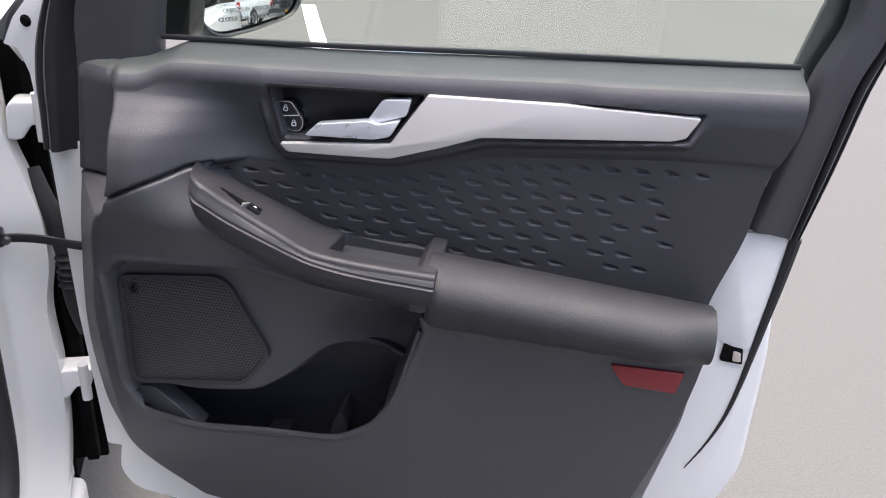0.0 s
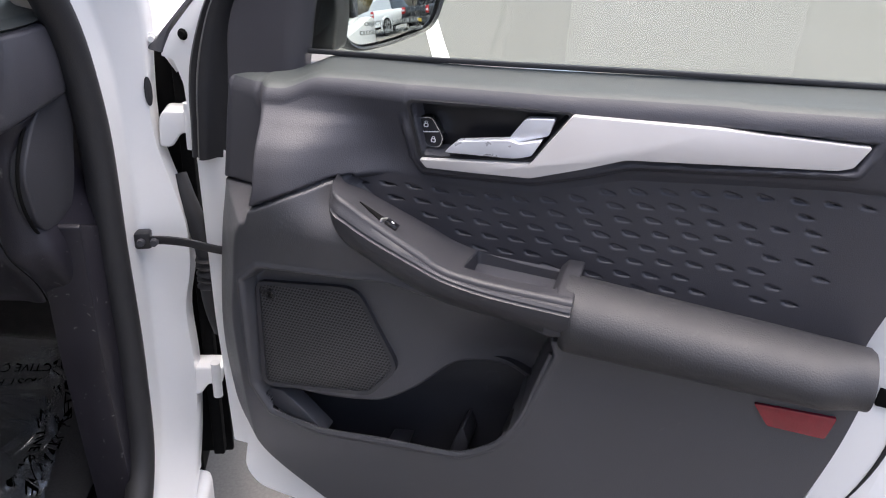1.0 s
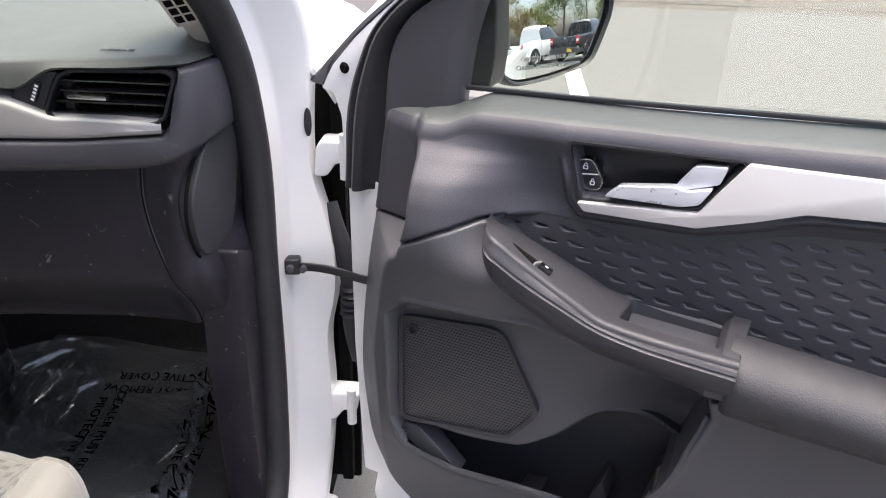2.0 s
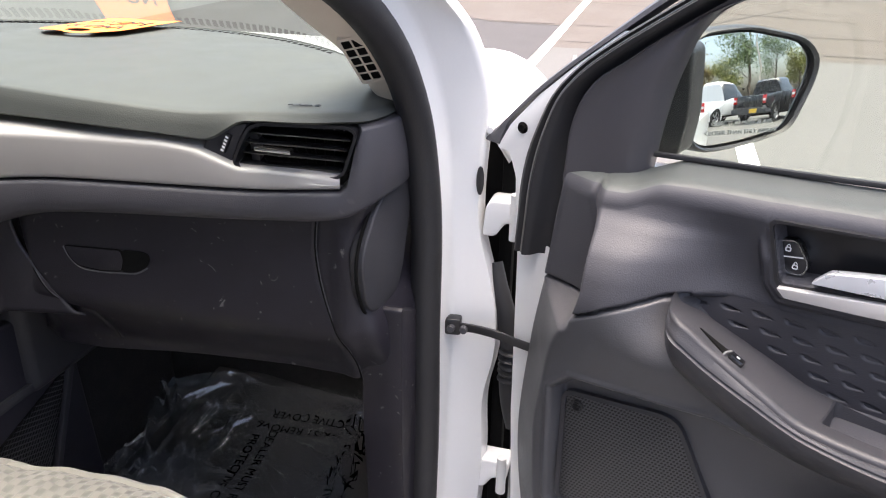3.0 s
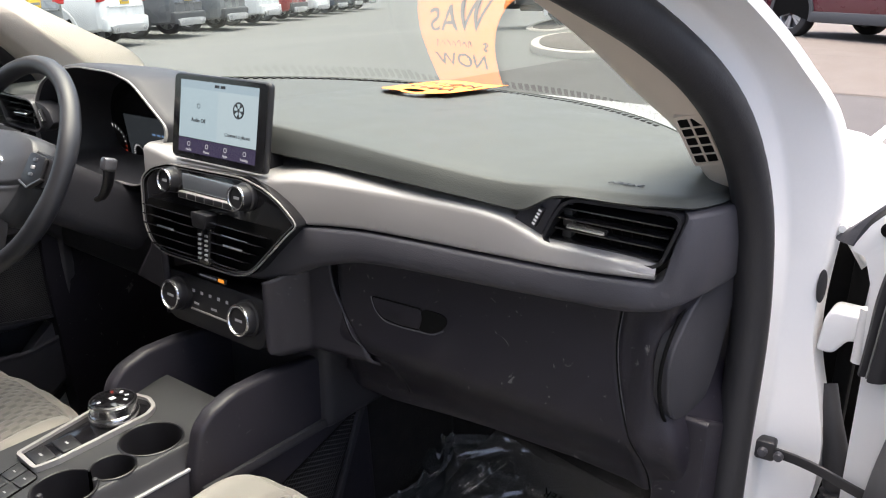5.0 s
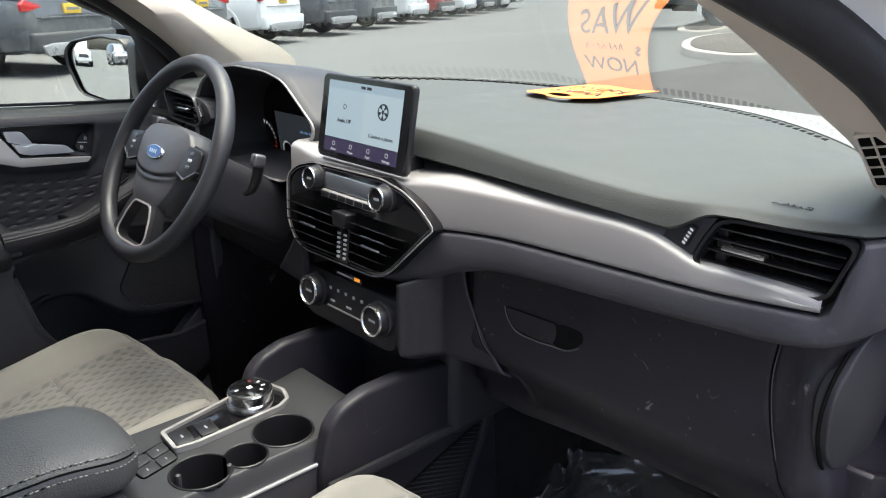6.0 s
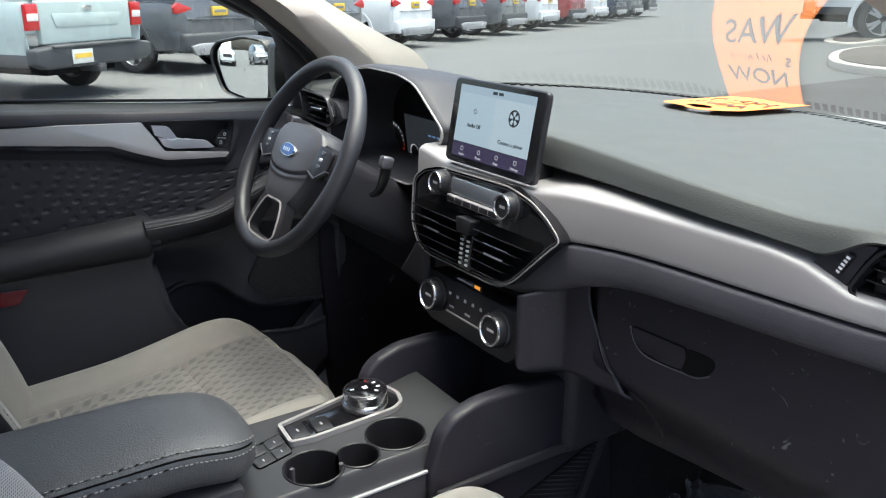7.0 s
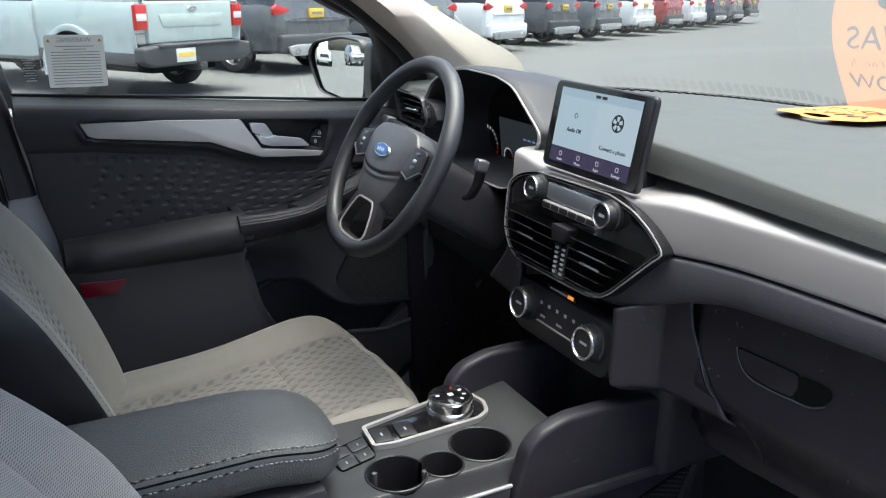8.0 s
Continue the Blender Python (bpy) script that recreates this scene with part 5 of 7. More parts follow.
    knob(d, -.085, .857, 0, .0265, ct, "black temperature knob with a chrome ring")
    knob(d, .085, .857, 0, .0265, ct, "black temperature knob with a chrome ring")
    part("silver_line", prism(rrect(.112, .003, .001), 0, .0025, .0008, ct @ Matrix.Translation((0, .838, 0))), SILVER, d)
    for k in range(6):
        part("symbol", box(-.052 + k * .021 - .003, .866, 0, -.052 + k * .021 + .003, .871, .0006, 0, m=ct), INK_PALE, d)
    for x, w in ((-.044, .012), (.0, .014), (.046, .014)):
        part("symbol", box(x - w / 2, .8465, 0, x + w / 2, .8500, .0006, 0, m=ct), INK_PALE, d)
    part("airbag_lamp", box(-.045, .8955, -.004, .028, .9035, -.001, .0005, m=ct), PIANO, d)
    part("lamp_bar", box(-.038, .8975, -.001, .004, .9005, -.0004, 0, m=ct), INK_PALE, d)
    part("amber_mark", box(.008, .8968, -.001, .022, .9020, -.0004, 0, m=ct), AMBER, d, "amber warning lamp")
    # cheeks from the stack to the footwells
    for s in (1, -1):
        SIDE[0] = s
        prof = []
        for w in np.linspace(0, 1, 24):
            row = []
            for q in np.linspace(0, 1, 30):
                e = min(q / .55, 1)
                z = mix(pad_z(mix(.116, .22, q)) + .004, .788 + .020 * q + .035 * (1 - float(sm(0, .22, q))) ** 2, w)
                x = mix(.116, .172, e) if q < .55 else mix(.172, float(np.interp(z, [.80, .838, .88, .919, .944], [.308, .277, .242, .219, .213])), (q - .55) / .45)
                row.append((x, -.296 + .044 * float(sm(0, 1.15, e)) - .010 * math.sin(min(e * 2.2, 1) * math.pi) + .006 * max(q - .55, 0) + .03 * float(sm(.93, 1, w)), float(z)))
            prof.append(row)
        # lighter than the glovebox: the light on this face is in the colour
        part("stack_cheek", sheet(np.array(prof)), SCUFFED_LIT, d, "scuffed black side panel below the dash in a lit tone", smooth=60, solid=-.004)
    SIDE[0] = 1
    part("core", box(-.14, -.20, .62, .14, .05, 1.0, .02, 3), BLACK, d)


SILVER_GLOSS = mat("glossy_silver_screen", (0.30, 0.33, 0.36), 0.10, metal=0.6, vary=0.05, vary_size=0.05, coat=0.5)


def binnacle(d):
    """Hood, frame and dials in front of the driver."""
    cx = -.365
    arch = [(-.235, 1.00), (-.245, 1.06), (-.235, 1.105), (-.20, 1.150), (-.14, 1.178), (-.06, 1.190), (.05, 1.188), (.11, 1.176), (.165, 1.135), (.205, 1.105), (.165, 1.045), (.125, 1.005), (.09, .99), (-.19, .985)]
    o = rounded(arch, .02, 4)
    n = len(o)
    rows = []
    for y, f, dz in ((-.10, .80, -.01), (-.165, .86, -.006), (-.215, .955, 0), (-.236, .985, .0), (-.240, 1.0, .001), (-.236, 1.02, .002), (-.225, 1.04, .002), (-.18, 1.06, -.004), (-.08, 1.07, -.02), (.06, 1.05, -.06)):
        c = np.array([0, 1.09])
        p = c + (np.array(o) - c) * f
        rows.append(np.stack([p[:, 0] + cx, np.full(n, y), p[:, 1] + dz], 1))
    part("instrument_hood", sheet(np.array(rows), close_v=True), BLACK, d, "black instrument hood", smooth=50)
    c = np.array([0, 1.09])
    m = axes((cx, -.240, 0), (1, 0, 0), (0, 0, 1))
    part("hood_edge", ring((c + (np.array(o) - c) * 1.006).tolist(), (c + (np.array(o) - c) * .986).tolist(), -.004, .003, m), SILVER, d, "thin silver edge of the instrument hood")
    p = (c + (np.array(o) - c) * .83).tolist()
    part("dial_board", prism(p, -.001, .0, 0, axes((cx, -.108 + .12 * 1.09, 0), (1, 0, 0), (0, -.12, 1))), PIANO, d)
    md = axes((cx, -.1085 + .12 * 1.09, 0), (1, 0, 0), (0, -.12, 1))
    for x, z, r in ((-.195, 1.022, .043), (-.115, 1.008, .020)):
        part("dial", lathe([(r, 0), (r, .003), (r * .96, .003), (r * .95, .001), (0, .001)], 40, md @ Matrix.Translation((x, z, 0))), BLACK_SMOOTH, d)
        for k in range(17):
            g = md @ Matrix.Translation((x, z, 0)) @ Matrix.Rotation(radians(-130 + k * 260 / 16), 4, "Z")
            part("dial_tick", box(-.0008, r * .78, .001, .0008, r * (.93 if k % 2 else .97), .0022, 0, m=g), RED_TICK if k < 3 and x < 0 else DIAL_WHITE, d)
    part("dial_screen", box(-.146, .995, .0005, .03, 1.088, .0008, 0, m=md), DIAL_SCREEN, d)
    for k in range(3):
        part("lit_bar", box(-.055 + k * .016, 1.052, .0012, -.045 + k * .016, 1.056, .0018, 0, m=md), DIAL_BLUE, d)


DIAL_WHITE = glow("dial_white", (0.6, 0.62, 0.65), 0.7)
DIAL_SCREEN = glow("dial_screen_grey", (0.10, 0.12, 0.14), 0.22)
DIAL_BLUE = glow("dial_blue", (0.25, 0.45, 0.8), 0.4)
RED_TICK = glow("dial_red", (0.8, 0.06, 0.03), 0.4)

dash = empty("dashboard", None, "black and grey dashboard with silver trim", "dashboard")
dash_top(dash)
dash_lower(dash)
side_vent(dash, 1)
side_vent(dash, -1)
centre_stack(dash)
binnacle(dash)
screen(dash)


# ---- steering wheel ----
def steering_wheel():
    c, tilt, r = Vector((-.37, -.42, 1.047)), radians(29), .179
    up, rt = Vector((0, math.sin(tilt), math.cos(tilt))), Vector((1, 0, 0))
    m = axes(c, rt, up)                                   # z points to the driver
    w = empty("steering_wheel", None, "black leather steering wheel with silver-edged spokes", "steering wheel")
    n = 96
    P = []
    for i in range(n):
        a = 2 * math.pi * i / n
        flat = 1 - .02 * max(0, -math.sin(a)) ** 6
        row = []
        for q in range(14):
            b = 2 * math.pi * q / 14
            fat = 1 + .10 * math.exp(-((abs(math.sin(a)) - .35) / .2) ** 2)
            x = (r * flat + .0150 * fat * math.cos(b))
            row.append(m @ Vector((x * math.cos(a), x * math.sin(a), .0150 * fat * math.sin(b))))
        P.append([tuple(v) for v in row])
    part("rim", sheet(np.array(P), close_u=True, close_v=True), WHEEL_LEATHER, w, "black leather-wrapped rim")
    hub = rounded([(-.092, .030), (-.070, .052), (0, .058), (.070, .052), (.092, .030), (.078, -.02), (.060, -.058), (.042, -.078), (-.042, -.078), (-.060, -.058), (-.078, -.02)], .012, 3)
    hub = [(x * 1.10, y * 1.14) for x, y in hub]
    hub = path3([(x, y, 0) for x, y in hub + hub[:1]], 121)[:-1, :2]
    rows = []
    for f, z in [(.90, -.05), (1.0, -.045), (1.02, -.018), (1.0, -.006), (.975, -.001)] + [(math.cos(g), .002 + .015 * math.sin(g)) for g in np.linspace(.3, 1.54, 40)]:
        row = []
        for x, y in hub:
            px, py = x * f, y * f - .004
            # the groove that divides the cover, and the hollow below it
            line = -.036 + 2.2 * px * px
            dz = -.0045 * math.exp(-((py - line) / .0028) ** 2) - .004 * float(sm(.0, .012, line - py)) if z > -.002 else 0
            row.append(tuple(m @ Vector((px, py, z + dz))))
        rows.append(row)
    part("airbag_cover", sheet(np.array(rows), close_v=True), HUB, w, "black airbag cover with an oval badge", smooth=60)
    part("badge", lathe([(0, .004), (.028, .0035), (.0300, .001), (.0300, -.004)], 32, m @ Matrix.Translation((0, .005, .0165)) @ Matrix.Diagonal((1, .42, 1, 1))), CHROME, w, "oval blue and chrome badge")
    part("badge_field", lathe([(0, .0048), (.0262, .0042), (.0268, .003)], 32, m @ Matrix.Translation((0, .005, .0166)) @ Matrix.Diagonal((1, .40, 1, 1))), BADGE_BLUE, w)
    for k in range(4):
        part("badge_bar", box(-.014 + k * .0075, -.0035, .0040, -.0095 + k * .0075, .0035, .0052, 0, m=m @ Matrix.Translation((0, .005, .0166))), CHROME, w)
    for s in (-1, 1):
        sp = rounded([(s * .070, .040), (s * .166, .030), (s * .168, -.012), (s * .140, -.020), (s * .070, -.020)][::s], .008)
        part("spoke", prism(sp, -.022, .002, .004, m), BLACK_SMOOTH, w)
        bt = rounded([(s * .086, .034), (s * .138, .030), (s * .142, -.006), (s * .112, -.024), (s * .082, -.016)][::s], .008)
        part("button_pad", prism(bt, .002, .009, .003, m), BLACK_SMOOTH, w, "black button pad")
        part("button_trim", prism(rounded([(s * .082, -.0165), (s * .112, -.0250), (s * .143, -.0065), (s * .1425, -.0035), (s * .112, -.0218), (s * .083, -.0140)][::s], .0008), .002, .0100, .0006, m), SILVER_DARK, w)
        for k in range(3):
            part("button", prism(rrect(.012, .006, .002), .009, .011, .001, m @ Matrix.Translation((s * .112, .022 - k * .012, 0))), INK_PALE if k == 1 else SILVER_DARK, w)
    low = rounded([(-.046, -.072), (.046, -.072), (.060, -.100), (.078, -.152), (.050, -.170), (-.050, -.170), (-.078, -.152), (-.060, -.100)], .010)
    hole = rounded([(-.030, -.088), (.030, -.088), (.044, -.112), (.055, -.148), (.036, -.156), (-.036, -.156), (-.055, -.148), (-.044, -.112)], .010)
    part("lower_spoke", ring(low, hole, -.014, .004, m), BLACK_SMOOTH, w, "grey lower spoke with a silver edge")
    part("spoke_edge", ring(inset(hole, -.0045), inset(hole, -.001), .004, .006, m), SILVER, w)
    col = path3([tuple(m @ Vector((0, -.01, -.03))), tuple(m @ Vector((0, -.015, -.12))), tuple(m @ Vector((0, -.02, -.26)))], 12)
    part("column_shroud", sweep(col, rrect(.13, .11, .03), up=tuple(up)), BLACK, w, "black column shroud")
    for pts, lab, size in (([(-.25, -.33, .99), (-.215, -.338, 1.005), (-.185, -.342, 1.04), (-.176, -.344, 1.062)], "wiper stalk", (.017, .022)),
                           ([(-.40, -.36, 1.08), (-.45, -.362, 1.086), (-.50, -.365, 1.086)], "indicator stalk", (.030, .022))):
        st = path3(pts, 16)
        part("stalk", sweep(st, circle(.0075, 10, .010), up=(0, -1, .2), scale=np.linspace(.7, 1.0, 16)), BLACK_SMOOTH, w, "black " + lab)
        part("stalk_end", prism(rrect(*size, .006), -.010, .012, .004, axes(pts[-1], (1, 0, 0), (0, .3, 1))), SILVER_DARK, w)


HUB = mat("grey_black_airbag_skin", (0.060, 0.062, 0.068), 0.40, spec=0.6, grain=0.5, grain_size=0.0012, vary=0.12, vary_size=0.05)
BADGE_BLUE = mat("blue_badge_enamel", (0.03, 0.08, 0.24), 0.2, vary=0.05, vary_size=0.01)
steering_wheel()


# ---- centre console ----
def console():
    c = empty("centre_console", None, "black centre console with cup holders and a rotary shifter", "console")
    nx, ny = 250, 400
    s, v = np.linspace(0, 1, nx)[:, None], np.linspace(0, 1, ny)[None, :]
    X = mix(-.125, .104, s) + 0 * v
    Y = mix(-.72, -.335, v) + 0 * s
    Z = .700 + .012 * sm(-.42, -.335, Y) - .03 * sm(.085, .104, X) - .03 * (1 - sm(-.125, -.106, X))
    V, F = sheet(np.stack([X, Y, Z], -1))
    cups = ((.050, -.596, .0415), (.057, -.530, .030), (.036, -.456, .0445))
    mid = np.array([V[list(f)].mean(0) for f in F])
    hole = np.zeros(len(F), bool)
    for x, y, r in cups:
        hole |= np.hypot(mid[:, 0] - x, mid[:, 1] - y) < r
    F = [f for f, h in zip(F, hole) if not h]
    for k, (x, y, r) in enumerate(cups):
        rim = []
        for g in np.linspace(0, 2 * math.pi, 73):
            p = np.array([x + r * math.cos(g), y + r * math.sin(g)])
            if all(j == k or np.hypot(p[0] - q[0], p[1] - q[1]) > q[2] for j, q in enumerate(cups)):
                rim.append(g)
        rim = np.array(rim)
        cut = np.argmax(np.diff(rim)) if len(rim) < 73 else -1
        if cut >= 0 and np.diff(rim)[cut] > .2:
            rim = np.concatenate([rim[cut + 1:], rim[:cut + 1] + 2 * math.pi])
        prof = ((r + .0028, .6995), (r + .0022, .7014), (r + .0005, .7022), (r - .0010, .7010), (r - .0016, .697), (r - .005, .60), (r * .5, .598), (.001, .598))
        part("cup_holder", sheet(np.array([[(x + q * math.cos(g), y + q * math.sin(g), z) for g in rim] for q, z in prof])), BLACK_SMOOTH, c, "round black cup holder", smooth=40)
        part("cup_tab", box(-.004, -.003, .655, .004, .004, .690, .002, m=Matrix.Translation((x, y, 0)) @ Matrix.Rotation(2.2 + k * .5, 4, "Z") @ Matrix.Translation((0, r - .006, 0))), DARK_GREY, c)
    part("console_top", (V, F), DARK_GREY_SATIN, c, "satin dark grey console top with cup holders", smooth=45)
    part("console_core", box(-.120, -.98, .30, .098, -.33, .54, .01), BLACK, c)
    for x0, x1 in ((-.135, -.121), (.099, .112)):
        part("side_wall", box(x0, -.98, .30, x1, -.33, .672, .005), BLACK, c)
    part("trim_line", box(.109, -.72, .672, .114, -.42, .676, .001), INK_PALE, c)
    # rotary shifter on its silver plate
    plate = rounded([(-.072, -.600), (-.014, -.604), (-.008, -.570), (-.016, -.425), (-.030, -.402), (-.060, -.392), (-.106, -.404), (-.108, -.43)], .008)
    part("shifter_plate", ring(plate, inset(plate, .006), .6985, .7085, None), SILVER, c, "silver-edged shifter plate")
    part("plate_field", prism(inset(plate, .005), .6985, .7035, .001), PIANO, c)
    k = Matrix.Translation((-.058, -.456, .695)) @ Matrix.Diagonal((1, 1, .78, 1))
    part("shifter_base", lathe([(.043, 0), (.043, .006), (.036, .010), (.034, .020)], 40, k), PIANO, c)
    kn = part("shifter_knob", lathe([(.034, .012), (.0370, .014), (.0370, .024), (.0355, .027), (.0335, .028), (.0335, .040), (.0352, .042), (.0352, .047), (.0335, .0495), (.030, .0500), (0, .0500)], 48, k), CHROME, c, "ridged chrome rotary shifter")
    part("knob_face", lathe([(.0312, .0498), (.0300, .0508), (0, .0510)], 40, k), PIANO, kn)
    for j, a in enumerate((150, 110, 70, 30, 260)):
        part("gear_mark", box(-.002, .018, .0510, .002, .024, .0515, 0, m=k @ Matrix.Rotation(radians(a - 90), 4, "Z")), RED_TICK if j == 0 else WHITE_INK, kn)
    part("gear_mark", box(-.004, -.004, .0511, .004, .004, .0516, 0, m=k), WHITE_INK, kn)
    for j, y in enumerate((-.580, -.542)):
        part("console_button", prism(rrect(.040, .028, .003), .703, .7075, .0015, Matrix.Translation((-.040, y, 0)) @ Matrix.Rotation(-.1, 4, "Z")), BLACK_SMOOTH, c)
        part("button_mark", box(-.004, -.0015, .7075, .004, .0015, .7079, 0, m=Matrix.Translation((-.040, y, 0))), INK_PALE, c)
    quad = [(-.056, -.602), (.001, -.604), (.016, -.663), (-.036, -.669)]
    pad = rounded(quad, .009)
    part("button_plate", ring(pad, inset(pad, .0012), .697, .7022), SHADE_BLACK, c)
    q4 = [Vector(p) for p in quad]
    at = lambda u, v: (q4[0] * (1 - u) + q4[1] * u) * (1 - v) + (q4[3] * (1 - u) + q4[2] * u) * v
    for u in (0, 1):
        for v in (0, 1):
            cell = [tuple(at(u * .5 + a, v * .5 + b_)) for a, b_ in ((.03, .03), (.47, .03), (.47, .47), (.03, .47))]
            part("console_button", prism(rounded(cell, .004), .697, .7026, .001), DARK_GREY_SATIN, c)
            mid = at(u * .5 + .25, v * .5 + .25)
            part("button_mark", box(-.003, -.001, .7026, .003, .001, .7029, 0, m=Matrix.Translation((mid.x, mid.y, 0))), INK_PALE, c)
    # raised wings either side of the storage bin
    wing = rounded([(-.452, .36), (-.450, .665), (-.432, .732), (-.410, .753), (-.365, .767), (-.30, .768), (-.20, .757), (-.09, .735), (-.06, .36)], .012)
    for sgn in (1, -1):
        SIDE[0] = sgn
        # wings use the lighter copy too, their side light painted in
        part("console_wing", prism(wing, -.028, .0, .008, axes((.125, 0, 0), (0, 1, 0), (0, 0, 1)), 3), SCUFFED_LIT, c, "scuffed black console wing")
        part("wing_rib", prism(rounded([(-.44, .628), (-.118, .629), (-.106, .638), (-.115, .643), (-.44, .646)], .003), .0, .008, .003, axes((.125, 0, 0), (0, 1, 0), (0, 0, 1))), BLACK, c)
        net = rounded([(-.37, .545), (-.125, .622), (-.112, .618), (-.150, .545), (-.185, .47), (-.37, .44)], .004)
        # flat black plate for the shade behind the net
        part("net_pocket", prism(net, .0, .003, .001, axes((.125, 0, 0), (0, 1, 0), (0, 0, 1))), SHADE_BLACK, c)
        part("net_frame", prism(rounded([(-.112, .635), (-.098, .630), (-.175, .45), (-.187, .455)], .003), .0, .010, .003, axes((.125, 0, 0), (0, 1, 0), (0, 0, 1))), BLACK, c)
        cords = []
        for slope in (1.1, -.35):
            for j in range(46):
                t = np.linspace(-.40, -.10, 61)
                h = .38 + j * .0085 + slope * (t + .25)
                ok = inside(net, t, h) > 0
                if ok.sum() > 3:
                    y0, y1, z0, z1 = t[ok][0], t[ok][-1], h[ok][0], h[ok][-1]
                    cords.append(sweep([(.1272, y0, z0), (.1285, (y0 + y1) / 2, (z0 + z1) / 2), (.1272, y1, z1)], circle(.0010, 5), up=(1, 0, 0)))
        part("net", join(*cords), BLACK, c, "black elastic net of the console pocket", smooth=0)
    SIDE[0] = 1
    part("bin_floor", box(-.10, -.34, .60, .10, -.10, .62, .004), BLACK, c)
    part("bin_mat_edge", box(-.104, -.352, .62, .104, -.340, .705, .004), BLACK, c)
    part("tunnel", box(-.09, -.46, .28, .09, .25, .62, .03, 3), CARPET, c)
    # padded lid
    n = 60
    rows = []
    for a in np.linspace(0, 1, n):
        y = -.668 - .36 * a
        e = math.sqrt(max(1 - max((.16 - a) / .165, 0) ** 2, 0))
        zc = .752 + .016 * sm(0, .35, a)
        sec = []
        for q in range(28):
            b = 2 * math.pi * q / 28
            cx_, cz_ = math.cos(b), math.sin(b)
            sx = math.copysign(abs(cx_) ** .55, cx_)
            sz = math.copysign(abs(cz_) ** .7, cz_)
            sec.append((-.022 + .094 * sx * (.35 + .65 * e), y, zc + (.036 if sz > 0 else .040) * sz * (.25 + .75 * e)))
        rows.append(sec)
    lid = part("console_lid", sheet(np.array(rows), close_v=True, caps=True), LID_LEATHER, c, "padded grey-black leather lid with grey stitching", smooth=60)
    R = np.array(rows)
    for j in (1, 3):
        for i in range(72):
            k = min(int((.02 + .9 * i / 72) * (n - 1)), n - 2)
            p, q = Vector(R[k, j]), Vector(R[k + 1, j])
            part("stitch", box(-.0018, -.0006, -.0006, .0018, .0006, .0010, 0, m=axes(p + Vector((.0014, 0, .0010)), (q - p).normalized(), (0, 0, 1))), PALE_THREAD, lid)
    part("lid_seam", sweep(R[2:-2, 2] + np.array([.0002, 0, .0002]), circle(.0013, 6)), SHADE_BLACK, lid)
    part("bin_box", box(-.115, -1.05, .30, .075, -.70, .725, .012), BLACK, c)


DARK_GREY_SATIN = mat("satin_dark_grey", (0.035, 0.036, 0.038), 0.42, grain=0.15, grain_size=0.001, vary=0.12, vary_size=0.06)
console()


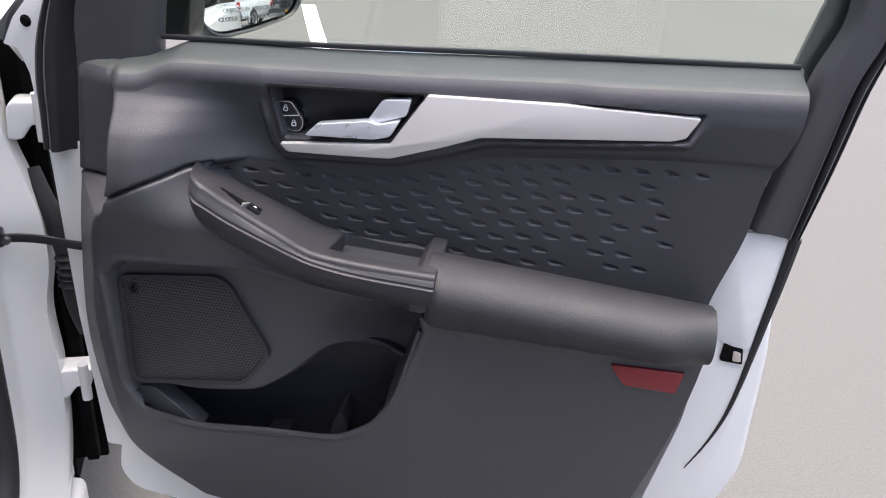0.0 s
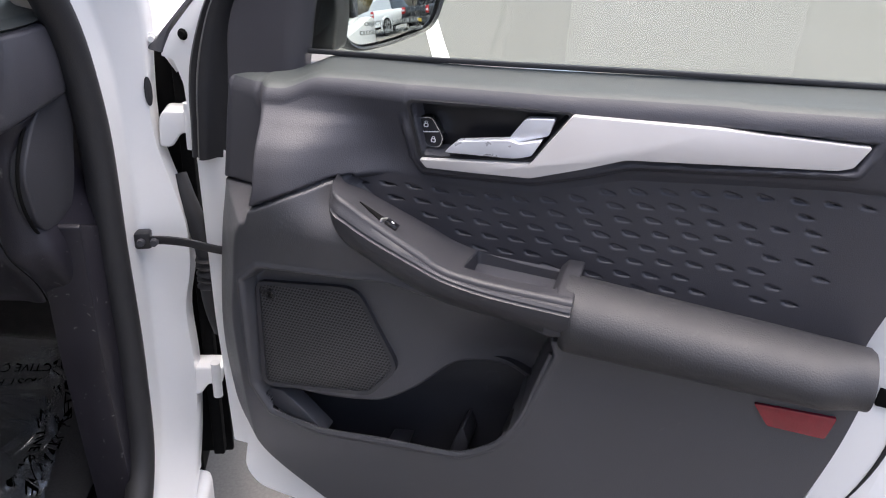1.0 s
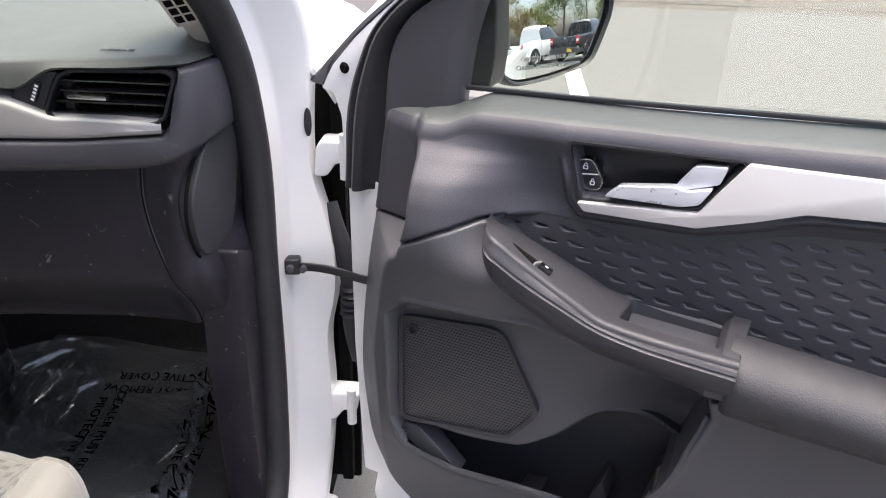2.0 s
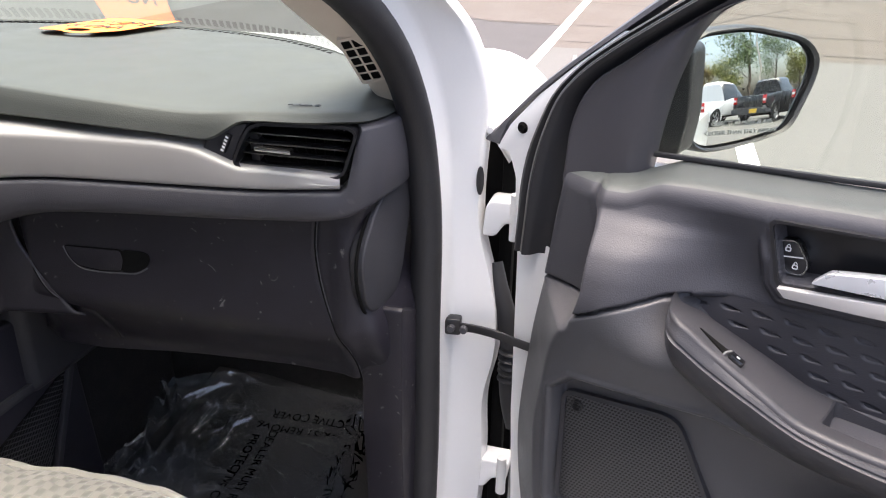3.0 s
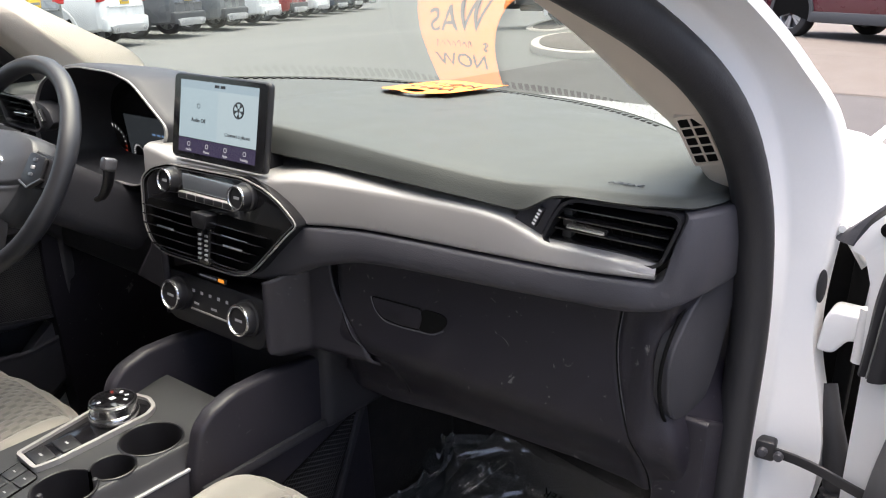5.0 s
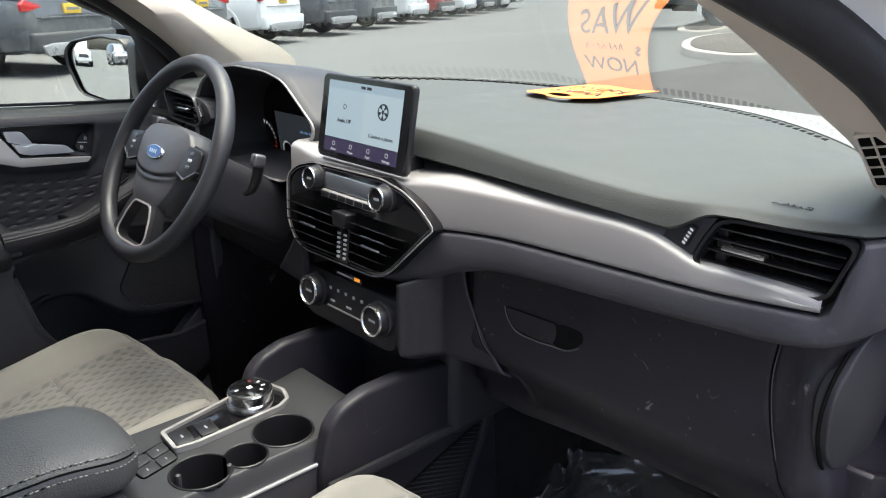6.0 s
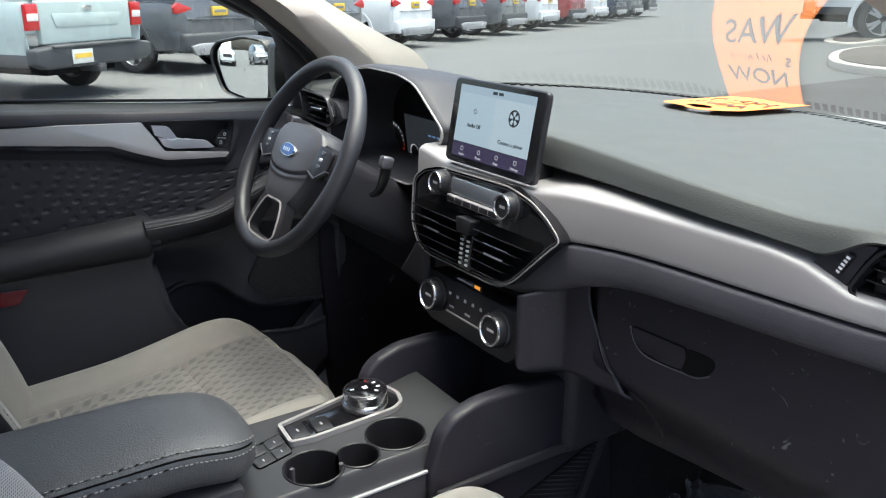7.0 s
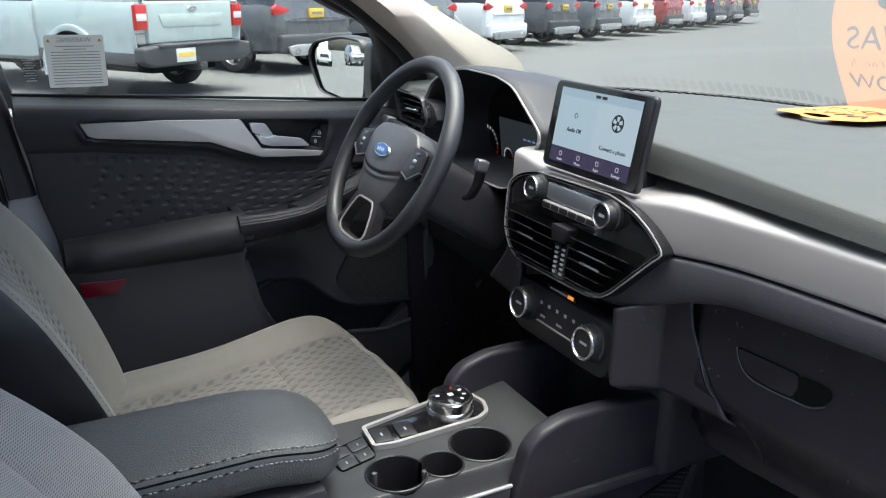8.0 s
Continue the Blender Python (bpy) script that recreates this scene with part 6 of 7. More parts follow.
# ---- seats ----
def seat(name, cx, dy, label, width=.255, back=None, lean=0.0, top=1.16):
    st = empty(name, pose(cx, dy, 0), label, "car seat", "front seats")
    nu, nv = 120, 130
    s, v = np.linspace(-1, 1, nu)[:, None], np.linspace(0, 1, nv)[None, :]
    # cushion: from the back (0) to the front edge (1), then down
    prof_y = spl((0, -.97), (.6, -.56), (.78, -.452), (.88, -.415), (.94, -.405), (1, -.41))
    prof_z = spl((0, .585), (.3, .605), (.6, .640), (.72, .650), (.80, .640), (.87, .610), (.94, .54), (1, .44))
    w = width * (1 - .10 * sm(.6, 1, v) ** 2)
    X = np.sign(s) * np.abs(s) ** .9 * w
    Y = prof_y(v) - .10 * np.abs(s) ** 2.6 * sm(.25, 1, v) + .02 * sm(.6, .9, v)
    Z = prof_z(v) + .030 * np.exp(-((np.abs(s) - .76) / .13) ** 2) * (1 - .7 * sm(.6, .95, v)) - .14 * sm(.84, 1.0, np.abs(s)) ** 2 - .012 * (1 - sm(.45, .62, np.abs(s)))
    # seams
    for e in (.56,):
        Z = Z - .007 * np.exp(-((np.abs(s) - e) / .012) ** 2) * (1 - sm(.80, .86, v))
    for t in (.52, .18):
        Z = Z - .007 * np.exp(-((v - t) / .006) ** 2) * (1 - sm(.54, .58, np.abs(s)))
    Z = Z - .006 * np.exp(-((v - .795) / .007) ** 2)
    Z = Z + .0015 * np.sin(s * 23 + v * 9)
    V, F = sheet(np.stack(np.broadcast_arrays(X, Y, Z), -1))
    ob = part("cushion", (V, F), [CLOTH, DIMPLE], st, "grey-beige cloth cushion with a dimpled middle", smooth=60)
    mi = np.zeros((nu - 1, nv - 1), np.int32)
    sv, vv = np.linspace(-1, 1, nu)[:-1, None], np.linspace(0, 1, nv)[None, :-1]
    mi[:] = (np.abs(sv) < .56) & (vv < .795)
    ob.data.polygons.foreach_set("material_index", mi.ravel())
    part("cushion_base", box(-width * .93, -.98, .33, width * .93, -.46, .50, .03, 3), BLACK, st)
    # backrest
    s, v = np.linspace(-1, 1, 90)[:, None], np.linspace(0, 1, 90)[None, :]
    Zb = mix(.575, top, v)
    Yb = -.935 + lean - .26 * (v ** 1.15) + .02 * np.sin(v * math.pi)
    w = spl((0, .225), (.2, .245), (.55, .25), (.8, .225), (.93, .18), (1, .135))(v)
    X = s * w
    bol = .060 * np.exp(-((np.abs(s) - .80) / .18) ** 2) * (1 - .75 * sm(.55, .95, v))
    Y = Yb + bol - .16 * sm(.86, 1.0, np.abs(s)) ** 1.5 - .03 * sm(.9, 1, v)
    Y = Y - .006 * np.exp(-((np.abs(s) - .60) / .014) ** 2)
    V, F = sheet(np.stack(np.broadcast_arrays(X, Y, Zb), -1))
    ob = part("backrest", (V, F), [back or CLOTH, back or DIMPLE, BLACK_SMOOTH if back is None else back], st, "grey-beige cloth backrest with side bolsters", smooth=60)
    mi = np.zeros((89, 89), np.int32)
    sv = np.abs(np.linspace(-1, 1, 90))[:-1, None] + 0 * np.zeros((1, 89))
    mi[sv < .60] = 1
    mi[sv > .85] = 2
    ob.data.polygons.foreach_set("material_index", mi.ravel())
    # stitching beside the black side panels
    P = np.stack(np.broadcast_arrays(X, Y, Zb), -1)
    for i in (7, 82) if back is None else ():
        path = path3(P[i, 4:80:4], 260)
        dash = [sweep(path[k:k + 3] + np.array([0, .0010, .0008]), circle(.0008, 6)) for k in range(0, 257, 4)]
        part("stitching", join(*dash), PALE_THREAD, ob, "pale stitching")
    rows = []
    for z in np.linspace(.50, top + .005, 14):
        k = (z - .575) / (top - .575)
        hw = float(spl((0, .225), (.2, .245), (.55, .25), (.8, .225), (.93, .18), (1, .135))(max(k, 0)))
        y = -.935 + lean - .26 * max(k, 0) ** 1.15
        rows.append([(x * hw * .985, y - .045 - dyy, z) for x, dyy in ((-1, .03), (-.97, .08), (-.8, .10), (0, .105), (.8, .10), (.97, .08), (1, .03), (.8, .0), (0, -.0), (-.8, .0))])
    part("back_shell", sheet(np.array(rows), close_v=True, caps=True), BLACK_SMOOTH, st, "black side and rear of the backrest", smooth=60)
    part("headrest", box(-.125, -1.34 + lean, top + .04, .125, -1.23 + lean, top + .22, .04, 4), CLOTH, st)
    for x in (-.06, .06):
        part("headrest_post", lathe([(.006, top - .04), (.006, top + .06)], 10, Matrix.Translation((x, -1.275 + lean, 0))), CHROME, st)
    return st


def dimple_cloth(name, light, dark, pu, pw, depth):
    """Cloth with staggered rows of small pressed shapes, as relief and a darker shade of the weave."""
    ma = mat(name, light, 0.92, vary=0.10, vary_size=0.03, sheen=0.25)
    N, L = ma.node_tree.nodes, ma.node_tree.links
    b = N["Principled BSDF"]
    tc = N.new("ShaderNodeTexCoord")
    sep = N.new("ShaderNodeSeparateXYZ")
    L.new(tc.outputs["Object"], sep.inputs[0])

    def math_node(op, a, bb=None):
        n = N.new("ShaderNodeMath")
        n.operation = op
        for i, q in enumerate((a, bb)):
            if q is None:
                continue
            if isinstance(q, (int, float)):
                n.inputs[i].default_value = q
            else:
                L.new(q, n.inputs[i])
        return n.outputs[0]
    yz = math_node("ADD", sep.outputs[1], math_node("MULTIPLY", sep.outputs[2], -1.0))
    u = math_node("MULTIPLY", sep.outputs[0], 2 * math.pi / pu)
    w = math_node("MULTIPLY", yz, 2 * math.pi / pw)
    h = math_node("MULTIPLY", math_node("SINE", u), math_node("SINE", w))
    h = math_node("POWER", math_node("MAXIMUM", h, 0.0), .6)
    bp = N.new("ShaderNodeBump")
    bp.inputs["Strength"].default_value = 0.6
    bp.inputs["Distance"].default_value = -depth
    L.new(h, bp.inputs["Height"])
    L.new(bp.outputs[0], b.inputs["Normal"])
    old = b.inputs["Base Color"].links[0].from_socket
    m2 = N.new("ShaderNodeMix")
    m2.data_type = "RGBA"
    m2.inputs[7].default_value = (*dark, 1)
    L.new(h, m2.inputs[0])
    L.new(old, m2.inputs[6])
    L.new(m2.outputs[2], b.inputs["Base Color"])
    return ma


DIMPLE = dimple_cloth("dimpled_seat_cloth", (0.215, 0.206, 0.188), (0.135, 0.130, 0.122), .024, .028, .003)
WOVEN = dimple_cloth("grey_woven_seat_cloth", (0.37, 0.362, 0.35), (0.11, 0.108, 0.105), .0042, .0036, .0008)
seat("car_seat", -.375, 0, "grey-beige cloth car seat beside the console")
seat("car_seat", .375, .085, "grey-beige cloth car seat near the open door", back=WOVEN, lean=-.045, top=1.14)
# ---- ground ----
def paving(name, color, scale, speck=0.25):
    """Stony paving: fine aggregate specks, blotches and faint cracks."""
    ma = mat(name, color, 0.9, grain=0.12, grain_size=0.010, vary=0.14, vary_size=scale)
    N, L = ma.node_tree.nodes, ma.node_tree.links
    b = N["Principled BSDF"]
    old = b.inputs["Base Color"].links[0].from_socket
    tc, v, r, m = N.new("ShaderNodeTexCoord"), N.new("ShaderNodeTexNoise"), N.new("ShaderNodeMapRange"), N.new("ShaderNodeMix")
    v.inputs["Scale"].default_value, v.inputs["Detail"].default_value = 150, 3
    r.inputs[1].default_value, r.inputs[2].default_value, r.inputs[3].default_value, r.inputs[4].default_value = 0.35, 0.65, 1 - speck, 1 + speck
    m.data_type, m.blend_type = "RGBA", "MULTIPLY"
    m.inputs[0].default_value = 1
    L.new(tc.outputs["Object"], v.inputs["Vector"])
    L.new(v.outputs["Fac"], r.inputs[0])
    L.new(old, m.inputs[6])
    L.new(r.outputs[0], m.inputs[7])
    L.new(m.outputs[2], b.inputs["Base Color"])
    return ma


ASPHALT = paving("worn_asphalt", (0.11, 0.112, 0.11), 1.4, 0.15)
PATCH = paving("dark_asphalt_patch", (0.055, 0.052, 0.052), 0.7, 0.12)
PAVEMENT = paving("pale_grey_pavement", (0.105, 0.102, 0.097), 1.1, 0.09)
CONCRETE = paving("pinkish_concrete", (0.088, 0.075, 0.065), 0.5, 0.22)
LINE_PAINT = mat("white_line_paint", (0.72, 0.72, 0.70), 0.75, grain=0.4, grain_size=0.01, vary=0.12, vary_size=0.08)
KERB = mat("pale_kerb_concrete", (0.42, 0.39, 0.35), 0.9, grain=0.6, grain_size=0.01, vary=0.12, vary_size=0.4)


def rise(x, y):
    """The ground climbs gently ahead of the car, towards the street."""
    return .55 * sm(4.5, 11.5, y) * sm(-15, -6, x)


def flat(name, pts, z, ma, label, cat="ground"):
    bm = bmesh.new()
    bm.faces.new([bm.verts.new((x, y, 0)) for x, y in pts])
    for k in range(46):
        for co, no in ((Vector((0, 4 + k * .18, 0)), Vector((0, 1, 0))), (Vector((-15.5 + k * .24, 0, 0)), Vector((1, 0, 0)))):
            bmesh.ops.bisect_plane(bm, geom=list(bm.verts) + list(bm.edges) + list(bm.faces), plane_co=co, plane_no=no)
    for v in bm.verts:
        v.co.z = z + float(rise(v.co.x, v.co.y))
    bmesh.ops.recalc_face_normals(bm, faces=bm.faces)
    return tagged(part(name, bm, ma, smooth=60), label, cat, kind="structure")


gx = np.concatenate([[-300, -40, -16], np.linspace(-15.5, -5.5, 42), [-4, 0, 4, 12, 40, 300]])
gy = np.concatenate([[-300, -40, -8, 0], np.linspace(4, 12, 46), [16, 40, 300]])
GX, GY = np.meshgrid(gx, gy, indexing="ij")
tagged(part("ground", sheet(np.stack([GX, GY, rise(GX, GY)], -1)), ASPHALT), "grey worn asphalt of a parking lot", "ground", kind="structure")
flat("pavement", [(-.13, -60), (60, -60), (60, 7.0), (0, 7.0), (-.13, 4.97)], .006, PAVEMENT, "pale grey pavement beside the car")
flat("concrete_apron", [(0, 7.004), (60, 7.004), (60, 60), (-6, 60), (-4.9, 17.3), (-3.65, 9.61), (-.76, 7.96), (.09, 7.92)], .006, CONCRETE, "pinkish concrete apron with joints")
flat("asphalt_patch", [(-5.96, 4.97), (-.134, 4.97), (.086, 7.90), (-.76, 7.95), (-2.63, 8.8), (-4.09, 8.8)], .006, PATCH, "dark asphalt patch ahead of the car")
flat("parking_line", [(-.17, 5.38), (-.05, 5.38), (.33, 10.11), (.25, 10.11)], .012, LINE_PAINT, "white painted parking line", "road marking")
flat("parking_line", [(1.57, 1.0), (1.69, 1.0), (1.79, 5.89), (1.67, 5.89)], .012, LINE_PAINT, "white painted parking line", "road marking")
JOINT = mat("dark_joint", (0.055, 0.048, 0.042), 0.95, vary=0.3, vary_size=0.05)
for x0, y0, x1, y1 in ((.05, 7.25, 12.44, 7.05), (-.75, 7.99, 11.67, 7.7), (-.38, 9.29, 3.22, 8.62), (.47, 7.06, 2.64, 9.29), (-2.17, 10.08, 4.25, 9.8), (.33, 10.14, .03, 10.75), (3.63, 7.06, 4.53, 11.38)):
    d = Vector((x1 - x0, y1 - y0)).normalized() * .007
    flat("paving_joint", [(x0 - d.y, y0 + d.x), (x0 + d.y, y0 - d.x), (x1 + d.y, y1 - d.x), (x1 - d.y, y1 + d.x)], .010, JOINT, "dark joint in the concrete", "joint")


def island(pts, label):
    o = rounded(pts, .7, 6)
    c = np.array(o).mean(0)
    isl = empty("kerb_island", None, label, "kerb", "kerb islands")
    z = float(rise(c[0], c[1]))
    for nm, out, z0, z1, bv, ma in (("kerb", o, -.22, .09, .02, KERB), ("island_top", inset(o, .12), .091, .10, .004, CONCRETE)):
        bm = prism(out, z0, z1, bv)
        for v in bm.verts:
            v.co.z += z + .09 * (v.co.y - c[1])
        part(nm, bm, ma, isl)


island([(-4.86, 8.83), (-3.89, 8.62), (-3.5, 9.36), (-3.78, 10.18), (-4.66, 10.79), (-5.22, 10.3), (-5.33, 9.67)], "pale concrete kerb island in the lot")
island([(-5.67, 11.02), (-6.52, 11.16), (-6.62, 12.8), (-5.73, 12.56)], "small pale kerb island beside a parked car")


# ---- parked vehicles ----
TYRE = mat("tyre_rubber", (0.020, 0.020, 0.021), 0.85, grain=0.5, grain_size=0.01, vary=0.2, vary_size=0.05)
ALLOY = mat("alloy_rim", (0.55, 0.55, 0.56), 0.35, metal=0.8, vary=0.08, vary_size=0.05)
CLAD = mat("grey_cladding", (0.050, 0.052, 0.056), 0.6, grain=0.3, grain_size=0.004, vary=0.15, vary_size=0.2)
SKID = mat("silver_skid_plate", (0.45, 0.45, 0.46), 0.4, metal=0.5, vary=0.08, vary_size=0.1)
CAR_GLASS = mat("dark_car_glass", (0.012, 0.014, 0.015), 0.06, vary=0.1, vary_size=0.3, coat=0.5)
TAIL = mat("red_tail_lamp", (0.50, 0.012, 0.012), 0.15, vary=0.2, vary_size=0.05, coat=0.6)
TAIL_CLEAR = mat("clear_lamp", (0.75, 0.70, 0.70), 0.15, vary=0.1, vary_size=0.05, coat=0.5)
PLATE = mat("yellow_plate", (0.75, 0.48, 0.05), 0.5, vary=0.08, vary_size=0.05)
PLATE_PALE = mat("pale_plate", (0.65, 0.66, 0.62), 0.5, vary=0.08, vary_size=0.05)


def paint(name, c):
    return mat(name, c, 0.28, vary=0.04, vary_size=0.4, coat=0.7)


def wheel_meshes(r=.36):
    """Tyre, rim, hub and spokes as shared meshes, axle along y."""
    rot = Matrix.Rotation(math.pi / 2, 4, "X")
    tyre = lathe([(r * .66, -.105), (r * .80, -.112), (r * .95, -.10), (r, -.07), (r, .07), (r * .95, .10), (r * .80, .112), (r * .66, .105)], 40, rot)
    rim = lathe([(r * .68, -.106), (r * .655, -.100), (r * .62, -.07), (r * .62, .07), (r * .655, .100), (r * .68, .106)], 36, rot)
    disc = lathe([(r * .62, -.03), (.0, -.03)], 30, rot)
    sp = []
    for k in range(5):
        for d in (-.16, .16):
            g = Matrix.Rotation(math.pi / 2, 4, "X") @ Matrix.Rotation(k * 2 * math.pi / 5 + d, 4, "Z")
            P = [(r * .12, -.018), (r * .62, -.026), (r * .62, .026), (r * .12, .018)]
            for side in (1, -1):
                V = [g @ Vector((x, y, side * z)) for z in (.075, .095) for x, y in P]
                sp.append(([tuple(v) for v in V], [(0, 1, 2, 3), (4, 5, 6, 7), (0, 1, 5, 4), (1, 2, 6, 5), (2, 3, 7, 6), (3, 0, 4, 7)]))
    hub = lathe([(r * .15, -.10), (r * .15, .10)], 20, rot)
    return tyre, join(rim, hub, *sp), disc


WHEEL = {}


def wheel(carv, x, y, r):
    if r not in WHEEL:
        t, s, d = wheel_meshes(r)
        a, b, c = part("wheel", t, TYRE), part("rim", s, ALLOY), part("brake_disc", d, CLAD)
        WHEEL[r] = (a.data, b.data, c.data)
        for o in (a, b, c):
            bpy.data.objects.remove(o)
    t, s, d = WHEEL[r]
    w = new("wheel", t)
    w.parent, w.location = carv, (x, y, r)
    for nm, me in (("rim", s), ("brake_disc", d)):
        o = new(nm, me)
        o.parent = w


def loft_body(stations):
    """stations: x, half width, sill height, belt height, roof half width, roof height."""
    rows = []
    for x, w, z0, zb, rw, zr in stations:
        half = [(w - .10, z0), (w - .03, z0 + .05), (w, z0 + .22), (w + .005, (z0 + zb) / 2 + .08), (w - .02, zb - .08), (w - .045, zb),
                (mix(w - .05, rw, .5), mix(zb, zr, .5)), (rw, max(zr - .07, zb)), (rw - .10, zr), (rw * .4, zr + .02)]
        rows.append([(x, y, z) for y, z in half] + [(x, -y, z) for y, z in reversed(half)])
    P = np.array(rows, float)
    Q = []
    n = 6
    for i in range(len(P) - 1):
        for k in range(n):
            Q.append(mix(P[i], P[i + 1], k / n))
    Q.append(P[-1])
    return np.array(Q)


def arch(carv, x, y, r, ma):
    """Wheel-arch lip, with a flat black disc that paints the shade inside."""
    s = 1 if y > 0 else -1
    pts = [(math.cos(a) * r, math.sin(a) * r) for a in np.linspace(-.25, math.pi + .25, 25)]
    path = [(x + px, y, .36 + pz) for px, pz in pts]
    part("wheel_arch", sweep(path, rrect(.075, .05, .015, 2), up=(0, s, 0)), ma, carv)
    V = [(x, y + s * .012, .36)] + [(x + px * .97, y + s * .012, .36 + pz * .97) for px, pz in pts]
    part("arch_hollow", (V, [(0, i, i + 1) for i in range(1, 25)]), SHADE_BLACK, carv)


def suv(label, body_paint, m, plate=True, clad=True, group="parked cars"):
    c = empty("parked_suv", m, label, "car", group)
    st = [(-.98, .70, .42, .80, .66, .84), (-.93, .82, .36, .98, .74, 1.02), (-.86, .87, .34, 1.03, .70, 1.30), (-.70, .90, .32, 1.05, .62, 1.58), (-.35, .915, .30, 1.04, .58, 1.66), (.6, .925, .28, 1.02, .58, 1.69), (1.5, .92, .28, 1.0, .57, 1.62),
          (2.1, .915, .28, .99, .60, 1.28), (2.35, .91, .29, 1.0, .66, 1.06), (3.0, .90, .30, .97, .66, 1.0), (3.35, .86, .32, .90, .62, .93), (3.52, .74, .36, .74, .56, .76)]
    P = loft_body(st)
    V, F = sheet(P, close_v=True, caps=True)
    ob = part("body", (V, F), [body_paint, CAR_GLASS], c, smooth=35)
    mi = []
    for f in F:
        q = V[list(f)].mean(0)
        zb = float(np.interp(q[0], [s[0] for s in st], [s[3] for s in st]))
        zr = float(np.interp(q[0], [s[0] for s in st], [s[5] for s in st]))
        mi.append(1 if zb + .01 < q[2] < zr - .045 and zr > zb + .2 and -.9 < q[0] < 2.3 else 0)
    ob.data.polygons.foreach_set("material_index", np.array(mi, np.int32))
    r = .36
    for x in (0, 2.7):
        for y in (.80, -.80):
            wheel(c, x, y, r)
            arch(c, x, .905 if y > 0 else -.905, .43, CLAD if clad else body_paint)
    for s in (1, -1):
        part("sill", box(.42, s * .905 - .03, .24, 2.28, s * .905 + .03, .40, .02), CLAD if clad else body_paint, c)
        part("tail_lamp", prism(rounded([(s * .52, .92), (s * .86, .90), (s * .875, 1.0), (s * .80, 1.06), (s * .55, .985)], .02), -.01, .05, .01, axes((-.90, 0, 0), (0, -1, 0), (0, 0, 1)) @ Matrix.Diagonal((-1, 1, 1, 1))), TAIL, c)
    part("rear_bumper", box(-1.04, -.80, .34, -.80, .80, .62, .05, 3), CLAD if clad else body_paint, c)
    part("skid_plate", prism(rounded([(-.62, .30), (.62, .30), (.70, .44), (.5, .47), (-.5, .47), (-.70, .44)], .03), 0, .06, .015, axes((-1.02, 0, 0), (0, 1, 0), (0, 0, 1)) @ Matrix.Diagonal((1, 1, -1, 1))), SKID, c)
    for s in (1, -1):
        part("exhaust", lathe([(.045, -.03), (.045, .05), (.035, .05), (.035, -.02), (0, -.02)], 18, axes((-1.05, s * .52, .37), (0, 1, 0), (0, 0, 1)) @ Matrix.Rotation(math.pi, 4, "Y")), CHROME, c)
    part("rear_crease", box(-1.0, -.60, .80, -.955, .60, .83, .008), body_paint, c)
    if plate:
        part("plate", box(-1.0, -.16, .86, -.965, .16, 1.0, .005), PLATE, c)
        part("plate_bar", box(-1.004, -.12, .91, -1.0, .12, .95, 0), INK, c)
    part("front_grille", box(3.44, -.5, .55, 3.53, .5, .78, .02), CLAD, c)
    return c


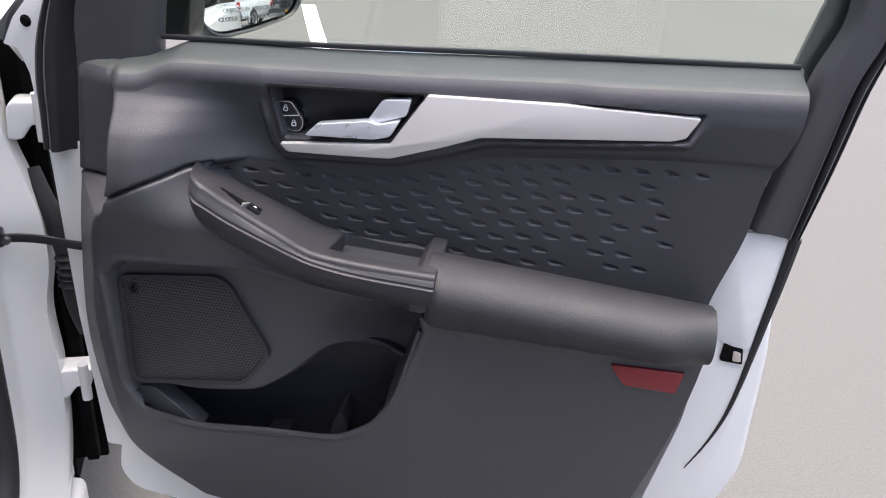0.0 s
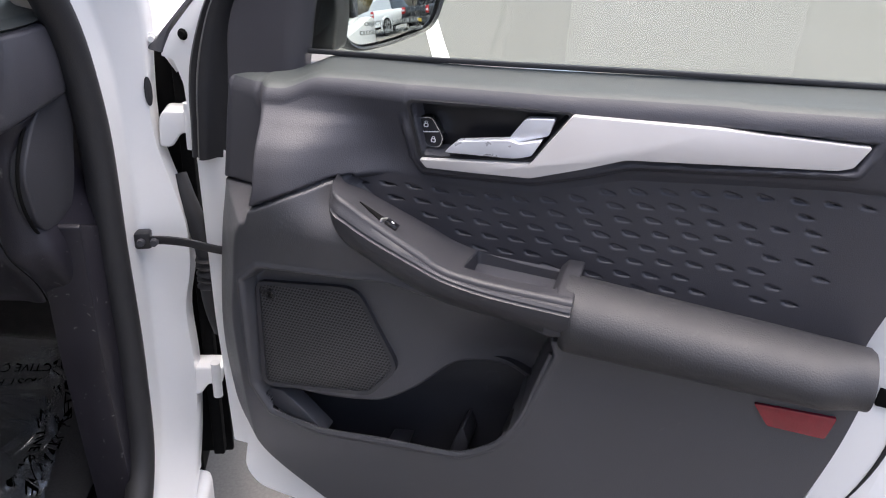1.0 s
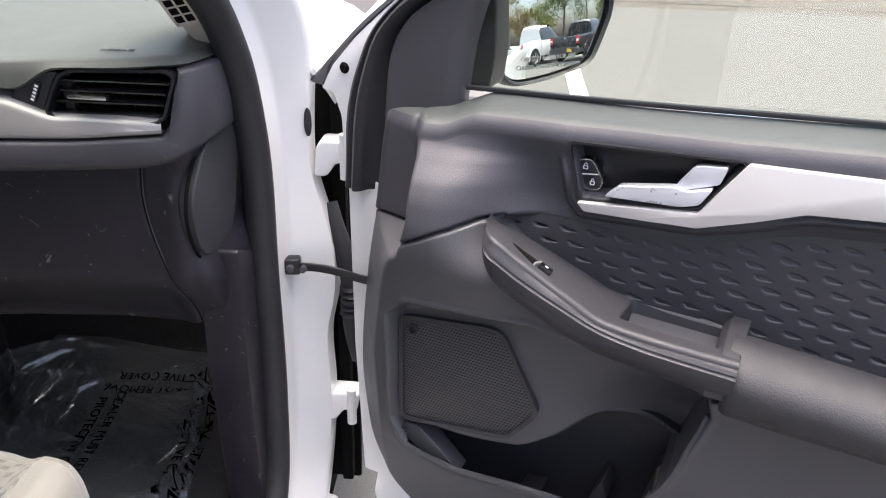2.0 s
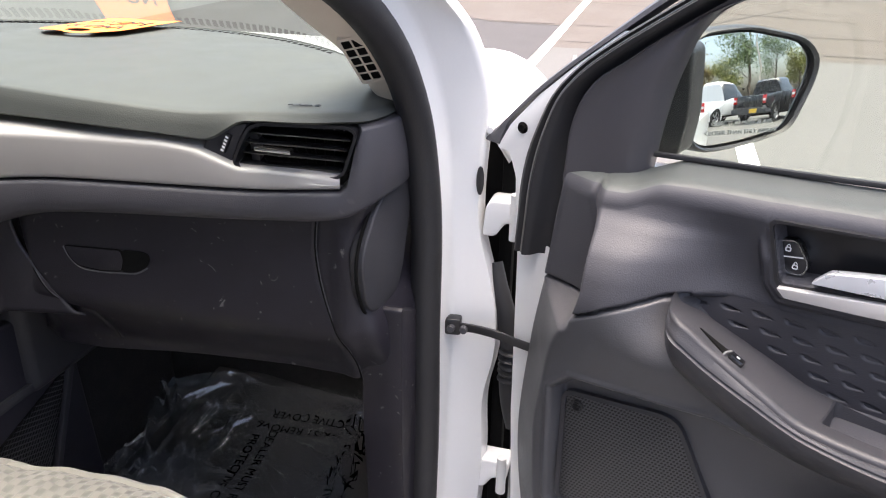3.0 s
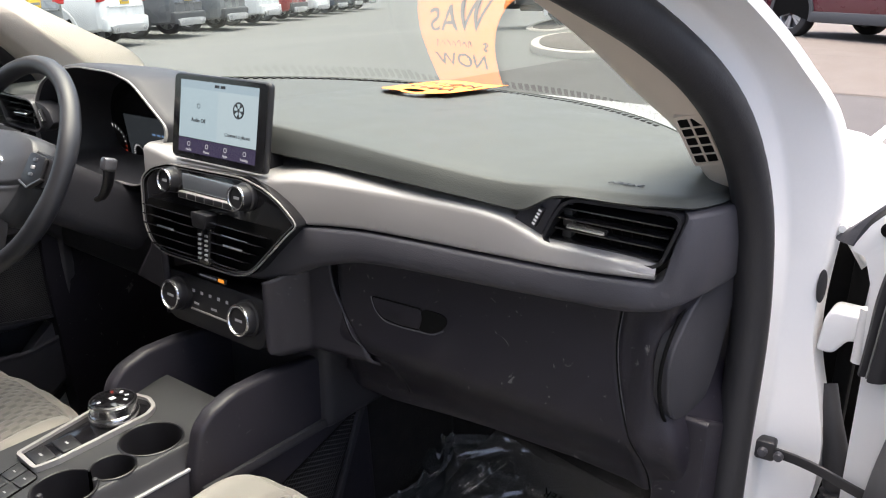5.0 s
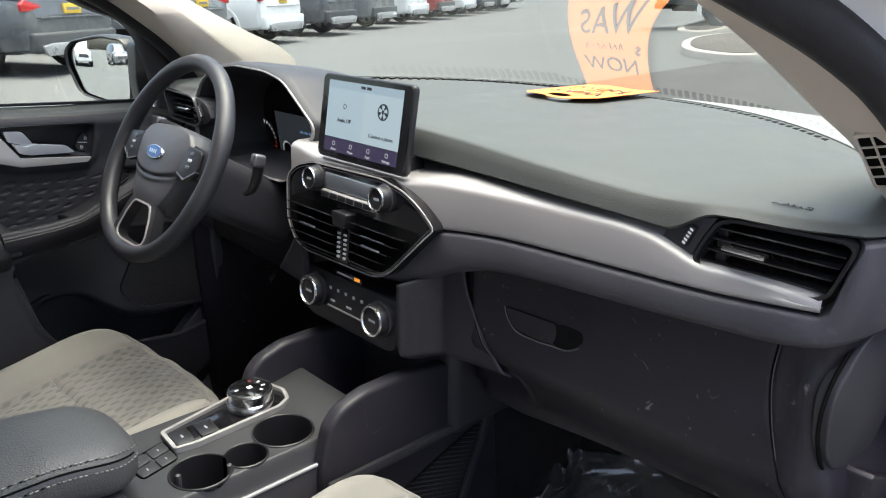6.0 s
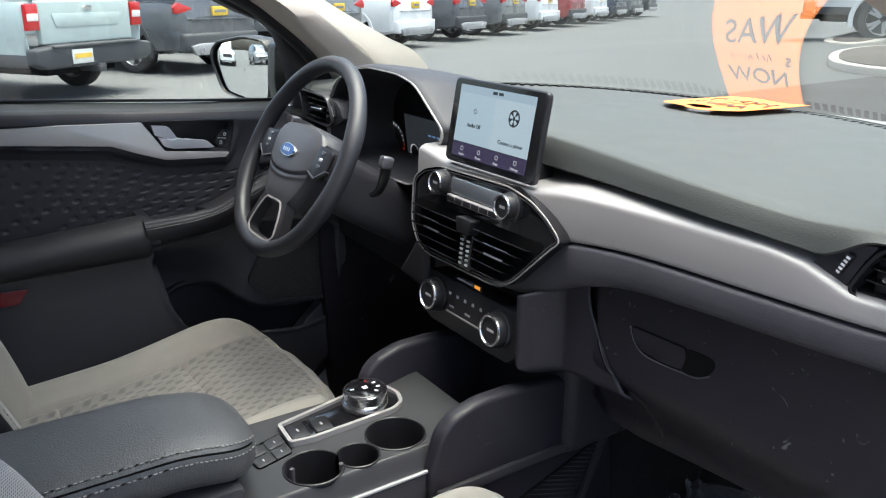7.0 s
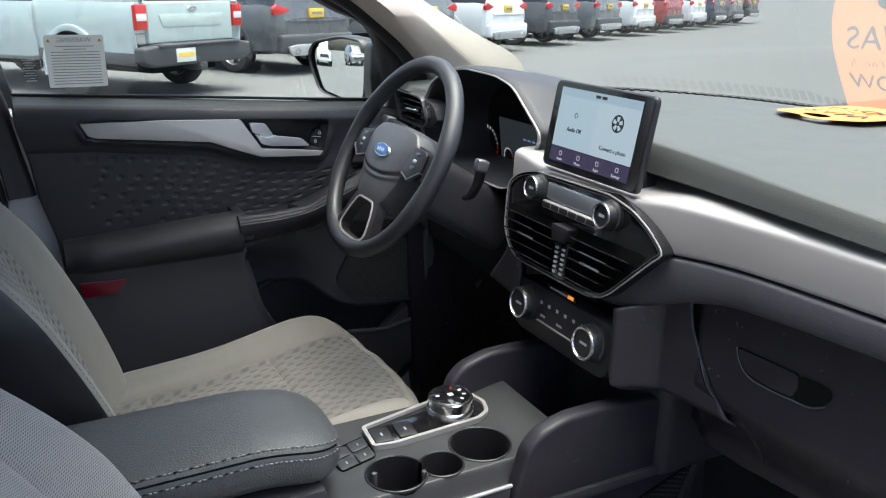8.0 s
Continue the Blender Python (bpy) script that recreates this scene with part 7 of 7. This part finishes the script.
def pickup(label, body_paint, m, dark_bumper=True, plate_low=True, group="parked cars"):
    c = empty("parked_pickup", m, label, "truck", group)
    # cab and bonnet
    st = [(.62, .90, .42, 1.10, .66, 1.66), (.75, .92, .40, 1.10, .66, 1.74), (1.9, .925, .38, 1.09, .64, 1.74), (2.3, .925, .38, 1.08, .68, 1.40), (2.55, .92, .38, 1.08, .74, 1.16), (3.3, .91, .38, 1.06, .74, 1.10),
          (3.62, .87, .40, .98, .70, 1.02), (3.75, .78, .46, .80, .60, .82)]
    P = loft_body(st)
    V, F = sheet(P, close_v=True, caps=True)
    ob = part("cab", (V, F), [body_paint, CAR_GLASS], c, smooth=35)
    mi = []
    for f in F:
        q = V[list(f)].mean(0)
        zb = float(np.interp(q[0], [s[0] for s in st], [s[3] for s in st]))
        zr = float(np.interp(q[0], [s[0] for s in st], [s[5] for s in st]))
        mi.append(1 if zb + .01 < q[2] < zr - .05 and zr > zb + .2 else 0)
    ob.data.polygons.foreach_set("material_index", np.array(mi, np.int32))
    # load bed
    for s in (1, -1):
        prof = [(s * .80, .50), (s * .885, .55), (s * .915, .80), (s * .905, 1.04), (s * .875, 1.12), (s * .80, 1.12)]
        rows = [[(x, y, z) for y, z in prof] for x in np.linspace(-1.02, .62, 20)]
        part("bed_side", sheet(np.array(rows), caps=False), body_paint, c, smooth=50, solid=.02)
        part("lower_side", box(-.98, s * .88 - .02, .42, .62, s * .88 + .015, .56, .015), CLAD if dark_bumper else body_paint, c)
        part("tail_lamp", prism(rounded([(s * .735, .82), (s * .915, .82), (s * .915, 1.10), (s * .735, 1.10)][::s], .015), 0, .05, .012, axes((-1.02, 0, 0), (0, 1, 0), (0, 0, 1)) @ Matrix.Diagonal((1, 1, -1, 1))), TAIL, c)
        part("lamp_clear", prism(rounded([(s * .75, .92), (s * .90, .92), (s * .90, 1.0), (s * .75, 1.0)][::s], .012), .05, .056, .004, axes((-1.02, 0, 0), (0, 1, 0), (0, 0, 1)) @ Matrix.Diagonal((1, 1, -1, 1))), TAIL_CLEAR, c)
    part("tailgate", box(-1.06, -.725, .66, -.98, .725, 1.13, .02, 3), body_paint, c)
    part("tailgate_recess", prism(rounded([(-.50, .84), (.50, .84), (.56, .99), (-.56, .99)], .03), 0, .008, .004, axes((-1.06, 0, 0), (0, 1, 0), (0, 0, 1)) @ Matrix.Diagonal((1, 1, -1, 1))), body_paint, c)
    part("badge", lathe([(.07, 0), (.065, .012), (0, .014)], 24, axes((-1.068, 0, 1.05), (0, -1, 0), (0, 0, 1)) @ Matrix.Diagonal((1, .45, 1, 1))), CHROME, c, "oval chrome badge")
    part("bed_floor", box(-1.0, -.80, .60, .60, .80, .66, .01), CLAD, c)
    part("underbody", box(-.90, -.55, .30, 3.3, .55, .50, .02), SHADE_BLACK, c)
    part("rear_bumper", prism(rounded([(-.94, .46), (-.80, .40), (.80, .40), (.94, .46), (.93, .62), (.60, .66), (-.60, .66), (-.93, .62)], .03), 0, .17, .03, axes((-1.0, 0, 0), (0, 1, 0), (0, 0, 1)) @ Matrix.Diagonal((1, 1, -1, 1)), 3), CLAD if dark_bumper else CHROME, c, "rear step bumper")
    part("bumper_step", box(-1.20, -.70, .625, -1.02, .70, .655, .01), CLAD, c)
    part("hitch", box(-1.20, -.06, .32, -.9, .06, .42, .01), CLAD, c)
    part("plate", box(-1.185, .12, .44, -1.172, .44, .60, .004), PLATE_PALE if plate_low else PLATE, c)
    part("plate_bar", box(-1.189, .15, .50, -1.186, .41, .55, 0), PLATE, c)
    r = .37
    for x in (0, 3.08):
        for y in (.845, -.845):
            wheel(c, x, y, r)
            arch(c, x, .925 if y > 0 else -.925, .46, body_paint if x == 0 else CLAD)
    return c


def park(x, y, heading):
    """Rear axle's middle on the ground, and the way the nose points (degrees from +x)."""
    return pose(x, y, float(rise(x, y)), 0, 0, heading)


BLUE_GREY = paint("pale_blue_grey_paint", (0.43, 0.50, 0.49))
DARK_METAL = paint("dark_grey_paint", (0.085, 0.09, 0.10))
GREY_METAL = paint("grey_paint", (0.16, 0.17, 0.18))
CAR_WHITE = paint("clean_white_paint", (0.76, 0.77, 0.78))
CAR_RED = paint("red_paint", (0.30, 0.018, 0.022))
MAROON = paint("maroon_paint", (0.085, 0.010, 0.018))
CAR_BLACK = paint("black_paint", (0.015, 0.015, 0.017))
CAR_BLUE = paint("blue_paint", (0.03, 0.10, 0.16))
NAVY = paint("navy_paint", (0.02, 0.03, 0.07))

H = 207
pickup("pale blue-grey pickup parked tail-out beside the car", BLUE_GREY, park(-10.23, .27, 217))
suv("dark grey car parked tail-out beside a pickup", DARK_METAL, park(-12.35, 2.75, H))
for k, (p, lab) in enumerate(((GREY_METAL, "grey car parked in the row"), (CAR_WHITE, "white car parked in the row"), (DARK_METAL, "dark grey car parked in the row"), (GREY_METAL, "grey car parked in the row beside a white one"),
                              (CAR_WHITE, "white car parked in the row beside a red one"), (CAR_RED, "red car parked in the row"), (CAR_WHITE, "white car far down the row"), (NAVY, "navy car far down the row"), (GREY_METAL, "grey car at the far end of the row"),
                              (CAR_BLACK, "black car at the far end of the row"))):
    suv(lab, p, park(-13.75 - 1.50 * k, 5.5 + 2.62 * k, H), plate=k != 5, clad=p is not CAR_WHITE)
pickup("white work truck with a grey bumper beside a kerb island", CAR_WHITE, park(-6.3, 12.6, 32))
suv("maroon car parked on the concrete apron", MAROON, park(.35, 12.05, 147))
suv("dark car parked far off on the apron", CAR_BLACK, park(3.4, 18, 139))
# behind the camera, seen in the door mirrors
pickup("white pickup parked behind the car", CAR_WHITE, park(14.2, -7.5, 10), dark_bumper=False, plate_low=False, group="pickups seen in the mirror")
pickup("black pickup parked behind the car", CAR_BLACK, park(15.6, -4.9, 10), plate_low=False, group="pickups seen in the mirror")
pickup("black pickup parked farther behind the car", CAR_BLACK, park(17.0, -2.3, 10), plate_low=False, group="pickups seen in the mirror")
pickup("black pickup parked next to other black trucks", CAR_BLACK, park(18.4, .3, 10), plate_low=False, group="pickups seen in the mirror")
suv("blue car seen in the driver mirror", CAR_BLUE, park(-14, -16, 60), group="cars seen in the mirror")
suv("white car seen in the driver mirror", CAR_WHITE, park(-11, -19, 60), group="cars seen in the mirror")
suv("silver car seen in the driver mirror", GREY_METAL, park(-8, -22, 60), group="cars seen in the mirror")


# ---- trees and a lamp post behind the lot ----
BARK = mat("grey_bark", (0.11, 0.085, 0.065), 0.95, grain=0.9, grain_size=0.03, vary=0.3, vary_size=0.2)
LEAF = [mat("leaf_yellow_green", (0.15, 0.16, 0.025), 0.7, vary=0.3, vary_size=0.8), mat("leaf_green", (0.06, 0.10, 0.025), 0.7, vary=0.3, vary_size=0.8), mat("leaf_ochre", (0.16, 0.12, 0.03), 0.7, vary=0.3, vary_size=0.8)]


def tree(x, y, h, ma, seed):
    rng = np.random.default_rng(seed)
    t = empty("tree", pose(x, y, 0, 0, 0, rng.uniform(0, 360)), "leafy autumn tree behind the parking lot", "tree", "trees")
    trunk = path3([(0, 0, 0), (.1, .05, h * .25), (-.1, .1, h * .5), (.05, 0, h * .85)], 14)
    part("trunk", sweep(trunk, circle(.16 * h / 8, 9), up=(0, 1, 0), scale=np.linspace(1.2, .25, 14)), BARK, t)
    ends = []
    for k in range(9):
        a, z = rng.uniform(0, 2 * math.pi), rng.uniform(.3, .75) * h
        L_ = rng.uniform(.2, .36) * h
        e = (L_ * math.cos(a), L_ * math.sin(a), z + rng.uniform(.1, .3) * h)
        b = path3([(0, 0, z), (e[0] * .5, e[1] * .5, z + .1 * h), e], 7)
        part("limb", sweep(b, circle(.05 * h / 8, 6), up=(.3, .3, 1), scale=np.linspace(1, .3, 7)), BARK, t)
        ends += [e, tuple(b[4])]
    ends.append((0, 0, h * .95))
    V, F = [], []
    for e in ends:
        for k in range(230):
            p = np.array(e) + rng.normal(0, .085 * h, 3) * np.array([1, 1, .8])
            u, w = rng.normal(0, 1, 3), rng.normal(0, 1, 3)
            u /= np.linalg.norm(u)
            w -= u * (w @ u)
            w /= np.linalg.norm(w)
            s = rng.uniform(.07, .15)
            i = len(V)
            V += [p - u * s, p + w * s * .5, p + u * s, p - w * s * .5]
            F.append((i, i + 1, i + 2, i + 3))
    part("crown", (V, F), ma, t, smooth=0)


for k in range(11):
    a = radians(88 + k * 4.6)
    r = 46 + 7 * math.sin(k * 2.1)
    tree(1 + r * math.sin(a), r * math.cos(a), 7.5 + 2.2 * math.sin(k * 1.7), LEAF[(k * 2) % 3 if k % 2 else k % 3], 10 + k)
lamp = empty("street_lamp", pose(34, -11.5, 0), "pale tall lamp post behind the pickups", "lamp post")
part("post", lathe([(.11, 0), (.07, 8.5), (0, 8.5)], 14), KERB, lamp)
part("lamp_head", box(-.2, -.5, 8.4, .2, .9, 8.55, .03), CLAD, lamp)


# ---- small things ----
PAPER = mat("orange_fluorescent_card", (0.93, 0.27, 0.055), 0.75, vary=0.03, vary_size=0.03)
PEN = mat("black_marker", (0.05, 0.03, 0.03), 0.6, vary=0.1, vary_size=0.01)


def price_tag():
    """Orange dealer's hang tag, lying on the dash with its hole towards the cabin; the windscreen mirrors it."""
    along = Vector((-.035, .999, 0))                      # from the hole to the far end
    c = Vector((.030, .252, 0))
    L_, W = .255, .165
    t = empty("price_tag", None, "orange card price tag lying on the dash top", "tag")
    xt, yt = Vector((-.999, -.035, 0)), -along
    prof = spl((-.5, .5), (.18, .5), (.30, .49), (.42, .36), (.5, .22))
    n, k = 60, 25
    hole = (.335, .021)

    def height(u, v):
        return 1.1425 + .029 * u * L_ + .02 * max(0, u - .38) * (1 if v > 0 else .3) + .001 * math.sin(v * 9)
    bm = bmesh.new()
    grid = {}
    for i in range(n + 1):
        u = -.5 + i / n
        for j in range(k + 1):
            v = (-1 + 2 * j / k) * float(prof(u))
            du, dv = (u - hole[0]) * L_, v * W
            p = c + yt * (u * L_) + xt * (v * W)
            grid[i, j] = (p.x, p.y, height(u, v), math.hypot(du, dv))
    verts = {q: bm.verts.new(g[:3]) for q, g in grid.items()}
    for i in range(n):
        for j in range(k):
            q = [(i, j), (i + 1, j), (i + 1, j + 1), (i, j + 1)]
            if sum(grid[a][3] for a in q) / 4 > hole[1]:
                bm.faces.new([verts[a] for a in q])
    for v in [v for v in bm.verts if not v.link_faces]:
        bm.verts.remove(v)
    # pull the hole's edge onto a circle
    hc = c + yt * (hole[0] * L_)
    for v in bm.verts:
        if v.is_boundary:
            d = Vector((v.co.x - hc.x, v.co.y - hc.y))
            if d.length < hole[1] * 1.5:
                d = d.normalized() * hole[1]
                v.co.x, v.co.y = hc.x + d.x, hc.y + d.y
    bmesh.ops.recalc_face_normals(bm, faces=bm.faces)
    part("card", bm, PAPER, t, smooth=40, solid=.0006)
    base = axes((c.x, c.y, 1.1438), xt, yt + Vector((0, 0, .029)))
    writing("lettering", "WAS", .052, base @ Matrix.Translation((0, .026, 0)), PEN, t)
    writing("lettering", "NOW", .046, base @ Matrix.Translation((0, -.055, 0)), PEN, t)
    writing("lettering", "$", .024, base @ Matrix.Translation((-.062, -.018, 0)), PEN, t)
    for a in range(7):
        w = path3([(-.03 + a * .012, -.020, 0), (-.026 + a * .012, -.008 - .003 * (a % 2), 0), (-.022 + a * .012, -.022 + .004 * (a % 3), 0)], 8)
        part("scribble", sweep([tuple(base @ Vector(p)) for p in w], circle(.0006, 5), up=(0, 0, 1)), PEN, t)


price_tag()


def clear_film():
    ma = bpy.data.materials.new("clear_plastic_film")
    ma.use_nodes = True
    N, L = ma.node_tree.nodes, ma.node_tree.links
    N.remove(N["Principled BSDF"])
    tr, gl, mx, fr = N.new("ShaderNodeBsdfTransparent"), N.new("ShaderNodeBsdfGlossy"), N.new("ShaderNodeMixShader"), N.new("ShaderNodeFresnel")
    tr.inputs[0].default_value = (0.86, 0.87, 0.88, 1)
    gl.inputs["Roughness"].default_value = 0.04
    fr.inputs[0].default_value = 1.9
    tc, nz, bp = N.new("ShaderNodeTexCoord"), N.new("ShaderNodeTexNoise"), N.new("ShaderNodeBump")
    nz.inputs["Scale"].default_value, nz.inputs["Detail"].default_value, nz.inputs["Distortion"].default_value = 22, 3, 1.5
    bp.inputs["Strength"].default_value, bp.inputs["Distance"].default_value = 0.05, 0.004
    L.new(tc.outputs["Object"], nz.inputs["Vector"])
    L.new(nz.outputs["Fac"], bp.inputs["Height"])
    L.new(bp.outputs[0], gl.inputs["Normal"])
    L.new(bp.outputs[0], fr.inputs["Normal"])
    L.new(fr.outputs[0], mx.inputs[0])
    L.new(tr.outputs[0], mx.inputs[1])
    L.new(gl.outputs[0], mx.inputs[2])
    # a little milkiness, which also stands in for grey reflections over the film
    df, m2 = N.new("ShaderNodeBsdfDiffuse"), N.new("ShaderNodeMixShader")
    df.inputs[0].default_value = (0.62, 0.66, 0.70, 1)
    m2.inputs[0].default_value = 0.085
    L.new(mx.outputs[0], m2.inputs[1])
    L.new(df.outputs[0], m2.inputs[2])
    L.new(m2.outputs[0], N["Material Output"].inputs[0])
    return ma


FILM = clear_film()
MAT_RUBBER = mat("black_floor_mat", (0.028, 0.028, 0.031), 0.8, grain=0.6, grain_size=0.006, vary=0.25, vary_size=0.06)
FILM_INK = mat("black_film_print", (0.002, 0.002, 0.002), 0.9, spec=0.0, vary=0.1, vary_size=0.01)


def floor_z(y):
    return .335 + .05 * sm(-.02, .32, y)


def film_height(X, Y):
    Z = floor_z(Y) + .012
    rng = np.random.default_rng(3)
    for k in range(54):
        cx, cy = (rng.uniform(.08, .30), rng.uniform(-.15, .26)) if k < 30 else (rng.uniform(.50, .62), rng.uniform(-.2, .26))
        a = rng.uniform(0, math.pi)
        L_, w = rng.uniform(.04, .11), rng.uniform(.0025, .006)
        u, v = (X - cx) * math.cos(a) + (Y - cy) * math.sin(a), -(X - cx) * math.sin(a) + (Y - cy) * math.cos(a)
        Z = Z + rng.uniform(.010, .030) * np.exp(-(u / L_) ** 2 - (v / w) ** 2)
    # long sharp folds near the edges
    for x0, y0, x1, y1, h in FOLDS:
        L_ = math.hypot(x1 - x0, y1 - y0) / 2
        cx, cy, a = (x0 + x1) / 2, (y0 + y1) / 2, math.atan2(y1 - y0, x1 - x0)
        u, v = (X - cx) * math.cos(a) + (Y - cy) * math.sin(a), -(X - cx) * math.sin(a) + (Y - cy) * math.cos(a)
        Z = Z + h * np.maximum(0, 1 - np.abs(v) / .011) * (1 - sm(L_ * .5, L_ * 1.1, np.abs(u)))
    return Z + .002 * np.sin(X * 31 + Y * 17) * np.sin(Y * 23)


FOLDS = [(.553, -.02, .563, .185, .020), (.528, .03, .526, .20, .016), (.249, -.04, .222, .09, .022), (.187, .095, .218, .20, .018), (.117, .06, .19, -.015, .03),
         (.064, .136, .13, .14, .03), (.138, .155, .22, .195, .014), (.495, .287, .547, .23, .014), (.16, .02, .10, .12, .022), (.57, .05, .60, .16, .018)]


def floor_cover():
    mt = empty("floor_mat", None, "black rubber mat in the passenger footwell", "floor mat")
    s, v = np.linspace(0, 1, 30)[:, None], np.linspace(0, 1, 40)[None, :]
    X, Y = mix(.16, .66, s) + 0 * v, mix(-.50, .30, v) + 0 * s
    part("mat", sheet(np.stack([X, Y, floor_z(Y)], -1)), MAT_RUBBER, mt, solid=.006)
    c = empty("protective_cover", None, "clear plastic floor cover with black printing, wrinkled", "floor cover")
    s, v = np.linspace(0, 1, 220)[:, None], np.linspace(0, 1, 280)[None, :]
    Y = mix(-.50, .215, v) + .09 * s + .008 * np.sin(s * 19) * np.exp(-(1 - v) * 12)
    X = mix(.065, np.minimum(.53 + .16 * (.30 - Y), .615), s) + .010 * np.sin(v * 23) * np.exp(-s * 12)
    part("film", sheet(np.stack(np.broadcast_arrays(X, Y, film_height(X, Y)), -1)), FILM, c, smooth=80)

    def line(text, size, x, y, turn):
        m = pose(x, y, 0, 0, 0, turn)
        o = writing("lettering", text, size, m, FILM_INK, c)
        me = o.data
        co = np.zeros(len(me.vertices) * 3)
        me.vertices.foreach_get("co", co)
        co = co.reshape(-1, 3)
        co[:, 2] = film_height(co[:, 0], co[:, 1]) + .002
        me.vertices.foreach_set("co", co.ravel())
    line("DEALER MUST REMOVE", .026, .47, .145, 180)
    line("PROTECTIVE COVER", .026, .47, .18, 180)
    for x in (.375, .575):
        line("DEALER MUST REMOVE", .026, x, .0, -90)
        line("PROTECTIVE COVER", .026, x - .034, .0, -90)
    line("DEALER MUST REMOVE", .026, .47, -.18, 0)
    line("PROTECTIVE COVER", .026, .47, -.215, 0)


floor_cover()

def thin_paper(name, c):
    """Paper that lets half of the light through."""
    ma = mat(name, c, 0.8, vary=0.03, vary_size=0.02)
    N, L = ma.node_tree.nodes, ma.node_tree.links
    t, x = N.new("ShaderNodeBsdfTranslucent"), N.new("ShaderNodeMixShader")
    t.inputs[0].default_value = (*c, 1)
    x.inputs[0].default_value = 0.5
    L.new(N["Principled BSDF"].outputs[0], x.inputs[1])
    L.new(t.outputs[0], x.inputs[2])
    L.new(x.outputs[0], N["Material Output"].inputs[0])
    return ma


PAPER_WHITE = thin_paper("white_paper", (0.85, 0.86, 0.84))
PRINT_GREY = mat("grey_print", (0.36, 0.37, 0.37), 0.7, vary=0.05, vary_size=0.01)


def window_notice():
    m = axes((-.8065, -.886, 1.187), (0, 1, 0), (0, 0, 1))
    s = empty("window_sticker", None, "white printed notice stuck to the driver window", "sticker")
    part("sheet", prism(rrect(.104, .098, .004), -.0008, .0, 0, m), PAPER_WHITE, s)
    writing("lettering", "WARNING", .0125, m @ Matrix.Translation((0, .0395, .0004)), PRINT_GREY, s, mirrored=True)
    for k in range(14):
        w = .034 if k == 0 else (.02 if k == 1 else .043)
        part("text_line", box(-w, .028 - k * .0054 - .0008, .0002, w, .028 - k * .0054 + .0008, .0006, 0, m=m), PRINT_GREY, s)
    for x in (-.045, .045):
        part("warning_mark", prism([(x - .004, .036), (x + .004, .036), (x, .043)], .0002, .0006, 0, m), PLATE, s)
    e = empty("window_etching", None, "small white print etched on the window", "etching")
    for k in range(9):
        part("text_line", box(-.98 + .002 * (k % 3), 1.190 - k * .0048, -.0004, -.958 - .003 * (k % 2), 1.1915 - k * .0048, .0, 0, m=axes((-.8065, 0, 0), (0, 1, 0), (0, 0, 1))), WHITE_INK, e)
    for x in (-.948, -.942):
        part("arrow", box(x - .0008, 1.172, -.0004, x + .0008, 1.190, 0, 0, m=axes((-.8065, 0, 0), (0, 1, 0), (0, 0, 1))), WHITE_INK, e)


window_notice()

# the doors and seats belong to the car
for ob in list(bpy.data.objects):
    if ob.parent is None and ob.get("category") in ("car door", "car seat"):
        ob.parent = car
        for key in ("category", "group", "kind"):
            if key in ob:
                del ob[key]
